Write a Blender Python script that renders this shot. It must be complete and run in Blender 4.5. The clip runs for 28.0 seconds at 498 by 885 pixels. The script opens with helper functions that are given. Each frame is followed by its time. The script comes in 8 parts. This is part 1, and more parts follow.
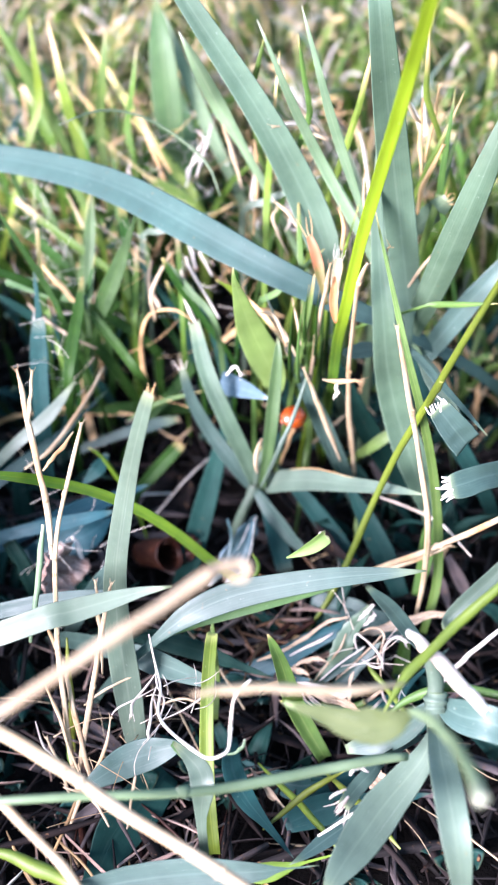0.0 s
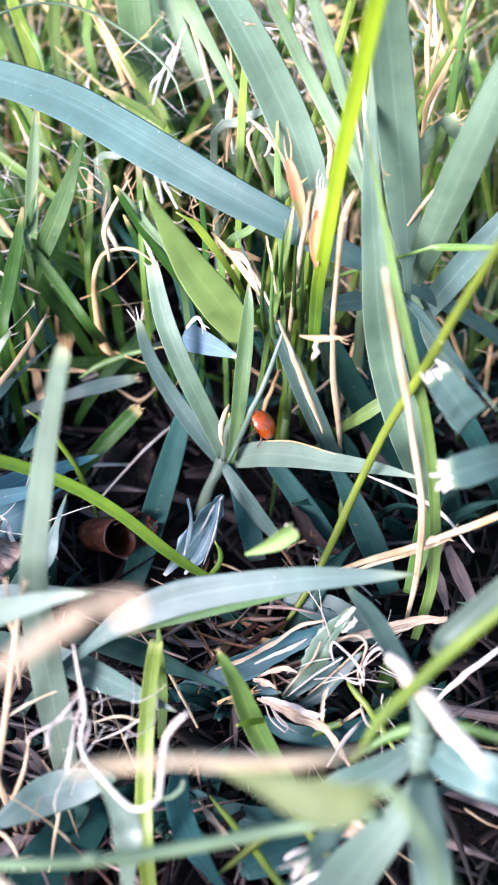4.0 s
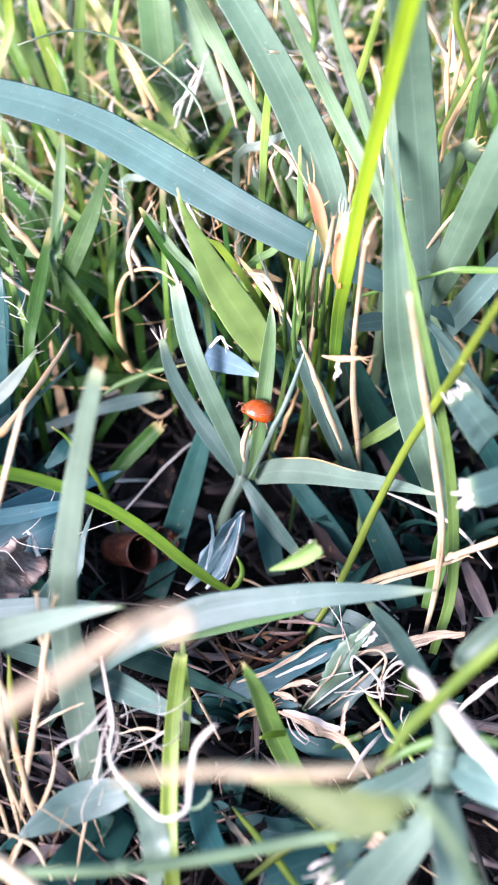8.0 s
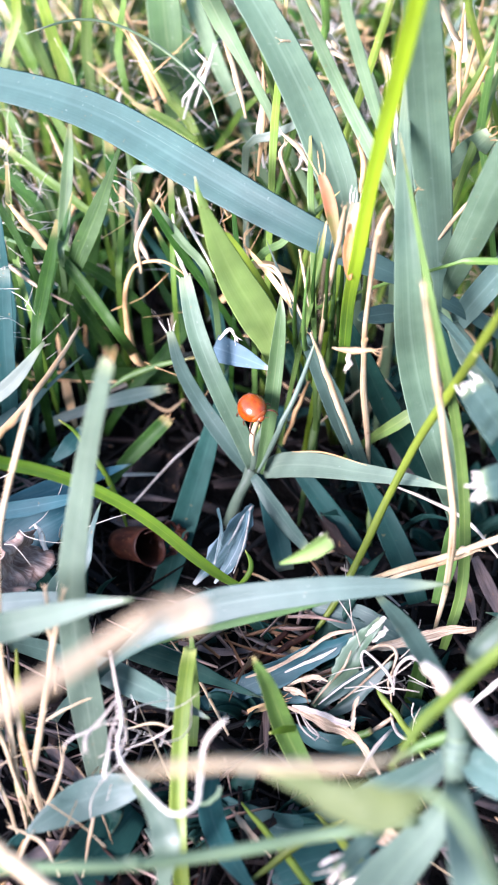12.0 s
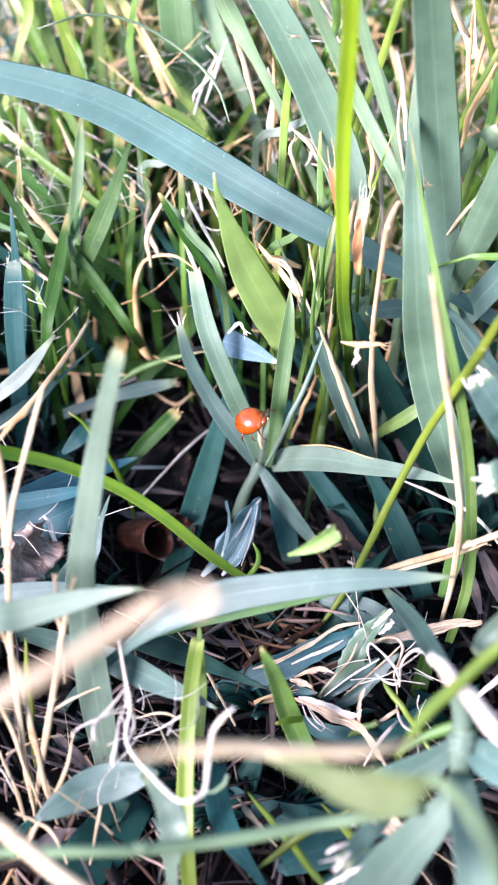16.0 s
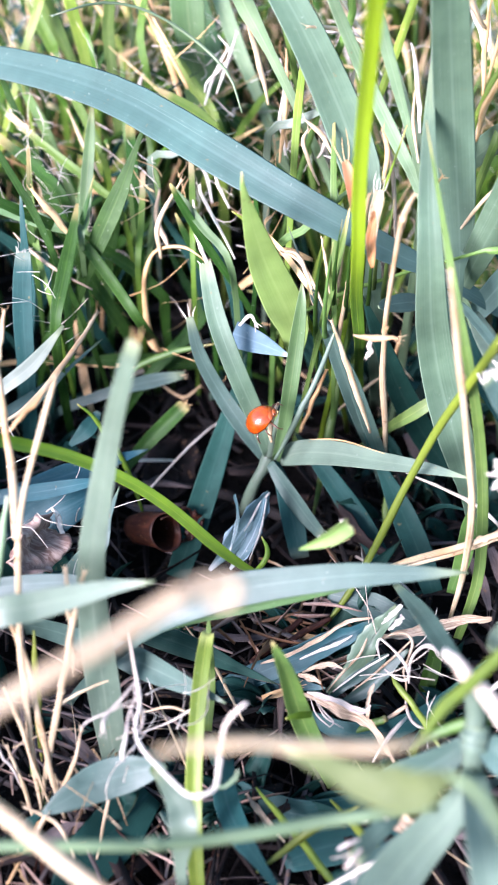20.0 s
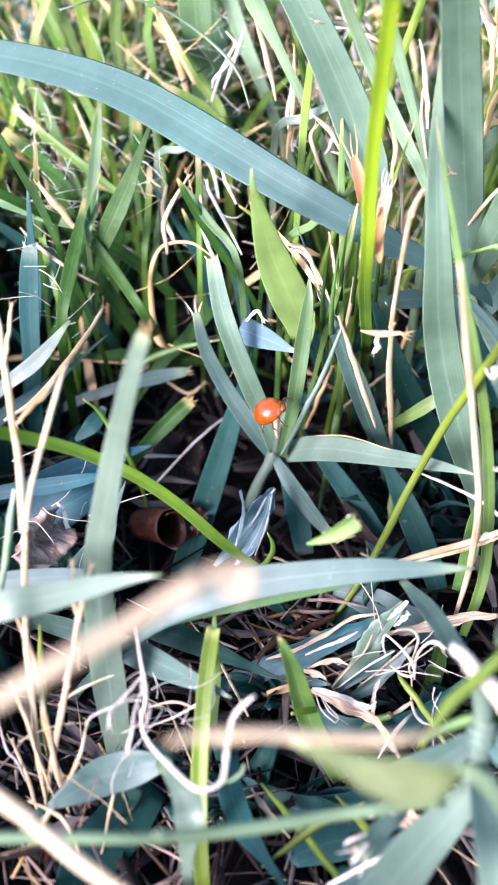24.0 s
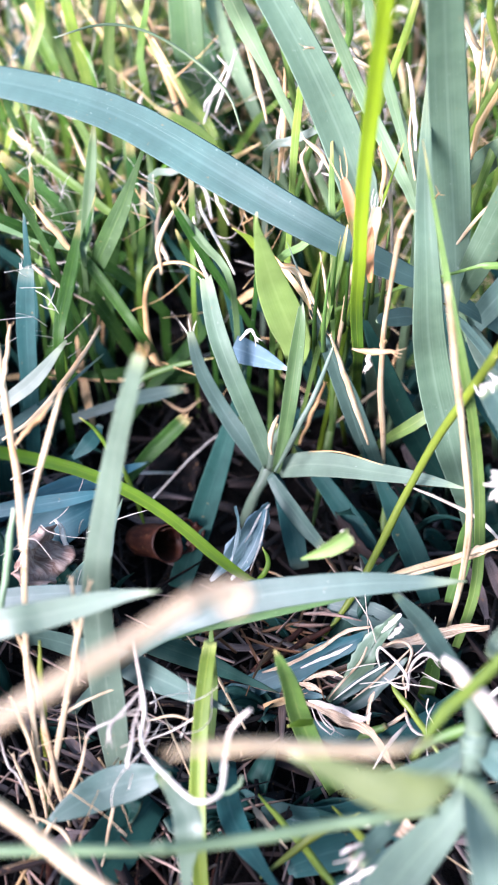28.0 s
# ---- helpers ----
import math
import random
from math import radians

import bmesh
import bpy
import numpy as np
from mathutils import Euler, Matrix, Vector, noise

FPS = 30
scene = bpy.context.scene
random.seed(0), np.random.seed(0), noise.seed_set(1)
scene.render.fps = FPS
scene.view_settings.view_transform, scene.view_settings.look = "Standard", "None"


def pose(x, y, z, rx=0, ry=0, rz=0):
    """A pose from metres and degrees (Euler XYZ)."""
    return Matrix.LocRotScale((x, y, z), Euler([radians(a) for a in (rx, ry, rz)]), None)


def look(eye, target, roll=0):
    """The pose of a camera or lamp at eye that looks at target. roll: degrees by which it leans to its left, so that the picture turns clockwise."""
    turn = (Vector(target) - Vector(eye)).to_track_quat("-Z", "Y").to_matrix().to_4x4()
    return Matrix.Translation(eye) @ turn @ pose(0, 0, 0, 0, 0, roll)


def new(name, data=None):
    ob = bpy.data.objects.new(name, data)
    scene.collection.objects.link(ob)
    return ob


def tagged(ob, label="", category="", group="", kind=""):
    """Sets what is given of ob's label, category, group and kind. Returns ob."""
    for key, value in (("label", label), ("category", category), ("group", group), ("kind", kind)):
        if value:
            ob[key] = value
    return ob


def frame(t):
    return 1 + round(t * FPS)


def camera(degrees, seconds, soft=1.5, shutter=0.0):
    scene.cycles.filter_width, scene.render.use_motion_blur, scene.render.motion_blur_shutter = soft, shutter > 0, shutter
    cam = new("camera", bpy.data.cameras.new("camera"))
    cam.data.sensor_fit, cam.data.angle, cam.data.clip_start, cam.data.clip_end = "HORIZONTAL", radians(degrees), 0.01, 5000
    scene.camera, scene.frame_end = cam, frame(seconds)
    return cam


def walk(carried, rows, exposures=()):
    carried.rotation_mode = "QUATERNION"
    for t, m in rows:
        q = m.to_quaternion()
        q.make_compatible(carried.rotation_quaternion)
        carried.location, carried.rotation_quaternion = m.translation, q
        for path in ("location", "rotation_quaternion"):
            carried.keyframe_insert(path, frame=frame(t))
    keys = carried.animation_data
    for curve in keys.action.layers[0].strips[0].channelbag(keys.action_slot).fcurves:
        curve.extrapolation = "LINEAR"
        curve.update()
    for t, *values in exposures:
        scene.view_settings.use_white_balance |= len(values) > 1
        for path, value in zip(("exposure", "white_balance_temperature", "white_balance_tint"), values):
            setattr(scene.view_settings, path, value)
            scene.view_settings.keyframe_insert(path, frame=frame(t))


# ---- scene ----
cam = camera(24.9, 28.0, soft=2.0)
cam.data.dof.use_dof = True
cam.data.dof.focus_distance = 0.168
cam.data.dof.aperture_fstop = 27.0

# seconds; eye in millimetres; yaw, pitch and roll in degrees
PATH = [
    (0, 0.5, -4.84, 167.19, 0.19, -43.45, 0.73),
    (0.5, 0, -3.09, 167.3, -0.22, -44.16, 0.57),
    (1, 3.07, 0.12, 168.47, 0.09, -44.99, 0.31),
    (1.5, 7.19, 11.76, 160.53, 1.58, -45.56, 0.36),
    (2, 7.12, 17.55, 154.2, 1.85, -45.27, 0.97),
    (2.5, 7.92, 18.57, 150.7, 1, -45.17, 1.38),
    (3, 7.22, 19.31, 148.2, 0.88, -45.38, 1.59),
    (3.5, 8.08, 20.52, 146.69, 1.15, -45.85, 1.33),
    (4, 7.98, 20.12, 146.62, 1.2, -45.84, 1.3),
    (4.5, 9.37, 19.81, 146.98, 1.54, -45.98, 0.63),
    (6.5, 8.3, 16.53, 149.19, 1.21, -45.22, 0.96),
    (7, 6.61, 16.63, 149.58, 1.07, -45.06, 1.35),
    (7.5, 5.66, 16.68, 149.87, 1.28, -45.04, 1.51),
    (8, 5.6, 18.18, 149.44, 1.63, -45.2, 1.21),
    (8.5, 5.36, 18.47, 149.22, 1.74, -45.13, 1.12),
    (9, 5.83, 18.4, 149.38, 1.89, -45.07, 0.82),
    (9.5, 5.07, 17.74, 149.68, 1.75, -44.97, 1.17),
    (10, 4.7, 17.77, 149.28, 1.97, -45.03, 1.16),
    (10.5, 4.95, 17.59, 149.36, 2.21, -45.07, 0.92),
    (11, 5.1, 17.4, 149.13, 2.06, -45, 0.91),
    (11.5, 4.94, 17.98, 148.73, 1.98, -45.13, 1),
    (12, 4.69, 18.61, 147.78, 1.85, -45.27, 1.14),
    (12.5, 4.27, 17.83, 147.8, 1.89, -45.24, 1.34),
    (14.5, 4.11, 18.54, 146.58, 1.96, -45.52, 1.4),
    (15, 3.67, 18.33, 146.69, 1.92, -45.57, 1.57),
    (15.5, 3.82, 18.24, 146.96, 1.98, -45.51, 1.39),
    (16, 4.48, 17.31, 148.14, 2.32, -45.4, 1.17),
    (16.5, 4.98, 17.48, 148.05, 2.33, -45.5, 1.13),
    (17, 4.11, 18.12, 147.3, 2.06, -45.66, 1.52),
    (17.5, 3.59, 18.06, 147.23, 2.05, -45.76, 1.64),
    (18, 3.92, 17.54, 147.61, 2.17, -45.57, 1.42),
    (18.5, 4.25, 17.28, 147.96, 2.29, -45.41, 1.25),
    (19, 3.77, 17.2, 147.89, 2.06, -45.34, 1.47),
    (19.5, 2.87, 17.48, 147.4, 1.96, -45.48, 1.86),
    (20, 2.49, 17.78, 147.12, 2.07, -45.64, 1.87),
    (20.5, 2.94, 17.34, 147.64, 2.32, -45.57, 1.47),
    (21, 3.19, 17.17, 147.68, 2.31, -45.44, 1.42),
    (21.5, 3.24, 17.39, 147.35, 2.21, -45.47, 1.46),
    (23.5, 3, 16.8, 147.34, 2.42, -45.42, 1.37),
    (24, 1.59, 17.22, 146.4, 2.06, -45.58, 2.17),
    (24.5, 2.23, 16.62, 147.38, 2.63, -45.57, 1.51),
    (25, 3.43, 16.42, 148.06, 3.14, -45.35, 0.85),
    (25.5, 4.38, 16.49, 148.22, 2.94, -45.36, 0.68),
    (26, 4.8, 16.8, 148.28, 2.73, -45.35, 0.7),
    (26.5, 2.44, 16.36, 148.19, 1.88, -45.28, 1.85),
    (27, 2.19, 16.3, 148.5, 2.07, -45.21, 1.62),
    (27.5, 2.39, 16.09, 148.61, 2.11, -45.06, 1.45),
    (28, 1.55, 15.66, 148.95, 1.66, -44.95, 1.94),
]
walk(cam, [(t, pose(x / 1000, y / 1000, z / 1000, 90 + pitch, 0, yaw) @ pose(0, 0, 0, 0, 0, roll))
           for t, x, y, z, yaw, pitch, roll in PATH])

# ---------------------------------------------------------------- world and light
SUN_UP, SUN_ROUND = 25.0, 222.0     # elevation; bearing of the sun from +y towards +x
world = bpy.data.worlds.new("sky")
scene.world = world
world.use_nodes = True
wt = world.node_tree
sky = wt.nodes.new("ShaderNodeTexSky")
sky.sky_type, sky.sun_disc = "NISHITA", False
sky.sun_elevation, sky.sun_rotation = radians(SUN_UP), radians(SUN_ROUND)
wt.links.new(sky.outputs[0], wt.nodes["Background"].inputs[0])
wt.nodes["Background"].inputs[1].default_value = 0.085
sun_data = bpy.data.lights.new("sun", "SUN")
sun_data.energy, sun_data.angle, sun_data.color = 2.85, radians(24), (1.0, 0.865, 0.98)
sun = new("sun", sun_data)
a, e = radians(SUN_ROUND), radians(SUN_UP)
sun.matrix_world = look((0, 0, 0), (-math.sin(a) * math.cos(e), -math.cos(a) * math.cos(e), -math.sin(e)))
scene.view_settings.exposure = 3.02
scene.view_settings.use_white_balance = True
scene.view_settings.white_balance_temperature = 5950


# ---------------------------------------------------------------- materials
def nodes_of(name):
    m = bpy.data.materials.new(name)
    m.use_nodes = True
    t = m.node_tree
    return m, t, t.nodes["Principled BSDF"], t.nodes["Material Output"]


def node(t, kind, links=None, **values):
    n = t.nodes.new(kind)
    for k, v in values.items():
        n.inputs[k].default_value = v
    for k, v in (links or {}).items():
        t.links.new(v, n.inputs[k])
    return n


def maths(t, op, a, b=None):
    n = t.nodes.new("ShaderNodeMath")
    n.operation = op
    for i, v in enumerate((a, b)):
        if v is None:
            continue
        if isinstance(v, (int, float)):
            n.inputs[i].default_value = v
        else:
            t.links.new(v, n.inputs[i])
    return n.outputs[0]


def mixed(t, fac, a, b, blend="MIX"):
    n = t.nodes.new("ShaderNodeMix")
    n.data_type, n.blend_type = "RGBA", blend
    for i, v in ((0, fac), (6, a), (7, b)):
        if isinstance(v, (int, float)):
            n.inputs[i].default_value = v
        elif isinstance(v, tuple):
            n.inputs[i].default_value = (*v, 1)
        else:
            t.links.new(v, n.inputs[i])
    return n.outputs[2]


def ramp(t, fac, *stops):
    n = t.nodes.new("ShaderNodeValToRGB")
    t.links.new(fac, n.inputs[0])
    el = n.color_ramp.elements
    while len(el) < len(stops):
        el.new(0.5)
    for s, (at, c) in zip(el, stops):
        s.position, s.color = at, (*c, 1) if isinstance(c, tuple) else (c, c, c, 1)
    return n.outputs[0]


def noise_at(t, scale, coord, detail=4.0, rough=0.6):
    n = node(t, "ShaderNodeTexNoise", {"Vector": coord}, Scale=scale, Detail=detail, Roughness=rough)
    return n.outputs[0]


def leaf_material(name, main, deep, vein, tip, through_share=0.35, rough=0.42, veins=11, dust=0.18, tip_from=0.95, gloss=0.5):
    """A blade: veins along it, a pale midrib and rim, blotches, dusty scratches and a coloured tip; light comes through it."""
    m, t, bsdf, out = nodes_of(name)
    uv = node(t, "ShaderNodeTexCoord")
    sep = node(t, "ShaderNodeSeparateXYZ", {0: uv.outputs["UV"]})
    u, v = sep.outputs[0], sep.outputs[1]
    rnd = node(t, "ShaderNodeObjectInfo").outputs["Random"]
    isl = node(t, "ShaderNodeNewGeometry").outputs["Random Per Island"]
    pos = uv.outputs["Object"]
    blot = noise_at(t, 260, pos, 5)
    # stretched noise for streaks along the blade
    st = node(t, "ShaderNodeCombineXYZ", {0: maths(t, "MULTIPLY", u, 34.0), 1: maths(t, "MULTIPLY", v, 2.2), 2: maths(t, "MULTIPLY", rnd, 40.0)})
    streak = noise_at(t, 1.0, st.outputs[0], 3)
    col = mixed(t, ramp(t, blot, (0.3, 0.0), (0.72, 1.0)), main, deep)
    wav = maths(t, "SINE", maths(t, "ADD", maths(t, "MULTIPLY", u, 6.2832 * veins), maths(t, "MULTIPLY", streak, 9.0)))
    vv = maths(t, "MULTIPLY", maths(t, "ADD", wav, 1.0), 0.5)
    col = mixed(t, maths(t, "MULTIPLY", maths(t, "POWER", vv, 2.0), 0.05), col, vein)
    col = mixed(t, maths(t, "MULTIPLY", ramp(t, streak, (0.45, 0.0), (0.75, 1.0)), 0.12), col, vein)
    mid = maths(t, "ABSOLUTE", maths(t, "SUBTRACT", u, 0.5))
    rib = ramp(t, mid, (0.0, 0.6), (0.03, 0.35), (0.05, 0.0))
    col = mixed(t, maths(t, "MULTIPLY", rib, 0.5), col, vein)
    rim = ramp(t, mid, (0.466, 0.0), (0.5, 0.65))
    col = mixed(t, rim, col, vein)
    tipn = maths(t, "ADD", v, maths(t, "MULTIPLY", maths(t, "SUBTRACT", streak, 0.5), 0.16))
    col = mixed(t, ramp(t, tipn, (tip_from - 0.06, 0.0), (min(tip_from + 0.07, 0.999), 1.0)), col, tip)
    # small bleached flecks and tiny brown spots
    fleck = noise_at(t, 1500, pos, 2)
    col = mixed(t, maths(t, "MULTIPLY", ramp(t, fleck, (0.70, 0.0), (0.76, 1.0)), dust), col, (0.45, 0.48, 0.44))
    spot = noise_at(t, 700, pos, 2)
    col = mixed(t, maths(t, "MULTIPLY", ramp(t, spot, (0.71, 0.0), (0.76, 1.0)), 0.5), col, (0.16, 0.11, 0.05))
    # pale hairline scratches along the blade
    hs = node(t, "ShaderNodeCombineXYZ", {0: maths(t, "MULTIPLY", u, 70.0), 1: maths(t, "MULTIPLY", v, 3.0), 2: maths(t, "MULTIPLY", rnd, 90.0)})
    hair = noise_at(t, 1.0, hs.outputs[0], 2, 0.5)
    col = mixed(t, maths(t, "MULTIPLY", ramp(t, hair, (0.66, 0.0), (0.74, 1.0)), dust * 1.1), col, (0.42, 0.46, 0.42))
    wide = noise_at(t, 55, pos, 2)
    col = mixed(t, 1.0, col, ramp(t, wide, (0.3, 0.78), (0.7, 1.18)), "MULTIPLY")
    hsv = node(t, "ShaderNodeHueSaturation", {"Color": col,
               "Value": maths(t, "ADD", maths(t, "MULTIPLY", maths(t, "ADD", rnd, isl), 0.25), 0.75),
               "Hue": maths(t, "ADD", maths(t, "MULTIPLY", rnd, 0.03), 0.485)})
    col = hsv.outputs[0]
    t.links.new(col, bsdf.inputs["Base Color"])
    t.links.new(ramp(t, blot, (0.2, rough), (0.8, rough + 0.2)), bsdf.inputs["Roughness"])
    bsdf.inputs["Specular IOR Level"].default_value = gloss
    bump = node(t, "ShaderNodeBump", {"Height": maths(t, "ADD", vv, maths(t, "MULTIPLY", streak, 1.6))}, Strength=0.07, Distance=0.00010)
    t.links.new(bump.outputs[0], bsdf.inputs["Normal"])
    tr = node(t, "ShaderNodeBsdfTranslucent", {"Color": mixed(t, 0.6, col, (0.5, 0.62, 0.08), "MULTIPLY"), "Normal": bump.outputs[0]})
    tr2 = node(t, "ShaderNodeBsdfTranslucent", {"Color": col})
    both = node(t, "ShaderNodeMixShader", {1: tr.outputs[0], 2: tr2.outputs[0]}, Fac=0.5)
    mx = node(t, "ShaderNodeMixShader", {1: bsdf.outputs[0], 2: both.outputs[0]}, Fac=through_share)
    t.links.new(mx.outputs[0], out.inputs[0])
    return m


def straw_material(name, main, deep, pale, through_share=0.2, rough=0.5, rust=0.3):
    """Dry stalk or dead leaf: fibres along it, grey weathering, brown joints and spots."""
    m, t, bsdf, out = nodes_of(name)
    uv = node(t, "ShaderNodeTexCoord")
    sep = node(t, "ShaderNodeSeparateXYZ", {0: uv.outputs["UV"]})
    rnd = node(t, "ShaderNodeObjectInfo").outputs["Random"]
    isl = node(t, "ShaderNodeNewGeometry").outputs["Random Per Island"]
    pos = uv.outputs["Object"]
    st = node(t, "ShaderNodeCombineXYZ", {0: maths(t, "MULTIPLY", sep.outputs[0], 22.0), 1: maths(t, "MULTIPLY", sep.outputs[1], 3.0), 2: maths(t, "MULTIPLY", maths(t, "ADD", rnd, isl), 25.0)})
    fib = noise_at(t, 1.0, st.outputs[0], 4)
    blot = noise_at(t, 180, pos, 4)
    col = mixed(t, ramp(t, blot, (0.35, 0.0), (0.7, 1.0)), main, deep)
    col = mixed(t, ramp(t, fib, (0.4, 0.0), (0.65, 0.8)), col, pale)
    col = mixed(t, maths(t, "MULTIPLY", ramp(t, noise_at(t, 900, pos, 2), (0.64, 0.0), (0.72, 1.0)), 0.6), col, (0.17, 0.09, 0.04))
    burn = maths(t, "ADD", maths(t, "MULTIPLY", noise_at(t, 75, pos, 3), 0.7), maths(t, "MULTIPLY", fib, 0.3))
    col = mixed(t, maths(t, "MULTIPLY", ramp(t, burn, (0.52, 0.0), (0.63, 1.0)), rust), col, (0.40, 0.19, 0.055))
    hsv = node(t, "ShaderNodeHueSaturation", {"Color": col, "Value": maths(t, "ADD", maths(t, "MULTIPLY", maths(t, "ADD", rnd, isl), 0.28), 0.72)})
    t.links.new(hsv.outputs[0], bsdf.inputs["Base Color"])
    bsdf.inputs["Roughness"].default_value = rough
    bsdf.inputs["Specular IOR Level"].default_value = 0.25
    bump = node(t, "ShaderNodeBump", {"Height": fib}, Strength=0.5, Distance=0.00015)
    t.links.new(bump.outputs[0], bsdf.inputs["Normal"])
    tr = node(t, "ShaderNodeBsdfTranslucent", {"Color": hsv.outputs[0]})
    mx = node(t, "ShaderNodeMixShader", {1: bsdf.outputs[0], 2: tr.outputs[0]}, Fac=through_share)
    t.links.new(mx.outputs[0], out.inputs[0])
    return m


def shell_material(name, main, deep, rough=0.18, coat=0.6):
    m, t, bsdf, out = nodes_of(name)
    pos = node(t, "ShaderNodeTexCoord").outputs["Object"]
    n = noise_at(t, 900, pos, 4)
    t.links.new(mixed(t, ramp(t, n, (0.35, 0.0), (0.7, 1.0)), main, deep), bsdf.inputs["Base Color"])
    bsdf.inputs["Roughness"].default_value = rough
    bsdf.inputs["Coat Weight"].default_value = coat
    bsdf.inputs["Coat Roughness"].default_value = 0.1
    bump = node(t, "ShaderNodeBump", {"Height": noise_at(t, 5000, pos, 2)}, Strength=0.15, Distance=0.00004)
    t.links.new(bump.outputs[0], bsdf.inputs["Normal"])
    return m


def shaded_soil_material():
    m, t, bsdf, out = nodes_of("soil")
    pos = node(t, "ShaderNodeTexCoord").outputs["Object"]
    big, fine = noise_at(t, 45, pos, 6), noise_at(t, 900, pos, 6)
    # near-black tones carry the deep shade under the grass
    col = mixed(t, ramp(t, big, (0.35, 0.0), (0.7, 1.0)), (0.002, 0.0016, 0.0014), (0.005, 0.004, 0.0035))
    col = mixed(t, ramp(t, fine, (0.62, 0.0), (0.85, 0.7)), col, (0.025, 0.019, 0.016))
    t.links.new(col, bsdf.inputs["Base Color"])
    bsdf.inputs["Roughness"].default_value = 0.95
    bsdf.inputs["Specular IOR Level"].default_value = 0.1
    bump = node(t, "ShaderNodeBump", {"Height": maths(t, "ADD", big, fine)}, Strength=0.9, Distance=0.0015)
    t.links.new(bump.outputs[0], bsdf.inputs["Normal"])
    return m


GLAUC = leaf_material("glaucous_blade", (0.054, 0.094, 0.077), (0.034, 0.067, 0.055), (0.12, 0.175, 0.15), (0.14, 0.18, 0.1), 0.25, 0.38, gloss=0.42)
PALE = leaf_material("pale_blade", (0.103, 0.146, 0.104), (0.074, 0.110, 0.077), (0.18, 0.225, 0.165), (0.18, 0.22, 0.12), 0.3, 0.38)
# darker blade tone that holds the shade of the gaps and hollows
SHADE_DEEP = leaf_material("shade_dark_blade", (0.015, 0.050, 0.040), (0.008, 0.031, 0.025), (0.034, 0.074, 0.062), (0.035, 0.05, 0.03), 0.25, 0.42, dust=0.05, gloss=0.1)
GREEN = leaf_material("green_blade", (0.095, 0.175, 0.034), (0.052, 0.112, 0.022), (0.28, 0.34, 0.11), (0.48, 0.38, 0.16), 0.35, 0.42)
SILVER = leaf_material("silvery_blade", (0.075, 0.125, 0.15), (0.05, 0.09, 0.11), (0.16, 0.22, 0.25), (0.3, 0.35, 0.35), 0.25, 0.36, gloss=0.5)
DUSK = leaf_material("dusky_blade", (0.042, 0.082, 0.070), (0.029, 0.063, 0.054), (0.085, 0.134, 0.122), (0.1, 0.14, 0.1), 0.22, 0.38, gloss=0.4)
SAGE = leaf_material("sage_blade", (0.080, 0.128, 0.080), (0.055, 0.096, 0.058), (0.15, 0.21, 0.15), (0.2, 0.24, 0.14), 0.25, 0.38, gloss=0.42)
MILKY = leaf_material("milky_green_stem", (0.16, 0.22, 0.12), (0.11, 0.17, 0.085), (0.27, 0.32, 0.2), (0.4, 0.42, 0.3), 0.3, 0.42, veins=5)
# green lowered to stand for blades in shade on the left
SHADE_GREEN = leaf_material("shaded_green_blade", (0.024, 0.064, 0.009), (0.010, 0.033, 0.005), (0.06, 0.115, 0.024), (0.3, 0.24, 0.1), 0.3, 0.42, gloss=0.14)
VERDANT = leaf_material("yellow_green_stalk", (0.1392, 0.1746, 0.0162), (0.0928, 0.131, 0.0108), (0.3016, 0.3104, 0.063), (0.4, 0.4, 0.12), 0.35, 0.42, veins=5)
BRIGHT = leaf_material("bright_stalk", (0.065, 0.125, 0.010), (0.045, 0.095, 0.008), (0.3, 0.36, 0.03), (0.20, 0.265, 0.009), 0.45, 0.4, veins=5, tip_from=0.36)
# darker teal copy for leaves in shade; the shade is in the colour
SHADE_TEAL = leaf_material("shaded_teal_blade", (0.015, 0.054, 0.048), (0.009, 0.036, 0.032), (0.04, 0.085, 0.078), (0.1, 0.13, 0.1), 0.2, 0.42, dust=0.06, gloss=0.14)
# blue of the sky on shaded leaves mixed into the colour
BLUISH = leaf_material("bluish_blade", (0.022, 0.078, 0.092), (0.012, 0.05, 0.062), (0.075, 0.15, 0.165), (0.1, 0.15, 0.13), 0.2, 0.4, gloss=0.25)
LIME = leaf_material("lime_blade", (0.1537, 0.2376, 0.0126), (0.1007, 0.176, 0.009), (0.265, 0.3168, 0.045), (0.60, 0.55, 0.16), 0.42, 0.40, veins=7)
BROAD = leaf_material("broad_lime_blade", (0.235, 0.35, 0.10), (0.19, 0.30, 0.075), (0.3, 0.41, 0.14), (0.5, 0.45, 0.25), 0.5, 0.5, veins=14, dust=0.1)
OLIVE = leaf_material("olive_blade", (0.066, 0.078, 0.026), (0.048, 0.060, 0.020), (0.11, 0.122, 0.048), (0.3, 0.34, 0.18), 0.3, 0.55, dust=0.2, gloss=0.2)
STRAW = straw_material("straw", (0.42, 0.32, 0.19), (0.28, 0.175, 0.08), (0.58, 0.49, 0.36), 0.25, rust=0.75)
PEACH = straw_material("tan_straw", (0.46, 0.29, 0.13), (0.30, 0.15, 0.055), (0.60, 0.44, 0.24))
CREAM = straw_material("cream_straw", (0.32, 0.245, 0.16), (0.26, 0.185, 0.115), (0.39, 0.315, 0.225), 0.2)
BLEACH = straw_material("bleached_fibre", (0.62, 0.56, 0.48), (0.42, 0.35, 0.28), (0.76, 0.72, 0.66), 0.3)
RUST = straw_material("rusty_sheath", (0.36, 0.14, 0.04), (0.28, 0.085, 0.022), (0.46, 0.27, 0.13), 0.3)
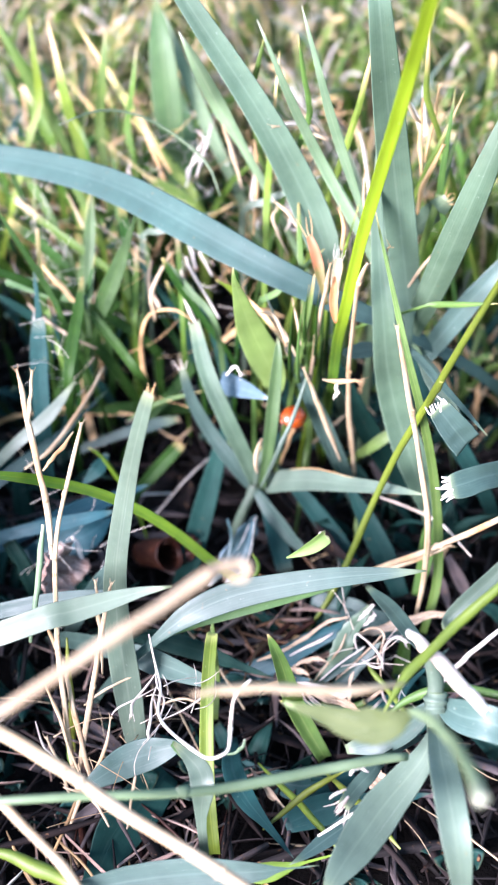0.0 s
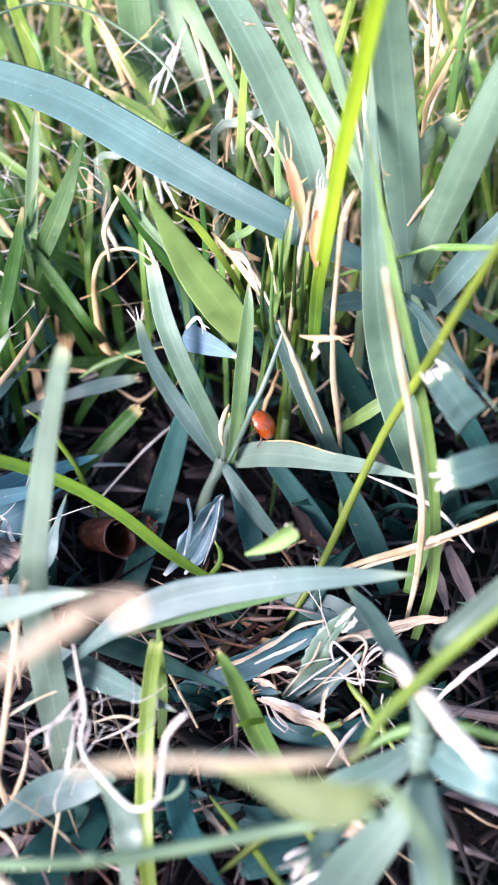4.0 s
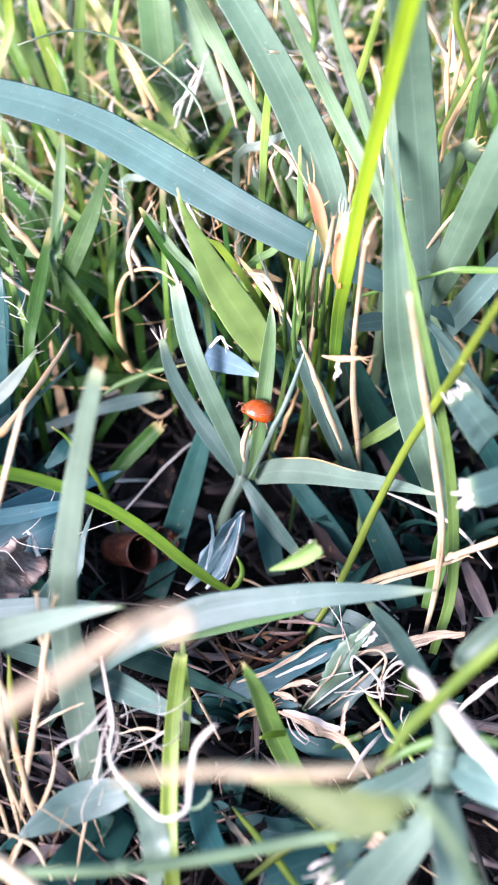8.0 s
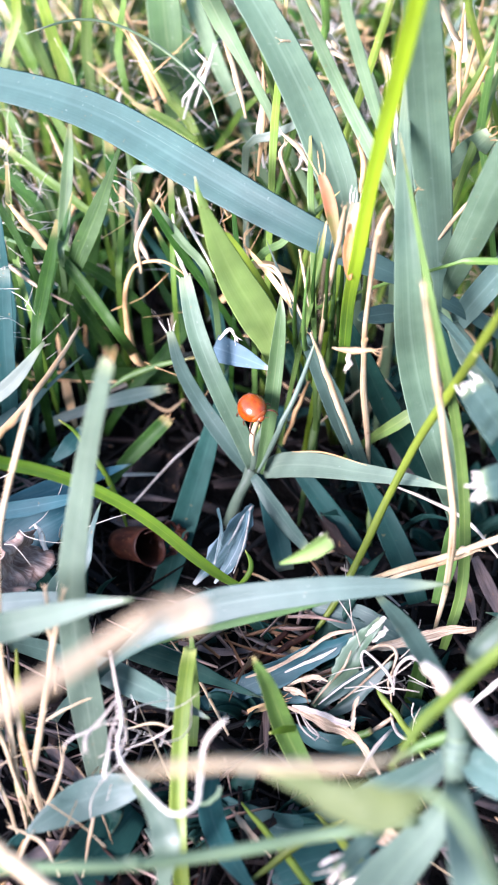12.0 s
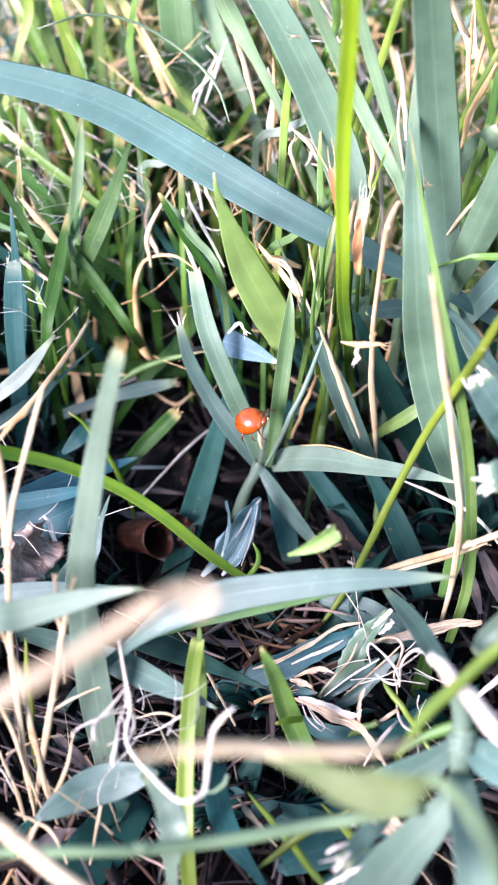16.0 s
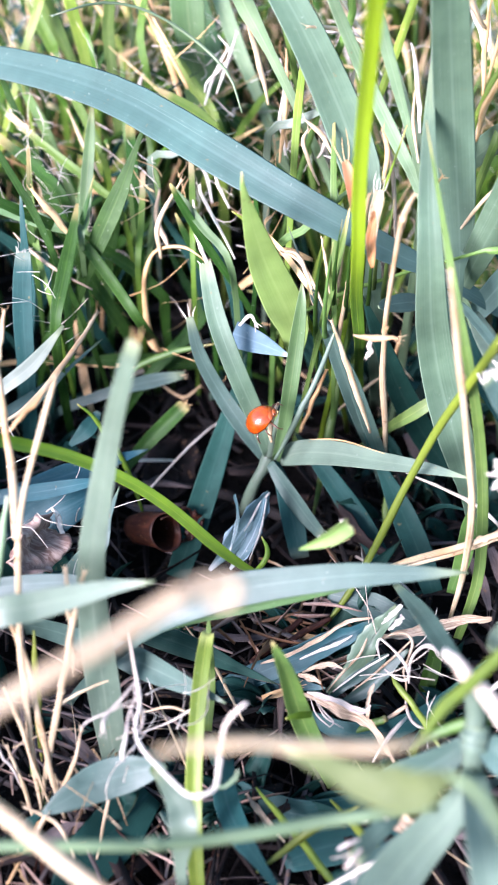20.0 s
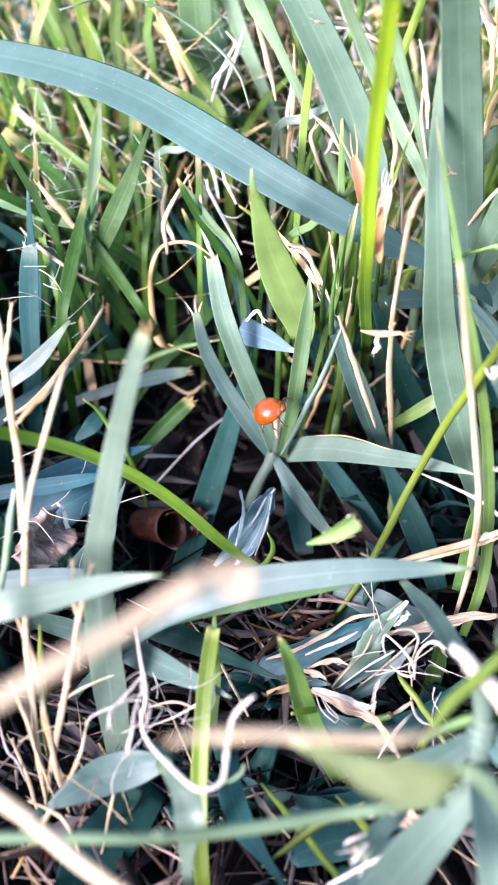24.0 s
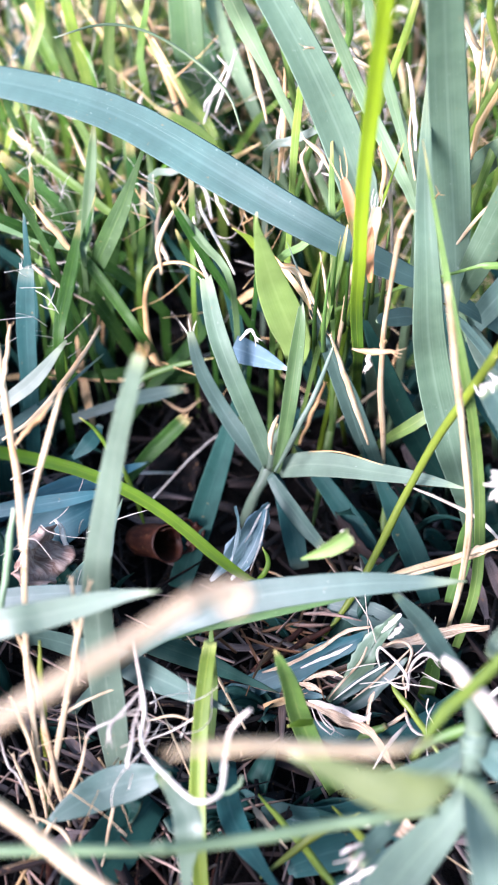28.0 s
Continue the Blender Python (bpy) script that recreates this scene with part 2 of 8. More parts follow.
# litter and brown leaf lowered to near black: their shade is in the colour
SHADED_DEAD = straw_material("shaded_dead_litter", (0.006, 0.0045, 0.0042), (0.003, 0.0022, 0.002), (0.022, 0.018, 0.0175), 0.12, 0.8, rust=0.0)
SHADED_BROWN = straw_material("brown_dead_leaf", (0.007, 0.0035, 0.003), (0.003, 0.0016, 0.0014), (0.015, 0.008, 0.007), 0.08, 0.8, rust=0.0)
GREYS = straw_material("grey_dead_blade", (0.063, 0.04872, 0.04788), (0.0315, 0.02436, 0.02436), (0.135, 0.1092, 0.1067), 0.15, 0.6, rust=0.06)
TUBE = straw_material("red_brown_dead_leaf", (0.024, 0.0051, 0.0024), (0.01, 0.00255, 0.0012), (0.05, 0.0153, 0.0072), 0.1, 0.6, rust=0.0)
WITHER = straw_material("withered_dead_leaf", (0.27, 0.165, 0.13), (0.12, 0.068, 0.05), (0.46, 0.35, 0.29), 0.15, 0.6, rust=0.0)
SHADED_SOIL = shaded_soil_material()
SHELL = shell_material("orange_shell", (0.28, 0.047, 0.002), (0.15, 0.015, 0.001), 0.26, 0.35)
PRONOTUM = shell_material("pronotum", (0.24, 0.05, 0.004), (0.14, 0.024, 0.003), 0.4, 0.1)
DARKLEG = shell_material("beetle_leg", (0.07, 0.022, 0.007), (0.04, 0.012, 0.005), 0.4, 0.2)
SHEATH = leaf_material("yellowing_sheath", (0.13, 0.155, 0.035), (0.19, 0.13, 0.04), (0.3, 0.22, 0.09), (0.36, 0.17, 0.065), 0.35, 0.5, veins=5, tip_from=0.45)
MEMBRANE = leaf_material("bleached_membrane", (0.07, 0.1334, 0.1404), (0.036, 0.0805, 0.0832), (0.42, 0.5405, 0.624), (0.5, 0.52, 0.5), 0.3, 0.4, veins=7, dust=0.5)
LAWN = leaf_material("mown_green_blade", (0.098, 0.198, 0.016), (0.045, 0.115, 0.010), (0.22, 0.31, 0.065), (0.55, 0.43, 0.25), 0.38, 0.42, tip_from=0.9)
TIPPED = leaf_material("yellowing_mown_blade", (0.19, 0.25, 0.035), (0.10, 0.17, 0.02), (0.34, 0.36, 0.12), (0.56, 0.40, 0.20), 0.38, 0.42, tip_from=0.72)
RUSSET = straw_material("russet_dead_fibre", (0.13, 0.06, 0.028), (0.07, 0.03, 0.014), (0.26, 0.15, 0.08), 0.15, 0.6)
SPRING = leaf_material("spring_green_blade", (0.068, 0.128, 0.044), (0.045, 0.095, 0.030), (0.15, 0.2, 0.09), (0.2, 0.22, 0.1), 0.35, 0.42, veins=7)
HUSK = straw_material("weathered_husk", (0.32, 0.22, 0.135), (0.085, 0.052, 0.03), (0.58, 0.49, 0.37), 0.15, rust=0.2)
FIBRE = straw_material("weathered_white_fibre", (0.50, 0.44, 0.38), (0.22, 0.17, 0.14), (0.68, 0.63, 0.58), 0.25, rust=0.1)
WING = straw_material("flight_wing", (0.45, 0.28, 0.16), (0.35, 0.2, 0.1), (0.6, 0.45, 0.3), 0.6, 0.3)


# ---------------------------------------------------------------- shapes
def part(name, bm, material, parent=None, label=""):
    me = bpy.data.meshes.new(name)
    bm.to_mesh(me)
    bm.free()
    me.materials.append(material)
    for p in me.polygons:
        p.use_smooth = True
    ob = new(name, me)
    ob.parent = parent
    if label:
        ob["label"] = label
    return ob


def flowing(rows, steps):
    """Points on a smooth curve through the rows (Catmull-Rom), each (x, y, z, width)."""
    p = [np.array(r, float) for r in rows]
    p = [2 * p[0] - p[1]] + p + [2 * p[-1] - p[-2]]
    out = []
    n = len(p) - 3
    for i in range(steps + 1):
        s = i / steps * n
        k = min(int(s), n - 1)
        f = s - k
        a, b, c, d = p[k:k + 4]
        out.append(0.5 * (2 * b + (c - a) * f + (2 * a - 5 * b + 4 * c - d) * f * f + (3 * b - a - 3 * c + d) * f ** 3))
    return out


FACE = Vector((0, -0.70, 0.71))     # the way a blade shows its flat side unless it is rolled


def skin(bm, rings, uvs, closed=True):
    """Joins rings of points into a closed tube with UVs."""
    uv = bm.loops.layers.uv.verify()
    vs = [[bm.verts.new(p) for p in ring] for ring in rings]
    n = len(rings[0])
    for i in range(len(vs) - 1):
        for j in range(n):
            k = (j + 1) % n
            f = bm.faces.new((vs[i][j], vs[i][k], vs[i + 1][k], vs[i + 1][j]))
            for lp, (a, b) in zip(f.loops, ((i, j), (i, k), (i + 1, k), (i + 1, j))):
                lp[uv].uv = uvs[a][b]
    for ring, i in ((vs[0][::-1], 0), (vs[-1], -1)):
        f = bm.faces.new(ring)
        for lp in f.loops:
            lp[uv].uv = (0.5, uvs[i][0][1])


def facing_side(tan, last):
    """The way a blade's flat side looks at this point of it, without a sudden flip from the point before."""
    face = FACE - tan * FACE.dot(tan)
    if last is None:
        if face.length < 0.25:
            face = Vector((0.3, 0.3, 1)) - tan * Vector((0.3, 0.3, 1)).dot(tan)
        return face.normalized()
    kept = last - tan * last.dot(tan)
    if face.dot(kept) < 0:
        face = -face * 0.2
    return (face * 0.6 + kept.normalized() * 0.5).normalized()


def ribbon(rows, roll=0.0, fold=0.22, thick=0.00022, steps=20, cut=False, wave=0.03, bm=None, twist=0.0, across=5, ragged=0.0):
    """A leaf blade in metres along rows of (x, y, z, width): folded along its midrib, with real thickness."""
    bm = bm or bmesh.new()
    pts = flowing(rows, steps)
    seed = random.uniform(0, 100)
    rings, uvs, last = [], [], None
    for i, q in enumerate(pts):
        here = Vector(q[:3])
        a, b = pts[max(i - 1, 0)], pts[min(i + 1, steps)]
        tan = Vector(b[:3] - a[:3]).normalized()
        face = last = facing_side(tan, last)
        v = i / steps
        face = Matrix.Rotation(radians(roll + twist * (v - 0.5)), 3, tan) @ face
        side = tan.cross(face)
        w = max(q[3], 0.00008)
        if cut and i == steps:
            w *= 0.92
        ring, uvr = [], []
        th = min(thick, w * 0.3)
        us = (-1, -0.93, -0.5, 0, 0.5, 0.93, 1) if across == 7 else [(-1 + 2 * j / (across - 1)) for j in range(across)]
        wob = 1 + wave * noise.noise((v * 6, seed, 0))
        ripple = [0.06 * w * noise.noise((v * 5 + u, seed + 5, u * 2)) for u in us]
        if ragged:
            ripple = [r + ragged * 0.45 * w * noise.noise((v * 4, seed + 21, u * 1.2)) for r, u in zip(ripple, us)]
            torn = [1 + ragged * (noise.noise((v * 5, seed, 31 if u < 0 else 47)) + 0.4 * noise.noise((v * 15, seed, 53 if u < 0 else 61))) * u * u for u in us]
            us = [u * e for u, e in zip(us, torn)]
        jag = [(random.uniform(-0.18, 0.12) * w if cut and i == steps else 0) for u in us]
        for u, r, jg in zip(us, ripple, jag):
            ring.append(here + side * (u * w / 2 * wob) + face * (abs(u) * fold * w / 2 + r + th * (1 - u * u) * 0.5) + tan * jg)
            uvr.append((0.5 + u / 2, v))
        for u, r, jg in reversed(list(zip(us, ripple, jag))[1:-1]):
            ring.append(here + side * (u * w / 2 * wob) + face * (abs(u) * fold * w / 2 + r - th * (1 - u * u) * 0.5) + tan * jg)
            uvr.append((0.5 + u / 2, v))
        rings.append(ring)
        uvs.append(uvr)
    skin(bm, rings, uvs)
    return bm


def stalk(rows, squash=0.75, steps=20, sides=7, rough=0.12, bm=None):
    """A round or slightly flattened stem along rows of (x, y, z, width)."""
    bm = bm or bmesh.new()
    pts = flowing(rows, steps)
    seed = random.uniform(0, 100)
    rings, uvs, last = [], [], None
    for i, q in enumerate(pts):
        a, b = pts[max(i - 1, 0)], pts[min(i + 1, steps)]
        tan = Vector(b[:3] - a[:3]).normalized()
        face = last = facing_side(tan, last)
        side = tan.cross(face)
        ring, uvr = [], []
        w = max(q[3], 0.00006) * (1 + 1.6 * rough * noise.noise((i * 0.3 + seed, 3.3, 0)))
        here = Vector(q[:3]) + (side * noise.noise((i * 0.25, seed, 1)) + face * noise.noise((i * 0.25, seed, 9))) * w * 2.2 * rough
        for j in range(sides):
            g = 2 * math.pi * j / sides
            r = w / 2 * (1 + rough * noise.noise((i * 0.5, math.cos(g) + seed, math.sin(g))))
            ring.append(here + side * (r * math.cos(g)) + face * (r * squash * math.sin(g)))
            uvr.append((j / sides, i / steps))
        rings.append(ring)
        uvs.append(uvr)
    skin(bm, rings, uvs)
    return bm


def metres(rows, base=None):
    base = base or (0, 0, 0)
    return [tuple((c - b) / 1000 for c, b in zip(r[:3], base)) + (r[3] / 1000,) for r in rows]


def fray(parent, rows, n, length, spread, material, name="frayed_tip", label="bleached frayed tip", curl=0.35):
    """Loose fibres that stand out of a torn end; rows in millimetres from the thing's base."""
    bm = bmesh.new()
    end, back = Vector(rows[-1][:3]) / 1000, Vector(rows[-2][:3]) / 1000
    way = (end - back).normalized()
    w = rows[-1][3] / 1000
    side = way.cross(FACE).normalized()
    for i in range(n):
        s = (i + 0.5) / n - 0.5
        d = (way + side * (s * 2 * spread + random.uniform(-0.1, 0.1)) + FACE * random.uniform(-0.2, 0.3)).normalized()
        ln = length / 1000 * random.uniform(0.6, 1.1)
        p0 = end + side * s * w * 0.85 - way * 0.0008
        p1 = p0 + d * ln * 0.5
        p2 = p1 + (d + side * random.uniform(-curl, curl) + FACE * random.uniform(-curl, curl)).normalized() * ln * 0.5
        th = max(w / n * 0.95, 0.00016) if n > 6 else min(max(w / n * 0.55, 0.00012), 0.00026)
        stalk([(*p0, th), (*p1, th * 0.95), (*p2, th * (0.6 if n > 6 else 0.3))], 0.5, 6, 5, bm=bm)
    return part(name, bm, material, parent, label)


def midrib(body, loc, roll, steps, material, twist=0.0):
    """The raised rib in the fold of a wide blade."""
    thin = [(x, y, z, max(w * 0.05, 0.0001)) for x, y, z, w in loc]
    bm = ribbon(thin, roll, 0.0, 0.00034, steps, across=3, wave=0.0, twist=twist)
    return part("midrib", bm, material, body)


def leaf(rows, material, label, roll=0, fold=0.22, cut=False, tip=None, steps=20, twist=0, name="grass_shoot", category="grass", group="", thick=0.22, ragged=0.0):
    """One blade lying along rows of (x, y, z, width) in millimetres, from its base to its tip."""
    base = rows[0][:3]
    loc = metres(rows, base)
    shoot = new(name)
    shoot.empty_display_size = 0.004
    shoot.location = [c / 1000 for c in base]
    tagged(shoot, label, category, group)
    body = part("blade", ribbon(loc, roll, fold, thick / 1000, steps, cut, twist=twist, across=7, ragged=ragged), material, shoot)
    if max(r[3] for r in rows) > 2.3 and material not in (BROAD, OLIVE):
        midrib(body, loc, roll, steps, material, twist)
    if tip:
        fray(body, [tuple(c - b for c, b in zip(r, (*base, 0))) for r in rows], *tip)
    return shoot


def stem(rows, material, label, squash=0.6, tip=None, steps=22, name="dry_straw", category="straw", group=""):
    base = rows[0][:3]
    straw = new(name)
    straw.empty_display_size = 0.004
    straw.location = [c / 1000 for c in base]
    tagged(straw, label, category, group)
    loc = metres(rows, base)
    dry = material in (STRAW, PEACH, BLEACH)
    body = part("stalk", stalk(loc, squash, steps, rough=0.15 if dry else 0.08), material, straw)
    if (dry or material in (VERDANT, MILKY)) and sum(math.dist(p[:3], q[:3]) for p, q in zip(loc, loc[1:])) > 0.035:
        fine = flowing(loc, 40)
        for k in (16, 30) if dry else (24,):
            a, b, c = fine[k - 1], fine[k], fine[k + 1]
            ring = [(*(b[:3] + (a[:3] - b[:3]) * s), b[3] * f) for s, f in ((0.5, 0.9), (0.25, 1.1))] + [(*b[:3], b[3] * 1.16)]
            ring += [(*(b[:3] + (c[:3] - b[:3]) * s), b[3] * f) for s, f in ((0.25, 1.1), (0.5, 0.9))]
            part("joint", stalk(ring, squash, 6), material, straw, "slightly swollen joint")
    if tip:
        fray(body, [tuple(c - b for c, b in zip(r, (*base, 0))) for r in rows], *tip)
    return straw



# ---------------------------------------------------------------- ground
def ground_height(x, y):
    return 0.0035 * noise.noise((x * 45, y * 45, 3)) + 0.0015 * noise.noise((x * 160, y * 160, 7)) - 0.004


def ground():
    """Bare soil under the lawn: fine near the plants, one sheet out to the horizon."""
    def lines(lo, hi, step):
        near = list(np.arange(lo, hi + step / 2, step))
        far = [0.3, 1, 4, 20, 100, 600]
        return [lo - f for f in reversed(far)] + near + [hi + f for f in far]
    xs, ys = lines(-0.2, 0.2, 0.004), lines(-0.02, 0.46, 0.004)
    bm = bmesh.new()
    grid = [[bm.verts.new((x, y, ground_height(x, y))) for x in xs] for y in ys]
    for a, b in zip(grid, grid[1:]):
        for i in range(len(xs) - 1):
            bm.faces.new((a[i], a[i + 1], b[i + 1], b[i]))
    return tagged(part("ground", bm, SHADED_SOIL), "crumbly soil under a thick lawn, coloured dark for shade", "ground", kind="structure")


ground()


def plant(base, label, name="grass_plant", category="grass plant"):
    ob = new(name)
    ob.empty_display_size = 0.005
    ob.location = [c / 1000 for c in base]
    return tagged(ob, label, category)


def local_rows(owner, rows):
    o = owner.location * 1000
    return [(r[0] - o.x, r[1] - o.y, r[2] - o.z, r[3]) for r in rows]


def leaf_of(owner, name, rows, material, label="", roll=0, fold=0.22, cut=False, tip=None, steps=18, ragged=0.0):
    loc = local_rows(owner, rows)
    ob = part(name, ribbon(metres(loc), roll, fold, 0.00022, steps, cut, across=7, ragged=ragged), material, owner, label)
    if tip:
        fray(ob, loc, *tip)
    return ob


def stem_of(owner, name, rows, material, label="", squash=0.8, steps=14):
    return part(name, stalk(metres(local_rows(owner, rows)), squash, steps), material, owner, label)


# ---------------------------------------------------------------- thatch and fill
def litter(name, label, n, x0, x1, y0, y1, z0, z1, long0, long1, wide0, wide1, materials, flat=0.8, seed=1):
    """Countless dead strips and short bits, lying every way on the soil; one object for each tone."""
    rng = random.Random(seed)
    for material in materials:
        bm = bmesh.new()
        for _ in range(n // len(materials)):
            x, y = rng.uniform(x0, x1), rng.uniform(y0, y1)
            z = ground_height(x, y) + rng.uniform(z0, z1)
            g = rng.uniform(0, 2 * math.pi)
            ln, w = rng.uniform(long0, long1), rng.uniform(wide0, wide1)
            d = Vector((math.cos(g), math.sin(g), rng.uniform(-0.25, 0.45) * (1 - flat) * 2))
            bend = Vector((rng.uniform(-1, 1), rng.uniform(-1, 1), rng.uniform(-0.3, 0.6))) * 0.35
            p0 = Vector((x, y, z))
            p1 = p0 + d * ln * 0.5 + bend * ln * 0.25
            p2 = p0 + d * ln + bend * ln * 0.1
            rows = [(*p0, w * 0.7), (*p1, w), (*p2, w * 0.25)]
            if rng.random() < 0.5:
                ribbon(rows, rng.uniform(-60, 60), 0.4, 0.00015, 5, bm=bm, across=3)
            else:
                stalk([(a, b, c, q * 0.6) for a, b, c, q in rows], 0.6, 5, 5, bm=bm)
        tagged(part(name, bm, material), label, "grass litter", kind="stuff")


litter("dead_grass_litter", "dead grey-brown grass strips matted on the soil, darkened for shade", 1800, -0.075, 0.08, 0.05, 0.34, 0.0, 0.006, 0.008, 0.03, 0.0006, 0.0022, (SHADED_DEAD, SHADED_BROWN), 0.9, 2)
litter("dry_fibre_litter", "bleached dry fibres scattered over the litter", 110, -0.075, 0.08, 0.05, 0.34, 0.002, 0.012, 0.006, 0.026, 0.0004, 0.0011, (BLEACH, STRAW), 0.75, 3)

litter("grey_dead_blades", "grey and purplish dead blades matted in the litter", 84, -0.036, -0.002, 0.074, 0.114, 0.001, 0.009, 0.006, 0.020, 0.0004, 0.0011, (GREYS, WITHER), 0.8, 31)
litter("grey_dead_blades", "grey and purplish dead blades matted in the litter", 90, 0.004, 0.046, 0.078, 0.145, 0.001, 0.007, 0.008, 0.022, 0.0006, 0.0018, (GREYS, SHADED_DEAD), 0.8, 32)
litter("grey_dead_blades", "grey and purplish dead blades matted in the litter", 40, -0.045, -0.02, 0.12, 0.155, 0.001, 0.008, 0.008, 0.02, 0.0006, 0.0016, (GREYS,), 0.8, 33)


def tuft_blade(rng, tall, wide, lean):
    """Rows of one fill blade that rises from the origin and bends over."""
    g = rng.uniform(0, 2 * math.pi)
    out = Vector((math.cos(g), math.sin(g) * 0.7, 0))
    p0 = out * rng.uniform(0, 0.0025)
    h = tall * rng.uniform(0.6, 1.1)
    p1 = p0 + out * lean * h * 0.25 + Vector((0, 0, h * 0.45))
    p2 = p0 + out * lean * h * 0.65 + Vector((0, 0, h * 0.85))
    p3 = p0 + out * lean * h * 1.15 + Vector((0, 0, h * rng.uniform(0.9, 1.1)))
    w = wide * rng.uniform(0.6, 1.3)
    if rng.random() < 0.45:     # cut off by the mower
        return [(*p0, w * 0.7), (*p1, w), (*p2, w * 0.9), (*((p2 + p3) / 2), w * 0.75)]
    return [(*p0, w * 0.7), (*p1, w), (*p2, w * 0.75), (*p3, 0.0001)]


def tuft(rng, x, y, tall, wide, lean, palette, count, label):
    ob = new("grass_tuft")
    ob.empty_display_size = 0.005
    ob.location = (x, y, ground_height(x, y) - 0.001)
    tagged(ob, label, "grass tuft", "tufts of the lawn")
    for _ in range(count):
        material = rng.choice(palette)
        rows = tuft_blade(rng, tall, wide, lean)
        if material in (STRAW, PEACH, BLEACH):
            part("dry_stem", stalk([(a, b, c, max(w * 0.38, 0.00018)) for a, b, c, w in rows], 0.7, 8, 5), material, ob)
        else:
            part("blade", ribbon(rows, rng.uniform(-70, 70), 0.35, 0.0002, 9, across=5), material, ob)
    return ob


def lawn():
    """Tufts behind the plants, thick and tall; low ones in the gaps between them, darkened for shade."""
    rng = random.Random(11)
    far = {}
    for i in range(480):
        y = 0.202 + 0.20 * (i / 480) ** 0.9 + rng.uniform(-0.008, 0.008)
        half = 0.034 + 0.21 * (y - 0.02)
        x, tall, wide, lean = rng.uniform(-half, half) + 0.004, rng.uniform(0.036, 0.058), rng.uniform(0.0009, 0.0020), rng.uniform(0.15, 0.6)
        palette = (LAWN, TIPPED, LAWN, LAWN, TIPPED, LAWN, SHADE_GREEN, PALE, STRAW, BLEACH)
        # nearer left lawn: darkened greens give it the look of shade
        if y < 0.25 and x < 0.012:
            palette = (SHADE_GREEN, SHADE_GREEN, LAWN, SHADE_GREEN, LAWN, TIPPED, SHADE_DEEP, PEACH, STRAW)
        count = rng.randint(9, 12)
        if y < 0.262:
            tuft(rng, x, y, tall, wide, lean, palette, count, "thick tuft of green blades with dry stems")
            continue
        o = Vector((x, y, ground_height(x, y)))
        for _ in range(count):
            material = rng.choice(palette)
            bm = far.setdefault(material, bmesh.new())
            rows = [(*(o + Vector(r[:3])), r[3]) for r in tuft_blade(rng, tall, wide, lean)]
            if material in (STRAW, PEACH, BLEACH):
                stalk([(a, b, c, max(w * 0.38, 0.00018)) for a, b, c, w in rows], 0.7, 7, 5, bm=bm)
            else:
                ribbon(rows, rng.uniform(-70, 70), 0.35, 0.0002, 7, across=3, bm=bm)
    for material, bm in far.items():
        tagged(part("far_lawn", bm, material), "far part of the lawn, green blades and dry stems", "grass", kind="stuff")
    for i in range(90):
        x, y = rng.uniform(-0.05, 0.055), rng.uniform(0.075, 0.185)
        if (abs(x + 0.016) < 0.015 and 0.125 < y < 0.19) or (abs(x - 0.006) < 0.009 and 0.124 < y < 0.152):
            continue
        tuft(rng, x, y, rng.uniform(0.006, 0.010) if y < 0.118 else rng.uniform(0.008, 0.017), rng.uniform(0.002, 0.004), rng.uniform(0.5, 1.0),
             (SHADE_DEEP, SHADE_DEEP, SHADE_TEAL, SHADE_DEEP, SHADE_DEEP), rng.randint(4, 6), "low tuft of blades close to the soil, coloured dark for shade")
    # left tufts in dark tones that carry their shade
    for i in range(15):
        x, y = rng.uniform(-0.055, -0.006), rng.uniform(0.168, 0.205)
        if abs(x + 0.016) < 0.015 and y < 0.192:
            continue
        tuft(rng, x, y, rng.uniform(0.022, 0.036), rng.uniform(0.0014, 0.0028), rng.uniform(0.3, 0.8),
             (SHADE_GREEN, SHADE_DEEP, SHADE_DEEP, SHADE_GREEN, SHADE_TEAL, SHADE_DEEP, PEACH), rng.randint(4, 6), "tuft of narrow green blades, some coloured dark for shade")
    for i in range(16):
        x, y = rng.uniform(0.012, 0.06), rng.uniform(0.17, 0.205)
        tuft(rng, x, y, rng.uniform(0.022, 0.036), rng.uniform(0.0014, 0.0028), rng.uniform(0.3, 0.8),
             (GREEN, SHADE_DEEP, GREEN, PEACH, STRAW), rng.randint(4, 7), "tuft of narrow green blades, some coloured dark for shade")


lawn()


def tangle(place, spread, n, long, thick, material, label, seed, curl=0.75):
    """A knot of fine curled fibres, too many to count."""
    rng = random.Random(seed)
    bm = bmesh.new()
    for _ in range(n):
        p = Vector([c / 1000 + rng.uniform(-s, s) / 1000 for c, s in zip(place, spread)])
        d = Vector((rng.uniform(-1, 1), rng.uniform(-1, 1), rng.uniform(-0.4, 0.6))).normalized()
        ln = long / 1000 * rng.uniform(0.5, 1.2)
        bend = Vector((rng.uniform(-1, 1), rng.uniform(-1, 1), rng.uniform(-0.6, 0.8)))
        rows = []
        for k in range(5):
            w = thick / 1000 * rng.uniform(0.6, 1.2) * (1 - 0.15 * k)
            rows.append((*p, w))
            d = (d + bend * rng.uniform(0.02, curl)).normalized()
            p = p + d * ln / 4
        stalk(rows, 0.55, 12, 5, bm=bm)
    return tagged(part("fibre_tangle", bm, material), label, "dry fibres", kind="stuff")



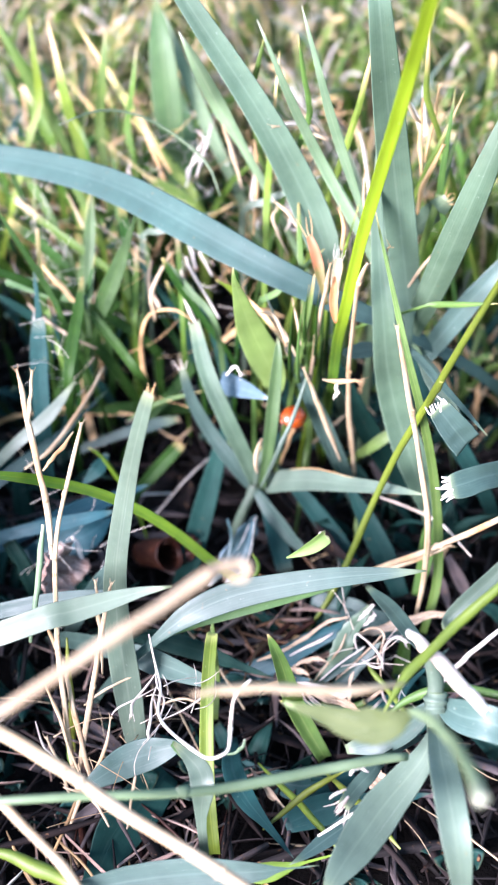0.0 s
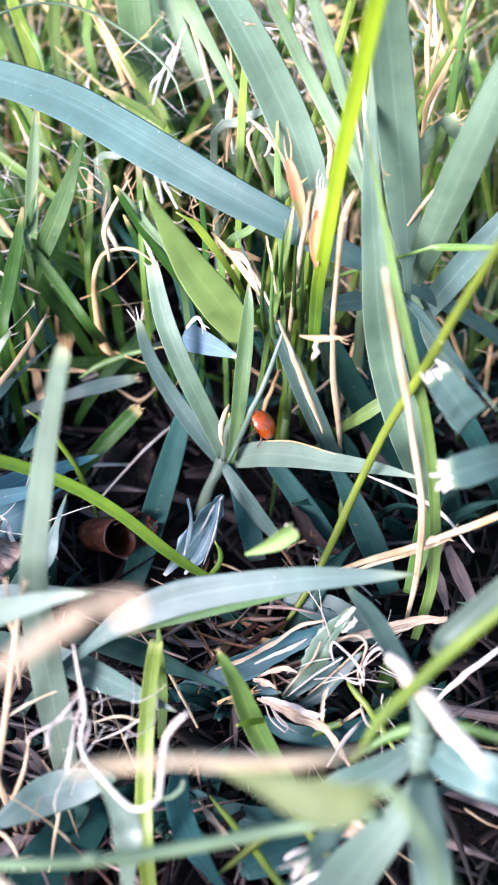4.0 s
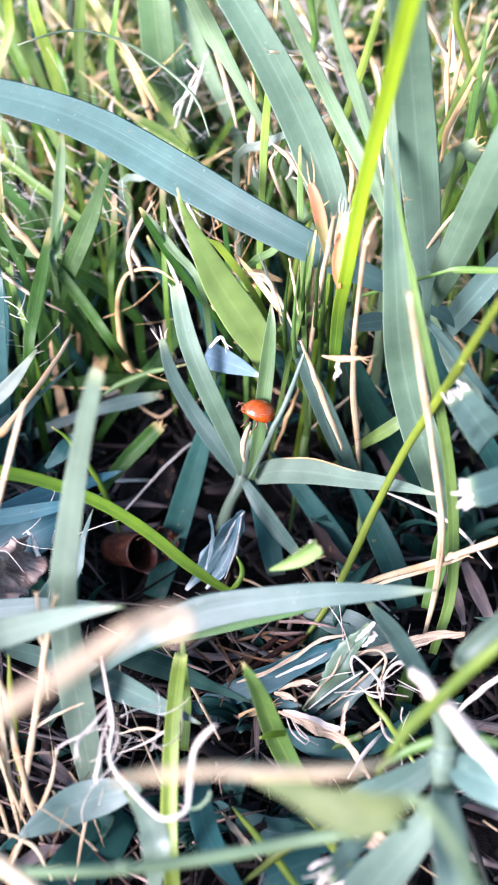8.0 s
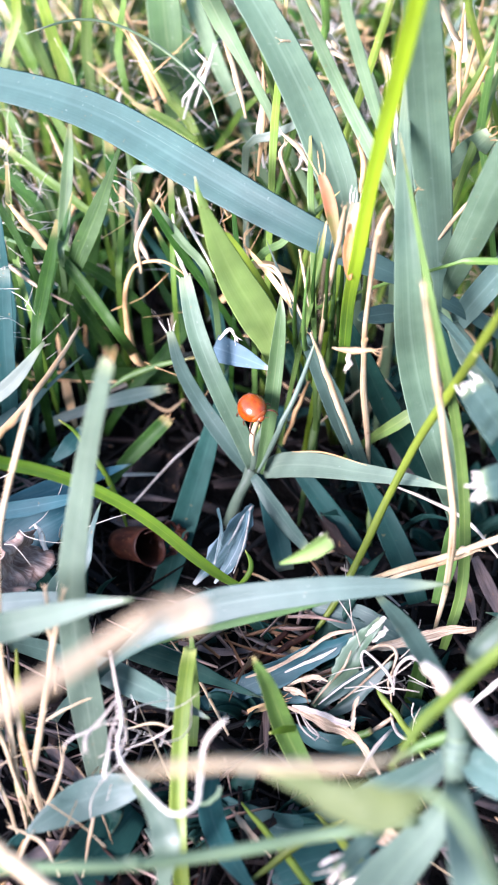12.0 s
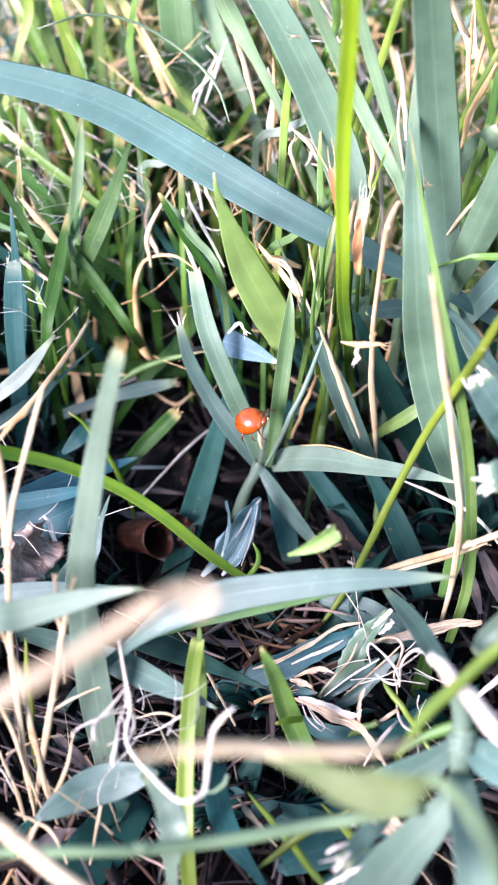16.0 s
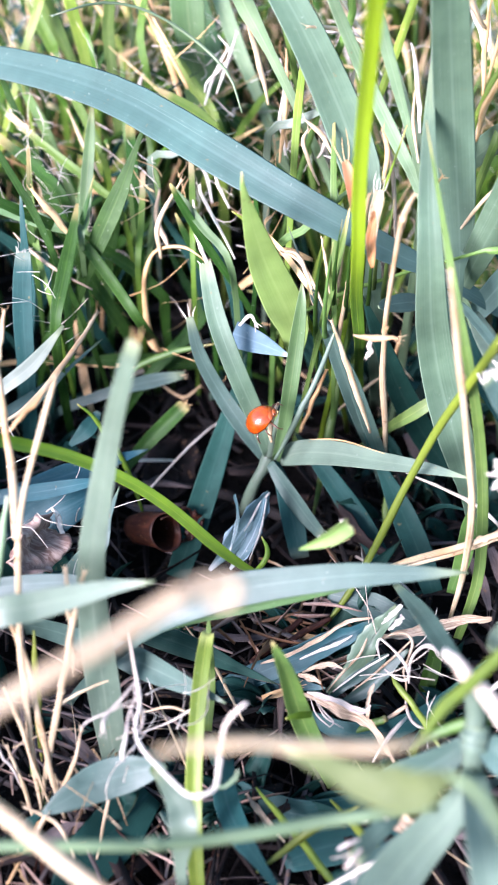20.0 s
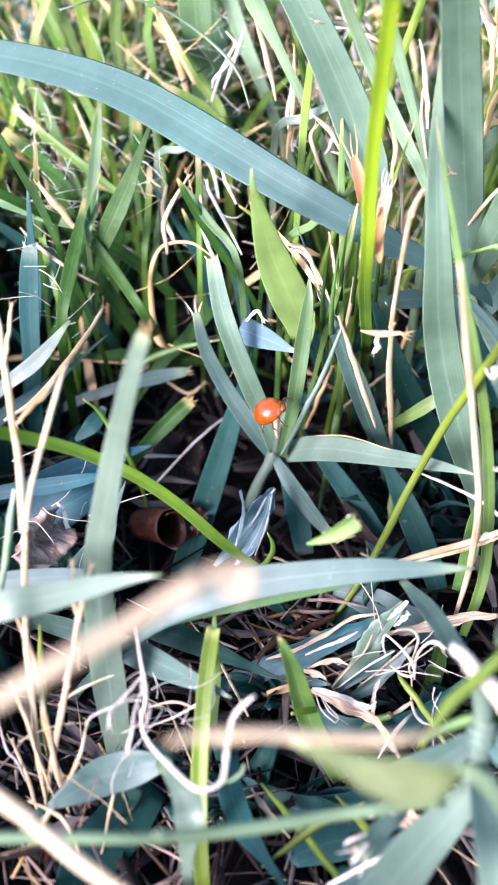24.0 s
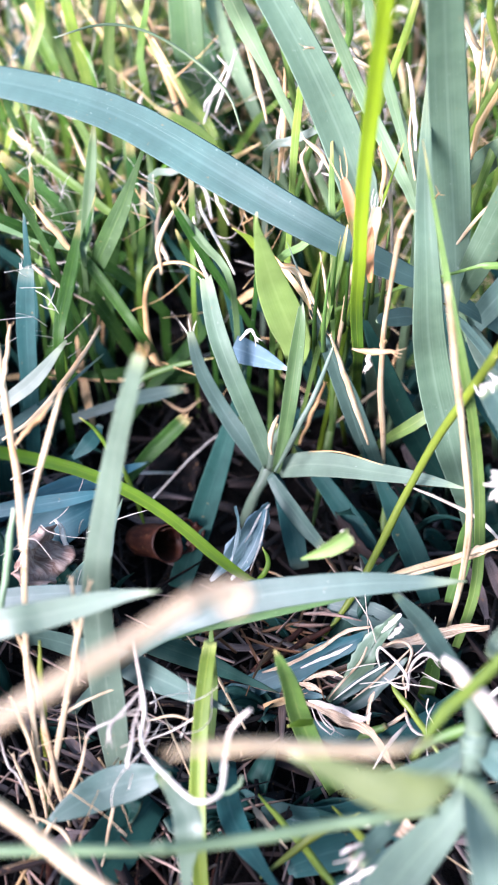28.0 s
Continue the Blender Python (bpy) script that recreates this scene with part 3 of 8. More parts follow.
def surrounding_lawn():
    """The lawn goes on all round: beyond, to both sides and behind the view."""
    rng = random.Random(21)
    for material, n in ((GREEN, 2600), (GLAUC, 1200), (LIME, 700), (STRAW, 700), (PALE, 500)):
        bm = bmesh.new()
        for _ in range(n):
            while True:
                x, y = rng.uniform(-0.22, 0.22), rng.uniform(-0.16, 0.60)
                if abs(x) > 0.062 + 0.26 * max(y - 0.06, 0) or y < 0.028 or y > 0.42:
                    break
            o = Vector((x, y, ground_height(x, y)))
            rows = [(*(o + Vector(r[:3])), r[3]) for r in tuft_blade(rng, rng.uniform(0.035, 0.062) * (0.72 if y < 0.03 else 1.0), rng.uniform(0.002, 0.0045), rng.uniform(0.2, 0.6))]
            ribbon(rows, rng.uniform(-90, 90), 0.3, 0.0002, 6, bm=bm, across=3)
        tagged(part("surrounding_lawn", bm, material), "thick lawn of mixed green and dry blades", "grass", kind="stuff")


surrounding_lawn()


def side_lawn():
    """Taller grass close by, added just out of view on both sides for shade."""
    rng = random.Random(23)
    for material, n in ((GREEN, 300), (GLAUC, 220), (LAWN, 220)):
        bm = bmesh.new()
        for _ in range(n):
            y = rng.uniform(0.10, 0.185)
            # most of it on the left, between the sun and the hollow
            x = (0.060 + 0.22 * (y - 0.1) + rng.uniform(0, 0.035)) * (-1 if rng.random() < 0.7 else 1)
            o = Vector((x, y, ground_height(x, y)))
            rows = [(*(o + Vector(r[:3])), r[3]) for r in tuft_blade(rng, rng.uniform(0.036, 0.054), rng.uniform(0.002, 0.004), rng.uniform(0.05, 0.15))]
            ribbon(rows, rng.uniform(-90, 90), 0.3, 0.0002, 6, bm=bm, across=3)
        tagged(part("side_lawn", bm, material), "tall thick grass added out of view to shade the hollow", "grass", kind="stuff")


side_lawn()


def outer_lawn():
    """The lawn beyond, out to two metres: plain bent blades, too many to count."""
    rng = random.Random(77)
    for material, n in ((GREEN, 9000), (SHADE_GREEN, 6000), (GLAUC, 4000), (STRAW, 2500)):
        verts, faces = [], []
        for _ in range(n):
            while True:
                x, y = rng.uniform(-2, 2), rng.uniform(-2, 2.6)
                if abs(x) > 0.2 or y < -0.14 or y > 0.58:
                    break
            g, tall, w = rng.uniform(0, 6.283), rng.uniform(0.04, 0.075), rng.uniform(0.004, 0.009)
            out, side = Vector((math.cos(g), math.sin(g), 0)), Vector((-math.sin(g), math.cos(g), 0))
            base, lean = Vector((x, y, -0.004)), rng.uniform(0.2, 0.9)
            k = len(verts)
            for f, b in ((0.0, 0.8), (0.5, 1.0), (1.0, 0.05)):
                mid = base + out * (tall * lean * f * f) + Vector((0, 0, tall * f * (1 - 0.25 * lean * f)))
                verts += [mid - side * w * b / 2, mid + side * w * b / 2, mid + out * 0.0003]
            for q in (0, 3):
                for i, j in ((0, 1), (1, 2), (2, 0)):
                    faces.append((k + q + i, k + q + j, k + q + 3 + j, k + q + 3 + i))
        me = bpy.data.meshes.new("outer_lawn")
        me.from_pydata(verts, [], faces)
        me.uv_layers.new()
        me.materials.append(material)
        tagged(new("outer_lawn", me), "wide lawn of mixed green and dry blades", "grass", kind="stuff")


outer_lawn()
litter("russet_litter", "russet dead stems and fibres in the litter", 46, -0.0039, 0.0161, 0.1110, 0.1250, 0.004, 0.010, 0.006, 0.016, 0.0005, 0.0012, (RUSSET, WITHER), 0.8, 43)
litter("tan_litter", "tan and brown broken stems in the litter", 90, -0.03, -0.002, 0.058, 0.08, 0.001, 0.007, 0.006, 0.018, 0.0005, 0.0013, (PEACH, TUBE, WITHER), 0.8, 41)


# ---------------------------------------------------------------- dead leaves on the soil
def sheet(n, m, shape):
    """A thin closed sheet from shape(u, v), with u and v from 0 to 1."""
    bm = bmesh.new()
    uv = bm.loops.layers.uv.verify()
    top = [[Vector(shape(i / n, j / m)) for j in range(m + 1)] for i in range(n + 1)]
    low = [[None] * (m + 1) for _ in range(n + 1)]
    for i in range(n + 1):
        for j in range(m + 1):
            du = top[min(i + 1, n)][j] - top[max(i - 1, 0)][j]
            dv = top[i][min(j + 1, m)] - top[i][max(j - 1, 0)]
            low[i][j] = top[i][j] - du.cross(dv).normalized() * 0.0002
    a = [[bm.verts.new(p) for p in r] for r in top]
    b = [[bm.verts.new(p) for p in r] for r in low]

    def face(vs, cs):
        f = bm.faces.new(vs)
        for lp, c in zip(f.loops, cs):
            lp[uv].uv = c
    for i in range(n):
        for j in range(m):
            cs = [(i / n, j / m), ((i + 1) / n, j / m), ((i + 1) / n, (j + 1) / m), (i / n, (j + 1) / m)]
            face((a[i][j], a[i + 1][j], a[i + 1][j + 1], a[i][j + 1]), cs)
            face((b[i][j], b[i][j + 1], b[i + 1][j + 1], b[i + 1][j]), cs[::-1])
    rim = [(i, 0) for i in range(n)] + [(n, j) for j in range(m)] + [(i, m) for i in range(n, 0, -1)] + [(0, j) for j in range(m, 0, -1)]
    for (i, j), (k, q) in zip(rim, rim[1:] + rim[:1]):
        face((a[i][j], b[i][j], b[k][q], a[k][q]), [(i / n, j / m)] * 4)
    return bm


def rolled_leaf(place, turn):
    """A brown dead leaf rolled into a tube, open at one end with a torn rim."""
    def shape(u, v):
        g = u * 2.35 * math.pi + 0.6
        r = 0.0031 * (1 - 0.28 * u) * (1 + 0.10 * noise.noise((u * 4, v * 3, 2)))
        x = (v - 0.5) * 0.0105 + (0.0014 * noise.noise((u * 7, 1.5, 0)) if v > 0.9 else 0)
        flare = 1 + 0.16 * max(v - 0.7, 0) / 0.3 - 0.25 * max(0.3 - v, 0) / 0.3
        return (x, r * flare * math.cos(g), r * flare * math.sin(g))
    ob = part("dead_leaf", sheet(34, 14, shape), TUBE)
    ob.matrix_world = pose(*[c / 1000 for c in place], *turn)
    return tagged(ob, "brown dead leaf rolled up on the soil", "dead leaf")


def crumpled_leaf(place, turn, long, wide, material, label, seed):
    def shape(u, v):
        w = wide * (0.25 + 0.75 * math.sin(math.pi * min(max(u, 0.05), 0.95)) ** 0.6)
        z = 0.0028 * noise.noise((u * 3 + seed, v * 3, 0)) + 0.0009 * noise.noise((u * 9, v * 9 + seed, 0)) + 0.0022 * (v - 0.5) ** 2 * 4
        return ((u - 0.5) * long, (v - 0.5) * w + 0.0008 * noise.noise((u * 6, v * 6, seed)), z)
    ob = part("dead_leaf", sheet(18, 12, shape), material)
    ob.matrix_world = pose(*[c / 1000 for c in place], *turn)
    return tagged(ob, label, "dead leaf")



# ---------------------------------------------------------------- blades and straws (millimetres)
# -- tall blades that cross the view
leaf([(60.6, 179.5, -1, 1.91), (53.5, 168.7, 15.4, 2.16), (41.2, 159.6, 31.9, 2.36), (24.4, 153.9, 46, 2.53), (17.7, 152.7, 50, 3.81), (9.2, 153.5, 54, 4.74), (-0, 156.9, 57, 5.57), (-10.4, 163.6, 59, 6.36), (-22.6, 173.3, 60, 6.26), (-33.4, 179.9, 60, 5.72), (-46.6, 186.3, 59, 5.35), (-58.8, 189.2, 58, 4.87), (-71.7, 192, 55, 3.84), (-80.8, 193.4, 53.2, 2.33), (-88.6, 194.1, 51.9, 0.1)], DUSK, "long blue-green grass blade arching across the lawn", steps=30, fold=0.12)
leaf([(20.6, 172.3, -1, 2.5), (18.8, 164.2, 16.9, 2.84), (16.4, 160.9, 34.7, 3.13), (13.8, 162, 50, 3.44), (12.6, 163.5, 56, 5.74), (8.9, 166.5, 64, 6.12), (4, 168.4, 73, 5.46), (-0.7, 170.8, 80, 4.88), (-6.7, 173.6, 88, 4.15), (-13, 177.3, 96, 3.02), (-17.5, 181.9, 100.8, 1.81), (-21.7, 187.8, 104.4, 0.08)], SAGE, "wide blue-green grass blade leaning back", steps=24)
leaf([(33.3, 153.7, -1, 0.82), (31.3, 148.1, 15.4, 0.94), (29.3, 147.6, 31.9, 1.05), (27.7, 152.1, 46, 1.17), (27.3, 154.3, 50, 3.33), (26.3, 157.1, 56, 5.09), (24.4, 158.8, 66, 5.7), (22.1, 158.3, 78, 5.38), (19.4, 153.6, 92, 4.5), (17.6, 151.1, 102, 3.57), (16.7, 154.4, 108, 2.51), (16.2, 158.6, 111.6, 1.51), (15.9, 163.9, 114.3, 0.06)], SAGE, "broad upright blue-green grass blade", steps=26, fold=0.15)
leaf([(37.1, 140.3, -1, 2.01), (36, 138.4, 4.9, 2.42), (34.5, 137.7, 10.9, 2.82), (32.9, 138.2, 16, 3.22), (29.2, 140.7, 26, 5.56), (26.1, 143.4, 34, 5.44), (23.5, 144.5, 44, 4.91), (22, 145.9, 54, 3.78), (20.9, 150.5, 62, 2.64), (20.4, 156.4, 69, 1.7), (20.7, 166, 74, 0.32)], SAGE, "slender pale blue-green blade with a thin tip", steps=28)
leaf([(29.6, 176.7, -1, 1.27), (28.7, 168.2, 13.4, 1.45), (28.5, 161.1, 27.7, 1.61), (29, 156.4, 40, 1.75), (29.6, 153.7, 48, 4.18), (30.9, 150.3, 58, 4.89), (32.1, 146.9, 68, 4.89), (34.3, 145.7, 79, 4.05), (36.2, 146, 87, 2.68), (37.6, 147.3, 91.8, 1.58), (39.1, 149.2, 95.4, 0.07)], SAGE, "broad blue-green blade leaning out", fold=0.18)
leaf([(24.5, 166.3, -1, 1.47), (25.1, 160.5, 11.3, 1.71), (27.3, 157.1, 23.5, 1.93), (30.9, 156.2, 34, 2.15), (33.5, 156.4, 40, 3.84), (36.6, 155.5, 47, 4.06), (40.3, 155.2, 54, 3.28), (42.9, 155.8, 58.2, 1.93), (45.3, 156.7, 61.4, 0.08)], GLAUC, "blue-green blade beside a broader one")
leaf([(25.4, 202, -1, 1.23), (25.2, 190, 16.9, 1.39), (26.6, 180.3, 34.7, 1.51), (29.3, 174, 50, 1.62), (30.2, 172.7, 54, 3.88), (31.8, 165.3, 62, 3.81), (32.9, 161.1, 67, 2.22)], SAGE, "green grass blade with a torn tan tip", cut=True, tip=(4,4,0.5,PEACH))
LIME_STALK = leaf([(16, 166.4, -1, 0.85), (15.6, 164.4, 9, 1.32), (15.3, 162.1, 18, 1.66), (14.6, 150.2, 35.3, 1.66), (14.5, 148.8, 40.9, 1.86), (14.4, 146.6, 48.6, 1.87), (14.7, 143.5, 56.8, 1.85), (15.5, 141.6, 70.4, 1.86), (16.5, 137.8, 83.5, 1.9), (17.4, 132, 97.5, 1.93), (17.8, 129.2, 104.6, 1.93), (18, 124.4, 112.5, 1.82), (18.1, 119.2, 120.1, 1.52), (18, 114.8, 125.6, 1.11), (18, 112, 129.8, 0.56), (18, 111.1, 131.7, 0.16)], BRIGHT, "upright yellow-green grass stalk swaying in the wind", steps=34, fold=0.5, thick=0.5, name='grass_stalk', category='grass stalk')
# -- dry sheath and stems round the stalk's foot
leaf([(14, 143.5, 54, 0.39), (13.7, 144.3, 55.5, 1.17), (13.5, 145.4, 57.3, 1.4), (13.6, 146.6, 58.8, 1.08), (13.7, 147.7, 60.3, 0.39)], RUST, "rusty foot of a dry leaf sheath", fold=0.6, name='leaf_sheath', category='leaf sheath')
leaf([(14, 147.6, 55.3, 0.79), (13.9, 149, 58.1, 1.57), (14.2, 150, 60.4, 1.56), (14.3, 151, 61.4, 1.25)], STRAW, "papery dry leaf sheath with frayed top", cut=True, fold=0.7, tip=(6, 3.6, 0.35, BLEACH), name='leaf_sheath', category='leaf sheath')
leaf([(12.8, 149.7, 53.2, 0.64), (11.9, 151.4, 56.3, 1.28), (11.1, 152.9, 59.2, 1.83), (10.2, 154, 61.8, 1.58), (9.5, 155.3, 63.1, 0.95)], SHEATH, "short yellowing stub with three withered prongs", cut=True, tip=(3, 6, 0.45, PEACH), name='grass_stub', category='grass stub', fold=0.5)
stem([(14.6, 165.6, 22, 0.26), (14.2, 161.7, 32, 0.92), (13.7, 154.4, 44, 0.68), (13.4, 153.4, 52, 0.41), (13.6, 153.2, 58, 0.02)], SHADE_GREEN, "thin green grass stem in a tuft", name='grass_sprout', category='grass sprout', group='stems round the stalk')
stem([(13.3, 164, 22, 0.26), (13, 158.8, 32, 0.91), (12.4, 150.2, 44, 0.67), (12.2, 149.2, 52, 0.4), (12.4, 149, 58, 0.02)], GREEN, "thin green grass stem in a tuft", name='grass_sprout', category='grass sprout', group='stems round the stalk')
stem([(12.4, 162.5, 22, 0.26), (11.9, 157.3, 32, 0.91), (11.3, 148.8, 44, 0.67), (11.1, 147.8, 52, 0.4), (11.3, 147.6, 58, 0.02)], SHADE_GREEN, "thin green grass stem in a tuft", name='grass_sprout', category='grass sprout', group='stems round the stalk')
stem([(17.3, 170.3, 22, 0.27), (16.6, 164.8, 32, 0.93), (15.7, 155.9, 44, 0.69), (15.4, 154.9, 52, 0.41), (15.6, 154.8, 58, 0.02)], GREEN, "thin green grass stem in a tuft", name='grass_sprout', category='grass sprout', group='stems round the stalk')
stem([(10.9, 159.5, 22, 0.26), (10.2, 156.5, 32, 0.91), (9.4, 150, 44, 0.67), (9.3, 149, 52, 0.4), (9.6, 148.8, 58, 0.02)], SHADE_GREEN, "thin green grass stem in a tuft", name='grass_sprout', category='grass sprout', group='stems round the stalk')
stem([(9.8, 156.6, 22, 0.25), (9, 152.3, 32, 0.89), (8.2, 144.7, 44, 0.66), (8.1, 143.7, 52, 0.39), (8.4, 143.4, 58, 0.02)], GREEN, "thin green grass stem in a tuft", name='grass_sprout', category='grass sprout', group='stems round the stalk')
stem([(15.3, 162.7, 22, 0.26), (15.1, 158.2, 32, 0.91), (14.6, 150.4, 44, 0.67), (14.3, 149.4, 52, 0.4), (14.5, 149.1, 58, 0.02)], SHADE_GREEN, "thin green grass stem in a tuft", name='grass_sprout', category='grass sprout', group='stems round the stalk')
stem([(18.7, 165.8, 22, 0.26), (18.1, 162.7, 32, 0.93), (17.3, 156.1, 44, 0.69), (16.9, 155, 52, 0.41), (17, 154.9, 58, 0.02)], GREEN, "thin green grass stem in a tuft", name='grass_sprout', category='grass sprout', group='stems round the stalk')
stem([(8.3, 156.5, 22, 0.25), (7.6, 152.9, 32, 0.89), (6.8, 145.9, 44, 0.66), (6.8, 144.9, 52, 0.4), (7.2, 144.6, 58, 0.02)], SHADE_GREEN, "thin green grass stem in a tuft", name='grass_sprout', category='grass sprout', group='stems round the stalk')
stem([(11.2, 155.4, 18, 0.36), (11.1, 150.8, 38, 0.73), (11.7, 147.9, 52, 0.74), (12.3, 146.1, 60, 0.71), (12.5, 144.8, 65, 0.28)], STRAW, "bleached straw rising past the tuft", tip=(2, 1.6, 0.5, STRAW, "split_end", ""))
stem([(20.5, 147.3, 12, 0.6), (18.3, 145.4, 28, 1.02), (17.3, 144.7, 38, 0.91), (16.8, 143, 50, 0.79), (16.5, 140.5, 61, 0.8), (17.2, 139.5, 67, 0.78), (17.8, 139.1, 69, 0.24)], STRAW, "bleached straw with a curled tan top", tip=(2, 1.6, 0.5, STRAW, "split_end", ""))
stem([(22.8, 158.3, 55, 0.18), (22.4, 152.7, 62, 0.3), (22.5, 149.9, 65, 0.13)], PEACH, "curled dry sprig beside the blade", tip=(3,2,0.7,PEACH), name='dry_sprig')
stem([(30.3, 120.3, 6, 0.51), (30.4, 120.3, 20, 1.01), (29.6, 120.3, 30, 1.02), (27.9, 120.4, 39, 0.92), (25.5, 119.8, 50, 0.87), (22.7, 118.8, 62, 0.82), (19.9, 116.9, 74, 0.36)], STRAW, "tall bleached straw leaning on a green blade", steps=26, tip=(2, 1.6, 0.5, STRAW, "split_end", ""))
leaf([(31.6, 118.6, 4, 1.22), (33.2, 121.9, 14, 1.69), (32.2, 124.9, 26, 1.62), (30.4, 127.6, 36, 1.57), (27.6, 128.3, 47, 1.35), (24.1, 131.2, 58, 1.16), (21.6, 137, 66, 0.71), (20, 142, 70.8, 0.43), (18.8, 147.3, 74.4, 0.07)], GREEN, "narrow green blade behind a straw", steps=26, fold=0.4)
stem([(11, 119.8, 2, 0.27), (14.6, 122.7, 8, 1.1), (18.9, 126.2, 19, 1.25), (21.4, 128.1, 28, 1.27), (24.2, 128.1, 39, 1.21), (27, 125.6, 51, 1.18), (29.4, 119.4, 68, 1.1), (30.7, 115.5, 78, 0.97), (32.1, 111.6, 88, 0.81), (32.8, 106.2, 98, 0.13)], VERDANT, "long thin green stalk crossing low to high", steps=28, name='grass_stalk', category='grass stalk')
# -- plant that the beetle climbs
beetle_plant = plant((0.4, 145.9, 8), "low grass plant with splayed blue-green blades")
stem_of(beetle_plant, "stem", [(-2.9, 145, 0, 2.16), (-0.9, 143.9, 8, 1.89), (0.7, 145.4, 13, 2.24), (1.4, 145.8, 14, 1.49)], PALE, "pale jointed stem")
leaf_of(beetle_plant, "blade", [(1.4, 145.3, 14, 2.05), (-0.5, 146, 20, 2.92), (-4.6, 147.6, 30, 3.18), (-8, 151.8, 37, 2.97), (-10.2, 157.6, 43, 2.09)], SAGE, "", cut=True,tip=(5,1.2,0.3,BLEACH))
leaf_of(beetle_plant, "blade", [(0.9, 146.1, 12, 1.88), (-3.1, 148.2, 17, 2.79), (-7.3, 151, 22, 2.59), (-10.7, 153.1, 28, 2.18), (-12.5, 155.1, 34, 1.25)], GLAUC, "", cut=True,tip=(3,3,0.4,BLEACH))
leaf_of(beetle_plant, "blade", [(2.4, 144.3, 14, 1.3), (3.4, 144.3, 22, 1.98), (4, 145, 30, 2.36), (4.5, 146.9, 37, 2.31), (4.8, 148.3, 43, 1.51), (4.7, 149.9, 46, 0.25)], SPRING, "upright green blade with a nibbled edge", fold=0.5)
leaf_of(beetle_plant, "blade", [(3.1, 145.3, 13, 2.05), (5.9, 144.2, 16, 4.04), (11.2, 140.7, 20, 3.92), (17.9, 135.8, 24, 2.92), (24.4, 131, 28, 1.82), (29.5, 126.8, 31, 0.24)], PALE, "", roll=-12)
leaf_of(beetle_plant, "dry_edge", [(7.5, 142.5, 21, 0.13), (12.2, 138.7, 25, 0.26), (18.4, 134.5, 27, 0.13)], PEACH, "withered brown edge", roll=-25)
leaf_of(beetle_plant, "blade", [(1.5, 144.5, 13, 1.68), (4.1, 141.5, 11, 2.97), (7.7, 137.3, 9, 2.94), (10.8, 133.6, 8, 2)], GLAUC, "", cut=True,roll=35,tip=(5,1.2,0.4,BLEACH))
leaf_of(beetle_plant, "blade", [(2.2, 145.3, 12.5, 1.32), (3.9, 142.1, 10, 2.62), (5.7, 138.6, 6, 3.7), (7.3, 134.7, 1, 3)], SHADE_TEAL, "")
leaf_of(beetle_plant, "blade", [(1.6, 138.1, 13, 0.7), (-0.3, 134.3, 12, 3.68), (-2.9, 131.5, 9, 4.25), (-7.1, 127.9, 5, 0.58)], MEMBRANE, "torn bluish blade bleached to a thin skin", roll=-20, fold=0.3, ragged=0.5, steps=40)
leaf_of(beetle_plant, "blade", [(0.9, 136.4, 13.5, 0.46), (0.4, 132.5, 12, 2.05), (-1.2, 129.7, 9, 2.28), (-3.8, 127.5, 6, 0.46)], MEMBRANE, "torn bluish blade bleached to a thin skin", roll=25, fold=0.4, ragged=0.5, steps=40)
leaf_of(beetle_plant, "blade", [(-3.7, 135.3, 15, 0.46), (-2.9, 132.4, 14.5, 0.79), (-3, 130.1, 12.5, 0.73), (-3.8, 128.1, 10, 0.28)], MEMBRANE, "pale curled strip of a torn blade", roll=40, fold=0.6, ragged=0.5, steps=40)
stem_of(beetle_plant, "fibre", [(1.7, 137.4, 13.6, 0.29), (0.3, 135.4, 13, 0.4), (-0.8, 132.7, 12.6, 0.34), (-1.9, 131, 11.4, 0.17)], BLEACH, "bleached torn edge")
stem_of(beetle_plant, "fibre", [(1.3, 136.1, 13.6, 0.23), (0.7, 130.7, 12.4, 0.34), (-0.8, 126.8, 9.6, 0.17)], BLEACH, "bleached torn edge")
stem_of(beetle_plant, "stalk", [(1.3, 144.9, 14, 1.11), (1.7, 144.6, 19, 1.27), (2.9, 144.8, 24, 1.25), (3.7, 145.1, 28, 1.06)], PALE, "")
stem_of(beetle_plant, "stalk", [(1.6, 138.2, 24.2, 0.44), (1.2, 138.8, 26.3, 0.83), (1.5, 140.1, 28.2, 0.83), (2.3, 141.5, 29.6, 0.39)], STRAW, "dry cream stalk")
stem_of(beetle_plant, "stalk", [(2, 144.3, 14, 0.56), (2.3, 144.9, 20, 0.64), (3.1, 145.5, 27, 0.53), (3.7, 146.6, 32, 0.26)], PALE, "")
stem_of(beetle_plant, "stalk", [(1.6, 145.2, 13, 0.47), (1.7, 145.2, 19, 0.55), (2.2, 145.4, 24, 0.27)], GREEN, "")
stem_of(beetle_plant, "stalk", [(2.3, 139.9, 18.8, 0.51), (3.5, 139.6, 22.8, 0.73), (5.2, 138.6, 29.5, 0.82), (6.4, 139.5, 32.5, 0.81), (8.1, 141.8, 36.2, 0.75), (9.4, 144.3, 39.4, 0.59), (9.9, 145.1, 40.9, 0.27)], PALE, "thin green stalk", steps=24)
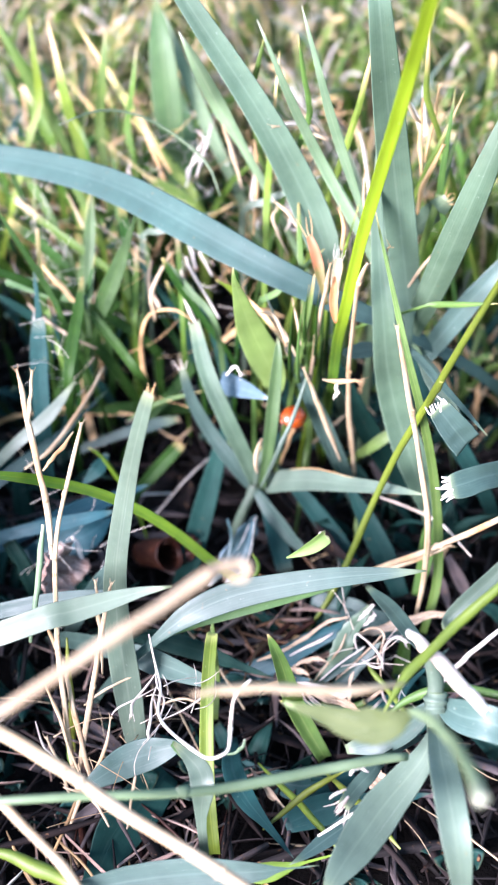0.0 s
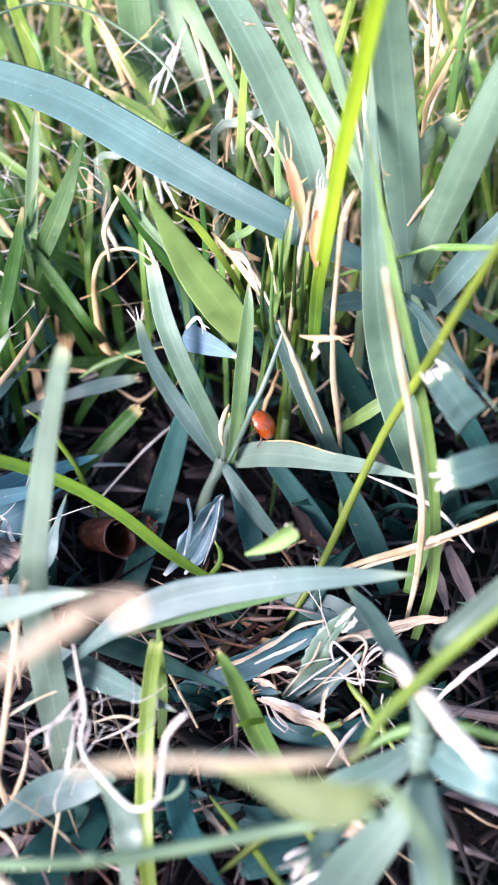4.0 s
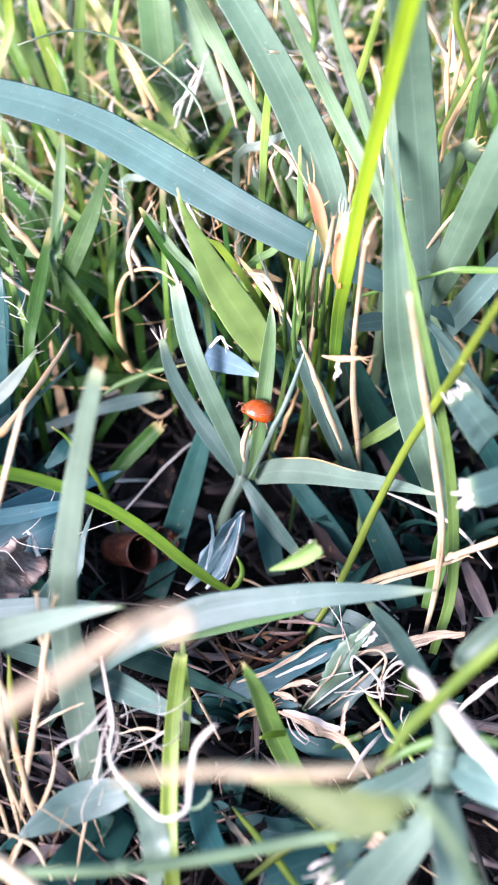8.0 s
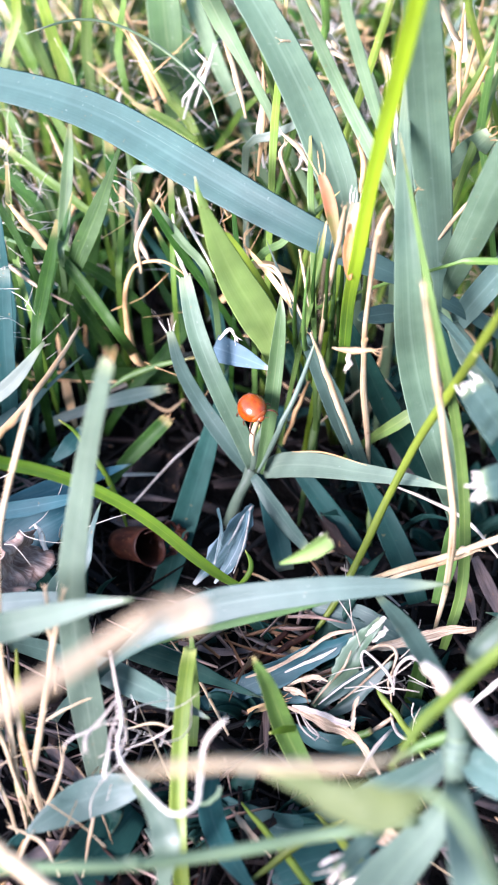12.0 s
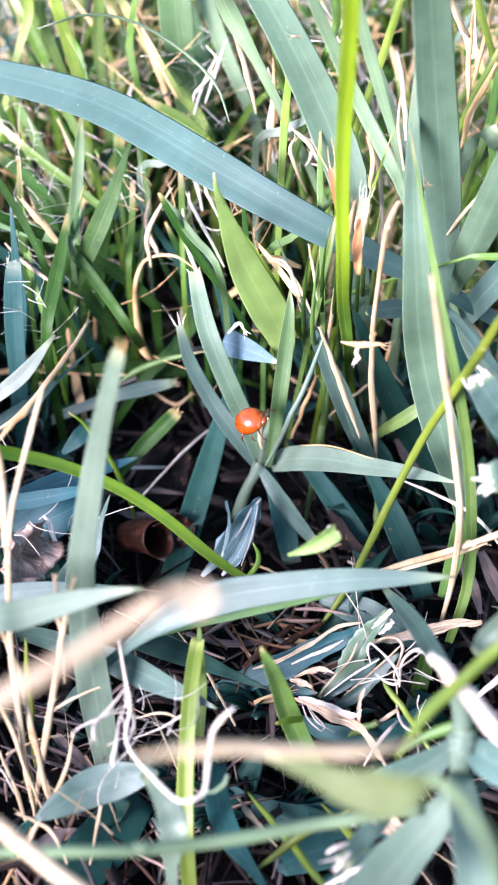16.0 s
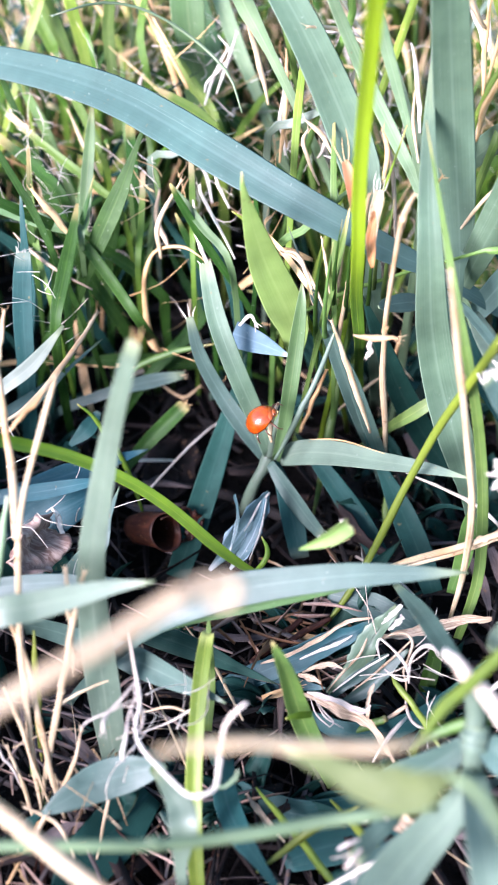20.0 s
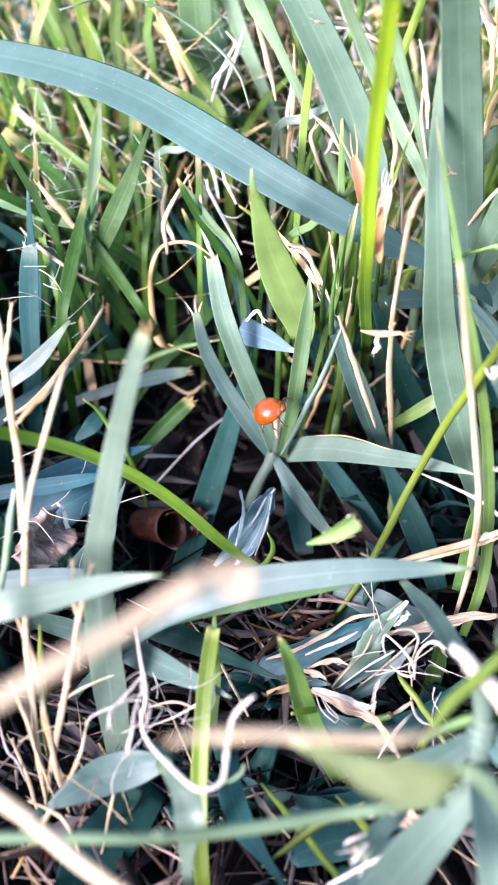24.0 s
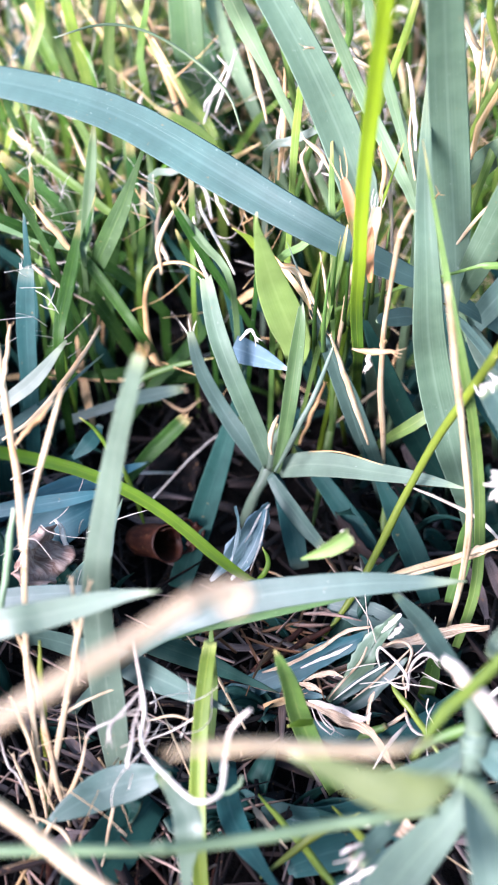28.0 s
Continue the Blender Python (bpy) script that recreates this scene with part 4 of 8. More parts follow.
BROAD_LEAF = leaf([(4.4, 152.2, 30, 2.33), (3.4, 152.5, 35, 4.58), (0.9, 151.9, 41, 5.84), (-2.3, 150.9, 48, 5.15), (-4.6, 149.4, 55, 3.36), (-6.2, 147.9, 61, 1.7), (-7.1, 146.7, 65, 0.76), (-7.5, 146.1, 68, 0.15)], BROAD, "broad lime-green leaf tapering to a soft tip", steps=24, fold=0.1)
leaf([(6, 106.5, 38, 0.28), (7.7, 106.7, 39, 1.2), (9.4, 107.1, 40, 2.11), (10.9, 107.7, 41, 2.52), (11.8, 108.3, 41.5, 2.1)], BROAD, "short folded lime leaf tip", fold=0.7, roll=25, cut=True, tip=(4, 0.8, 0.3, BLEACH))
leaf([(-5.6, 155.5, 30.8, 4.17), (-3.8, 153.5, 31.8, 4.22), (-0.2, 150.7, 32.7, 2.83), (3.8, 147.3, 33.7, 0.18)], SILVER, "small pale blue leaf scrap", fold=0.1)
stem([(-4.1, 145.9, 40.4, 0.32), (-3.3, 146.7, 41.2, 0.58), (-2.6, 147.1, 41.5, 0.63), (-1.9, 146.5, 40.9, 0.42), (-1.4, 145.9, 40.3, 0.21)], BLEACH, "curled white shred on a leaf scrap", name='dry_scrap', tip=(3, 1.6, 0.7, BLEACH))
leaf([(-1.1, 157.7, 49, 0.32), (2.1, 154.6, 47.2, 0.8), (4.6, 151.6, 45.7, 0.84), (6.3, 149.8, 43.9, 0.32)], PEACH, "withered tan strip behind a broad leaf", fold=0.5, roll=15, name='withered_grass', category='dead grass', tip=(3, 3, 0.5, STRAW))
stem([(6.1, 145.6, 48.1, 0.46), (4.9, 147.7, 50.2, 0.61), (3.5, 149.1, 51.6, 0.46), (1.5, 150, 51.2, 0.26)], STRAW, "curled dry tip beside a broad leaf", name='dry_fibre')
leaf([(21.6, 151.2, -1, 1.05), (20.7, 149.2, 4.3, 1.27), (19.5, 148, 9.5, 1.48), (18, 147.8, 14, 1.69), (14.1, 148.7, 24, 2.72), (10.2, 150.1, 34, 2.45), (7.4, 150.9, 41, 1.71), (5.1, 152.6, 46, 0.51), (3.5, 154.3, 49, 0.3), (2.2, 156.2, 51.2, 0.08)], GLAUC, "narrow dark blade with a dry edge")
stem([(16.9, 143.8, 22, 0.42), (14.1, 143.7, 30, 0.87), (11.8, 144.7, 36, 0.85), (9.2, 145.3, 43, 0.32)], STRAW, "dry strip along a narrow blade", tip=(2, 1.6, 0.5, STRAW, "split_end", ""))
leaf([(22.8, 149.6, -1, 1.27), (21.8, 147.3, 4.9, 1.53), (20.4, 146.1, 10.9, 1.78), (18.8, 146, 16, 2.03), (15.6, 146.9, 24, 2.16), (13.2, 148.1, 30, 1.59), (10.2, 149.1, 36, 0.69), (8.2, 150.3, 39.6, 0.41), (6.5, 151.7, 42.3, 0.09)], GLAUC, "narrow green blade in the tuft")
stem([(8.6, 147.2, 42, 0.18), (6.3, 148.7, 47, 0.51), (3.7, 150, 50, 0.5), (1.2, 150.4, 51, 0.21)], STRAW, "curled dry fibre in the tuft", name='dry_fibre')
stem([(8.7, 147.5, 46, 0.21), (7.8, 150.3, 50, 0.5), (7, 151.6, 53, 0.21)], STRAW, "curled dry fibre in the tuft", name='dry_fibre')
leaf([(5.4, 161.2, -1, 0.83), (5.7, 156.3, 9.1, 0.79), (6.3, 152.9, 19.3, 0.75), (7.1, 151.3, 28, 0.72), (8.6, 149.8, 42, 1.1), (9.8, 150.4, 51, 1.06), (10.6, 151.6, 58, 0.24)], GREEN, "thin dark green grass blade", fold=0.6)
stem([(12.1, 138.6, 46, 0.34), (14.7, 135.7, 48, 1.01), (16.9, 135, 49, 0.65), (17.9, 134.6, 49, 0.16)], STRAW, "frayed cream scrap caught on a straw", tip=(3,2,0.6,STRAW), name='dry_scrap')
stem([(14.5, 136.7, 47, 0.53), (14.3, 135.2, 46, 0.84), (13.9, 135.1, 45, 0.27)], BLEACH, "frayed white scrap caught on a straw", name='dry_scrap', tip=(2, 1.6, 0.5, BLEACH, "split_end", ""))
leaf([(23.8, 157.1, 38, 0.88), (21.2, 154.2, 40, 2.95), (17.5, 150.7, 42, 2.21), (16.1, 148.8, 43, 0.5)], GLAUC, "short blue leaf scrap with a white rim", fold=0.1)
# -- pale blade and its neighbours on the near side
leaf([(-17.2, 93.8, 3, 3.16), (-18.7, 98.4, 16, 4.56), (-19.7, 101.8, 28, 4.09), (-19.4, 103.2, 38, 3.5), (-17.9, 105.7, 48, 2.96), (-16.2, 107.3, 57, 2.39), (-14.1, 107.2, 66, 1.96), (-13, 107, 70, 1.56)], PALE, "tall pale blade cut off at the top", steps=28, cut=True, tip=(2,3,0.12,PEACH), fold=0.15)
leaf([(-81.9, 94.3, -1, 2.55), (-73.2, 89.5, 14.4, 2.88), (-56.7, 87.3, 29.8, 3.14), (-29.5, 90.6, 42, 3.46), (-24.4, 91.7, 43, 3.46), (-18.7, 93.1, 44, 2.57), (-14.3, 93.9, 45, 1.41), (-10.2, 94.1, 46, 0.19)], PALE, "pale blade lying towards a point", fold=0.2)
leaf([(-62.4, 116.7, -1, 1.76), (-57.9, 113.4, 7, 2.08), (-49.6, 110.7, 15.1, 2.37), (-35.5, 109.3, 22, 2.65), (-27.4, 109.4, 24, 2.47), (-20.3, 109.3, 25, 1.53), (-16.6, 109.9, 25, 0.23)], GLAUC, "bluish blade low behind")
leaf([(-26.4, 105.3, -1, 0.98), (-23.9, 103.1, 7, 1.17), (-19.8, 102.1, 15.1, 1.34), (-14.3, 102.7, 22, 1.51), (-8.9, 104, 27, 3.7), (-2.3, 105.4, 30, 4.55), (4.9, 105.9, 32, 3.93), (13.5, 106.1, 34, 3.17), (21.3, 106.2, 35, 1.86), (27.2, 106, 36, 0.21)], GLAUC, "folded blue-green blade with sunlit patches", steps=26, fold=0.1)
leaf([(-13.2, 105.5, 20, 1.39), (-6.4, 107.3, 22, 2.61), (2, 107.7, 25, 2.28), (10.9, 108.1, 28, 1.05), (14.6, 108.5, 29, 0.22)], SPRING, "green underside of a folded blade", roll=30)
near_straw = plant((-15.7, 55.3, 82), "near cream straw with a curled hollow end", name="dry_straw", category="straw")
stem_of(near_straw, "stalk", [(-35.2, 48.5, 70, 1.02), (-27.6, 50, 76, 1.13), (-21.2, 52.1, 80, 1.26), (-15.7, 55.3, 82, 1.34), (-11.3, 57.7, 84, 1.42), (-7.8, 59.7, 85, 1.43), (-4.6, 61.7, 86, 1.45), (-2.5, 62.7, 87, 1.37)], CREAM, "")
stem_of(near_straw, "curled_end", [(-3.1, 62.5, 86.6, 1.37), (-2, 63, 87, 1.3), (-0.3, 63.8, 87, 1.07), (0.4, 63, 87, 0.91), (-0.3, 62.6, 86, 0.84), (-1.6, 62.8, 86, 0.61)], CREAM, "hollow curled end")
stem([(17.7, 66.3, 64, 0.27), (12.7, 63.6, 67, 0.94), (7.2, 62.1, 69, 1.01), (2, 60.8, 71, 1.03), (-2.2, 59.6, 72, 0.97), (-4.8, 58.5, 73, 0.34)], STRAW, "pale tan straw lying level over the litter", squash=0.8, tip=(2, 1.6, 0.5, STRAW, "split_end", ""))
stem([(17.8, 75.9, 44, 0.24), (20.6, 79.6, 46, 1.28), (24, 82.5, 48, 1.4), (28.6, 85.8, 51, 1.41), (32.3, 88, 54, 1.28), (38.4, 91.8, 58, 1.16), (45.1, 96, 62, 0.24)], VERDANT, "green stalk rising out of the litter", name='grass_stalk', category='grass stalk')
stem([(20.2, 84.5, 30, 0.28), (23.3, 85.9, 32, 1.31), (27.6, 86.3, 34, 1.43), (31.6, 84.8, 36, 1.4), (34.7, 82.6, 38, 1.24), (40.4, 81.8, 37, 1.12), (47.4, 82.5, 34, 0.23)], GREEN, "curved green runner on the litter", name='grass_runner', category='grass runner')
leaf([(18.4, 64, 62.4, 0.56), (16.6, 63.2, 61.6, 2.89), (14.6, 63.3, 60.4, 4.14), (11.9, 64, 59.8, 3.42), (9.3, 65.1, 59.5, 2.31), (6.6, 66.1, 59.3, 1.17), (4.5, 67.1, 58.9, 0.2)], OLIVE, "near broad leaf out of focus", fold=0.15, steps=36, ragged=0.18)
stem([(17.9, 63.8, 62.7, 0.74), (19, 62.6, 63.8, 1), (20, 60.3, 65.6, 1.19), (20.6, 56.5, 68.9, 1.33), (20.8, 50.6, 74.4, 1.35), (20.5, 43.6, 80.1, 1.32)], MILKY, "near pale stem bending down", squash=0.5, name='grass_sprout', category='grass sprout')
corner_plant = plant((26.2, 83.7, 34), "jointed grass plant with wide drooping blades")
stem_of(corner_plant, "stem", [(26.8, 81.7, 28, 2.35), (26.4, 83.7, 34, 2.68), (25.8, 85.3, 38, 2.27), (24.9, 87.1, 42, 1.87)], PALE, "pale jointed stem")
stem_of(corner_plant, "joint", [(26.4, 82.3, 34, 2.79), (26.3, 83.5, 35, 3.3), (26.3, 84.5, 36, 2.79)], PALE, "swollen joint")
leaf_of(corner_plant, "blade", [(25.7, 80, 32.5, 1.39), (24.5, 77.7, 30.3, 3.28), (21.9, 75.3, 28, 4.79), (18.9, 72.2, 26.5, 5.76), (15.8, 68.2, 25.6, 5.67), (12.7, 63.8, 25.6, 3.72), (10.7, 60.4, 25.1, 0.71)], PALE, "", fold=0.15)
leaf_of(corner_plant, "blade", [(26.5, 81, 32, 2.55), (26.3, 74.7, 34, 3.76), (26.3, 67.7, 36, 4.03), (27.3, 62.5, 32, 3.42), (29.5, 60, 20, 1.21)], PALE, "")
leaf_of(corner_plant, "blade", [(27.1, 83.8, 34, 1.92), (29.3, 80.7, 36, 4.35), (32.9, 78.2, 38, 4.83), (38.3, 77.4, 35, 3.67), (45.5, 78.2, 26, 0.65)], GLAUC, "")
leaf_of(corner_plant, "blade", [(26.1, 84.8, 32, 1.95), (23, 84, 28, 3.97), (19.4, 84.1, 24, 4.06), (14.9, 83.8, 22, 1.37)], GLAUC, "")
leaf_of(corner_plant, "blade", [(25.5, 86.5, 40, 1.38), (24.3, 95.3, 34, 2.31), (22.4, 105.2, 28, 2.36), (19.9, 114.3, 22, 0.79)], GLAUC, "")
# -- front litter
leaf([(-4.3, 77.6, 2, 1.91), (-5.3, 83, 10, 2.18), (-5.7, 88.7, 14, 2.19), (-5.8, 94.5, 18, 2.07), (-5.6, 99.9, 21, 2.01), (-5.3, 104.3, 22, 1.82)], VERDANT, "short yellow-green blade cut square", cut=True, fold=0.5, thick=0.4, steps=24)
leaf([(-5, 100.1, 4, 1.13), (-4.9, 103.8, 10, 1.44), (-5.2, 105.5, 16, 1.1), (-5.4, 106.9, 19.6, 0.65), (-5.6, 108.3, 22.3, 0.08)], GREEN, "narrow green blade behind a cut one")
stem([(21.8, 75.6, 34, 1.1), (18, 74.5, 35, 1.45), (14.3, 73.2, 36, 1.43), (10.7, 72.4, 36, 1.42), (4.3, 70.3, 37, 1.46), (-4.3, 68.1, 38, 1.38), (-12.4, 66.1, 40, 1.29), (-23.5, 64.3, 42, 1.21), (-31.4, 64.1, 41, 1.1), (-40.8, 64.8, 36, 0.8)], MILKY, "long pale green stalk lying level", steps=24, name='grass_stalk', category='grass stalk')
leaf([(-5.2, 70.3, 2, 0.99), (-5.2, 71.3, 12, 1.21), (-5.8, 73.5, 20, 1.56), (-5.5, 74.8, 26, 3.17), (-6, 77, 27, 3.19), (-7.6, 79.1, 27, 1.94), (-9.9, 82.5, 25, 0.66)], PALE, "bent light blue grass blade", fold=0.2)
leaf([(-24.4, 82.3, 12, 0.57), (-21.5, 84, 13, 3.31), (-17.8, 86, 14, 5.06), (-13.8, 87.1, 15, 4.77), (-10.6, 87.4, 16, 2.45), (-9, 87.6, 16, 0.43)], GLAUC, "blue-green blade lying on the litter", fold=0.12)
leaf([(-12.5, 91.2, 2, 4.7), (-15.8, 86.2, 2, 7.35), (-19.5, 80.5, 2, 7.17), (-21.6, 75.2, 2, 4.37), (-23, 71.7, 2, 2.58), (-24.1, 68.7, 2, 0.07)], SHADE_DEEP, "blade below, coloured dark for shade")
leaf([(13.3, 94.4, 2, 2.37), (9.6, 97.4, 8, 2.97), (7.4, 98.5, 14, 3.06), (5.6, 97, 24, 2.32), (4.1, 95.6, 31, 1.39), (3.2, 95.3, 34, 0.2)], GREEN, "narrow spike of a young blade", fold=0.5)
leaf([(9.1, 97.8, 14, 0.91), (7.2, 96.3, 16, 1.05), (5.6, 95.1, 17, 0.3)], LIME, "small clasping leaf scrap")
leaf([(-28.7, 120.3, -1, 1.56), (-27.3, 118.7, 2.2, 1.9), (-24.2, 116.6, 5.3, 2.23), (-18.3, 114, 8, 2.53), (-13, 112.1, 9, 3.66), (-7, 110, 9, 3.3), (-1.9, 108.5, 8, 1.64), (1.6, 107.4, 7.4, 0.98), (4.6, 106.5, 7, 0.08)], SHADE_DEEP, "green blade lying level, coloured dark for shade")
leaf([(-35.8, 118.6, -1, 2.28), (-33.4, 115.7, 4.3, 2.74), (-28.6, 111.6, 9.5, 3.14), (-19.2, 106, 14, 3.49), (-14, 103.3, 15, 4.06), (-8.1, 99.4, 17, 2.58), (-4.5, 97.3, 18, 1.2), (-2.2, 96.2, 18, 0.22)], GLAUC, "blue-green blade ending in a thin point")
# -- white hooked straw with its split strands
stem([(-14.3, 96.8, 31.5, 0.25), (-13.3, 93.3, 29.4, 0.39), (-12.3, 90.1, 27.6, 0.43), (-12.4, 86.6, 27, 0.48), (-11.2, 83.4, 28, 0.51), (-8.7, 80.4, 29.1, 0.54), (-6.3, 77.2, 31.4, 0.53), (-4.8, 75.6, 32.6, 0.48), (-3.3, 75.3, 33.6, 0.48), (-2.2, 75.9, 34.1, 0.48), (-1.8, 77, 35.2, 0.52), (-1.7, 78.7, 36.9, 0.52), (-1.5, 80.5, 38.6, 0.52), (-0.6, 81.7, 39.8, 0.52), (0.9, 82.7, 40.7, 0.3)], BLEACH, "white straw split into strands and bent like a hook", steps=46)
stem([(-13.2, 92.8, 28.9, 0.14), (-12.8, 90.3, 27.9, 0.32), (-11.7, 88.8, 26.3, 0.32), (-12.2, 86.4, 25.3, 0.27), (-11.6, 85, 25.3, 0.13)], FIBRE, "white strand split off a hooked straw", name='dry_fibre', steps=18)
stem([(-12.8, 92.5, 28.6, 0.18), (-14.3, 90.2, 27.8, 0.36), (-15.9, 88.2, 27.3, 0.36), (-16.3, 86.6, 27.2, 0.45), (-16.2, 85.9, 26.5, 0.18)], FIBRE, "white strand split off a hooked straw", tip=(3, 1.6, 0.5, FIBRE), name='dry_fibre', steps=18)
stem([(-12.7, 91.4, 27.5, 0.18), (-13.5, 88.7, 26.2, 0.36), (-13.5, 85.7, 26.1, 0.45), (-13.8, 84.3, 24.8, 0.49), (-13.7, 83.7, 24.1, 0.22)], FIBRE, "white strand split off a hooked straw", name='dry_fibre', steps=18)
stem([(-13.2, 90.6, 26.7, 0.14), (-15.9, 89.4, 25.7, 0.28), (-18.5, 88.4, 24.8, 0.28), (-19.5, 87.6, 24.1, 0.14)], FIBRE, "thin white fibre beside a hooked straw", name='dry_fibre', steps=18)
stem([(-13.8, 91.1, 24.5, 0.14), (-13.1, 89.4, 24.1, 0.28), (-12.7, 87.8, 23.9, 0.18)], FIBRE, "thin white fibre beside a hooked straw", name='dry_fibre', steps=18)
stem([(-2.3, 79.8, 26.7, 0.33), (-1.2, 80, 26.9, 0.44), (-0.2, 80.6, 27.4, 0.56), (0.2, 81.4, 28.2, 0.39)], MILKY, "short green-tipped side shoot of a straw", name='dry_fibre', steps=18)
leaf([(-10.4, 84.4, 21.9, 0.83), (-9.3, 83.3, 22.2, 1.37), (-7.9, 81.8, 22, 1.23), (-7, 80.6, 20.8, 0.54)], SPRING, "short green sheath on the litter", fold=0.5, steps=14, thick=0.3)
stem([(-28, 102, 23.3, 0.38), (-27.9, 99.4, 17.9, 0.91), (-27.7, 97.2, 13, 0.99), (-27.8, 95.5, 7, 0.87), (-27.9, 94.7, 2.1, 0.27)], VERDANT, "green stem among bleached straws", name='grass_sprout', category='grass sprout')
stem([(-32.6, 92.6, 14.3, 0.2), (-31.5, 90.5, 10.8, 0.4), (-30.4, 90.1, 8.9, 0.4), (-29.3, 89.1, 5.1, 0.2)], FIBRE, "thin white fibre beside bleached straws", name='dry_fibre', steps=18)
stem([(-13.4, 94.4, 12.2, 0.15), (-9.5, 95.2, 14.2, 0.3), (-7.2, 95.8, 16.1, 0.35), (-5.9, 96.1, 17.7, 0.15)], FIBRE, "thin white fibre beside a hooked straw", name='dry_fibre', steps=18)
# -- torn blades and dead sheath at the foot of the corner plant
leaf([(-4.2, 109.8, -1.2, 2.85), (-0.4, 110.9, 1.1, 3.47), (4.1, 111.4, 4.2, 3.74), (8.7, 112.5, 6.4, 3.72), (12.7, 113.6, 8.7, 3.39), (15.5, 114.1, 10.5, 2.14), (17.8, 115.3, 11.5, 0.3)], BLUISH, "blue-green torn blade with bleached streaks", fold=0.2, steps=34, ragged=0.3)
leaf([(7.6, 110.7, 7.5, 0.2), (10.2, 111.2, 9.2, 0.46), (12.7, 111.5, 10.8, 0.46), (14.9, 112.5, 11.7, 0.15)], FIBRE, "bleached streak of a torn blade", fold=0.1, steps=34, name='torn_strip', category='grass strip', ragged=0.9)
leaf([(-4.6, 109.6, -2.8, 3.51), (0, 110.4, -0.8, 4.28), (5.6, 110.7, 0.6, 3.15), (9.1, 110.2, 1.3, 1.56), (11.7, 109.6, 1.9, 0.31)], BLUISH, "bluish blade lying flat on the litter", fold=0.15, ragged=0.3, steps=34)
leaf([(1.9, 109.9, 7, 0.26), (6.1, 110.6, 8.9, 0.59), (9.7, 112.2, 10.2, 0.66), (12.6, 113.3, 12.6, 0.59), (14.8, 114.1, 13.3, 0.53), (17.4, 114.5, 13.5, 0.33)], HUSK, "tan dead edge of a torn blade", fold=0.6, roll=25, name='withered_grass', category='dead grass', ragged=0.9, steps=34)
leaf([(11.7, 123.8, 6.2, 1.62), (15.4, 122.8, 6.4, 4.03), (20.7, 121, 5.7, 4.65), (25.9, 118.7, 4.5, 3.51), (29.4, 116.7, 3.8, 0.63)], GLAUC, "wide greyish blade lying under torn ones", fold=0.12, ragged=0.3, steps=34)
leaf([(11.9, 107.5, 4.1, 0.76), (13.7, 108.4, 6.3, 1.98), (15.6, 109.5, 8.7, 2.72), (16.9, 110.8, 11.3, 3.3), (18.2, 112, 13.9, 2.69), (19.4, 112.9, 16.1, 1.63), (20.8, 114, 17.1, 1.04)], SAGE, "torn grey-green blade with a bleached split end", cut=True, fold=0.3, roll=-12, steps=34, thick=0.3, ragged=0.9)
leaf([(18.6, 111.6, 16.2, 0.25), (19.9, 112.6, 17.1, 0.74), (21.3, 113.7, 18.1, 0.45)], FIBRE, "bleached split end of a torn blade", fold=0.4, cut=True, steps=34, name='torn_strip', category='grass strip', ragged=0.9)
leaf([(19.7, 111.7, 14.8, 0.3), (20.6, 111.8, 16.3, 0.79), (21.5, 112.6, 17, 0.6)], FIBRE, "bleached split end of a torn blade", fold=0.4, cut=True, steps=34, name='torn_strip', category='grass strip', ragged=0.9)
stem([(11.8, 107.1, 5.1, 0.17), (14.2, 109, 8.2, 0.38), (15.9, 109.5, 11.4, 0.38), (16.8, 110.6, 13.9, 0.26)], HUSK, "rolled cream edge of a torn blade", name='dry_fibre', steps=18)
leaf([(12.5, 106.6, 4.6, 0.61), (14.7, 107.6, 6.9, 1.51), (17.1, 108.5, 9, 1.8), (19, 109.2, 11, 1.2), (19.9, 109.3, 12.4, 0.29)], DUSK, "narrow strip split off a torn blade", fold=0.35, roll=10, steps=34, name='torn_strip', category='grass strip', group='strips of the torn blade', ragged=0.3)
stem([(12.5, 106, 6.8, 0.16), (15.5, 107.4, 9.4, 0.32), (17.8, 108.1, 11.4, 0.32), (19.9, 108.6, 13.2, 0.21)], FIBRE, "rolled cream edge of a torn blade", name='dry_fibre', steps=18)
leaf([(13.7, 106, 4, 0.61), (16.2, 106.5, 5.7, 1.81), (18.6, 107.7, 8.1, 2.1), (20.8, 108.9, 10.6, 1.64), (22.7, 109.9, 12.9, 0.37)], DUSK, "narrow strip split off a torn blade", fold=0.35, roll=-10, steps=34, name='torn_strip', category='grass strip', group='strips of the torn blade', ragged=0.3)
stem([(15.3, 106.3, 6.9, 0.16), (18, 107.5, 9.4, 0.32), (20.7, 109, 12.1, 0.37), (22.9, 110.2, 14.6, 0.21)], HUSK, "rolled cream edge of a torn blade", name='dry_fibre', steps=18)
stem([(18.8, 108.5, 11.8, 0.16), (18.2, 109.2, 13.8, 0.37), (18.5, 110.1, 14.7, 0.37), (19.9, 108.8, 14.8, 0.37), (21.6, 107.7, 13.6, 0.42), (22.5, 105.9, 13.2, 0.42), (22.3, 105.1, 12.4, 0.42), (20.9, 105.8, 11.7, 0.37), (19.4, 107.1, 11.7, 0.16)], FIBRE, "looping white fibre in the litter", name='dry_fibre', steps=40)
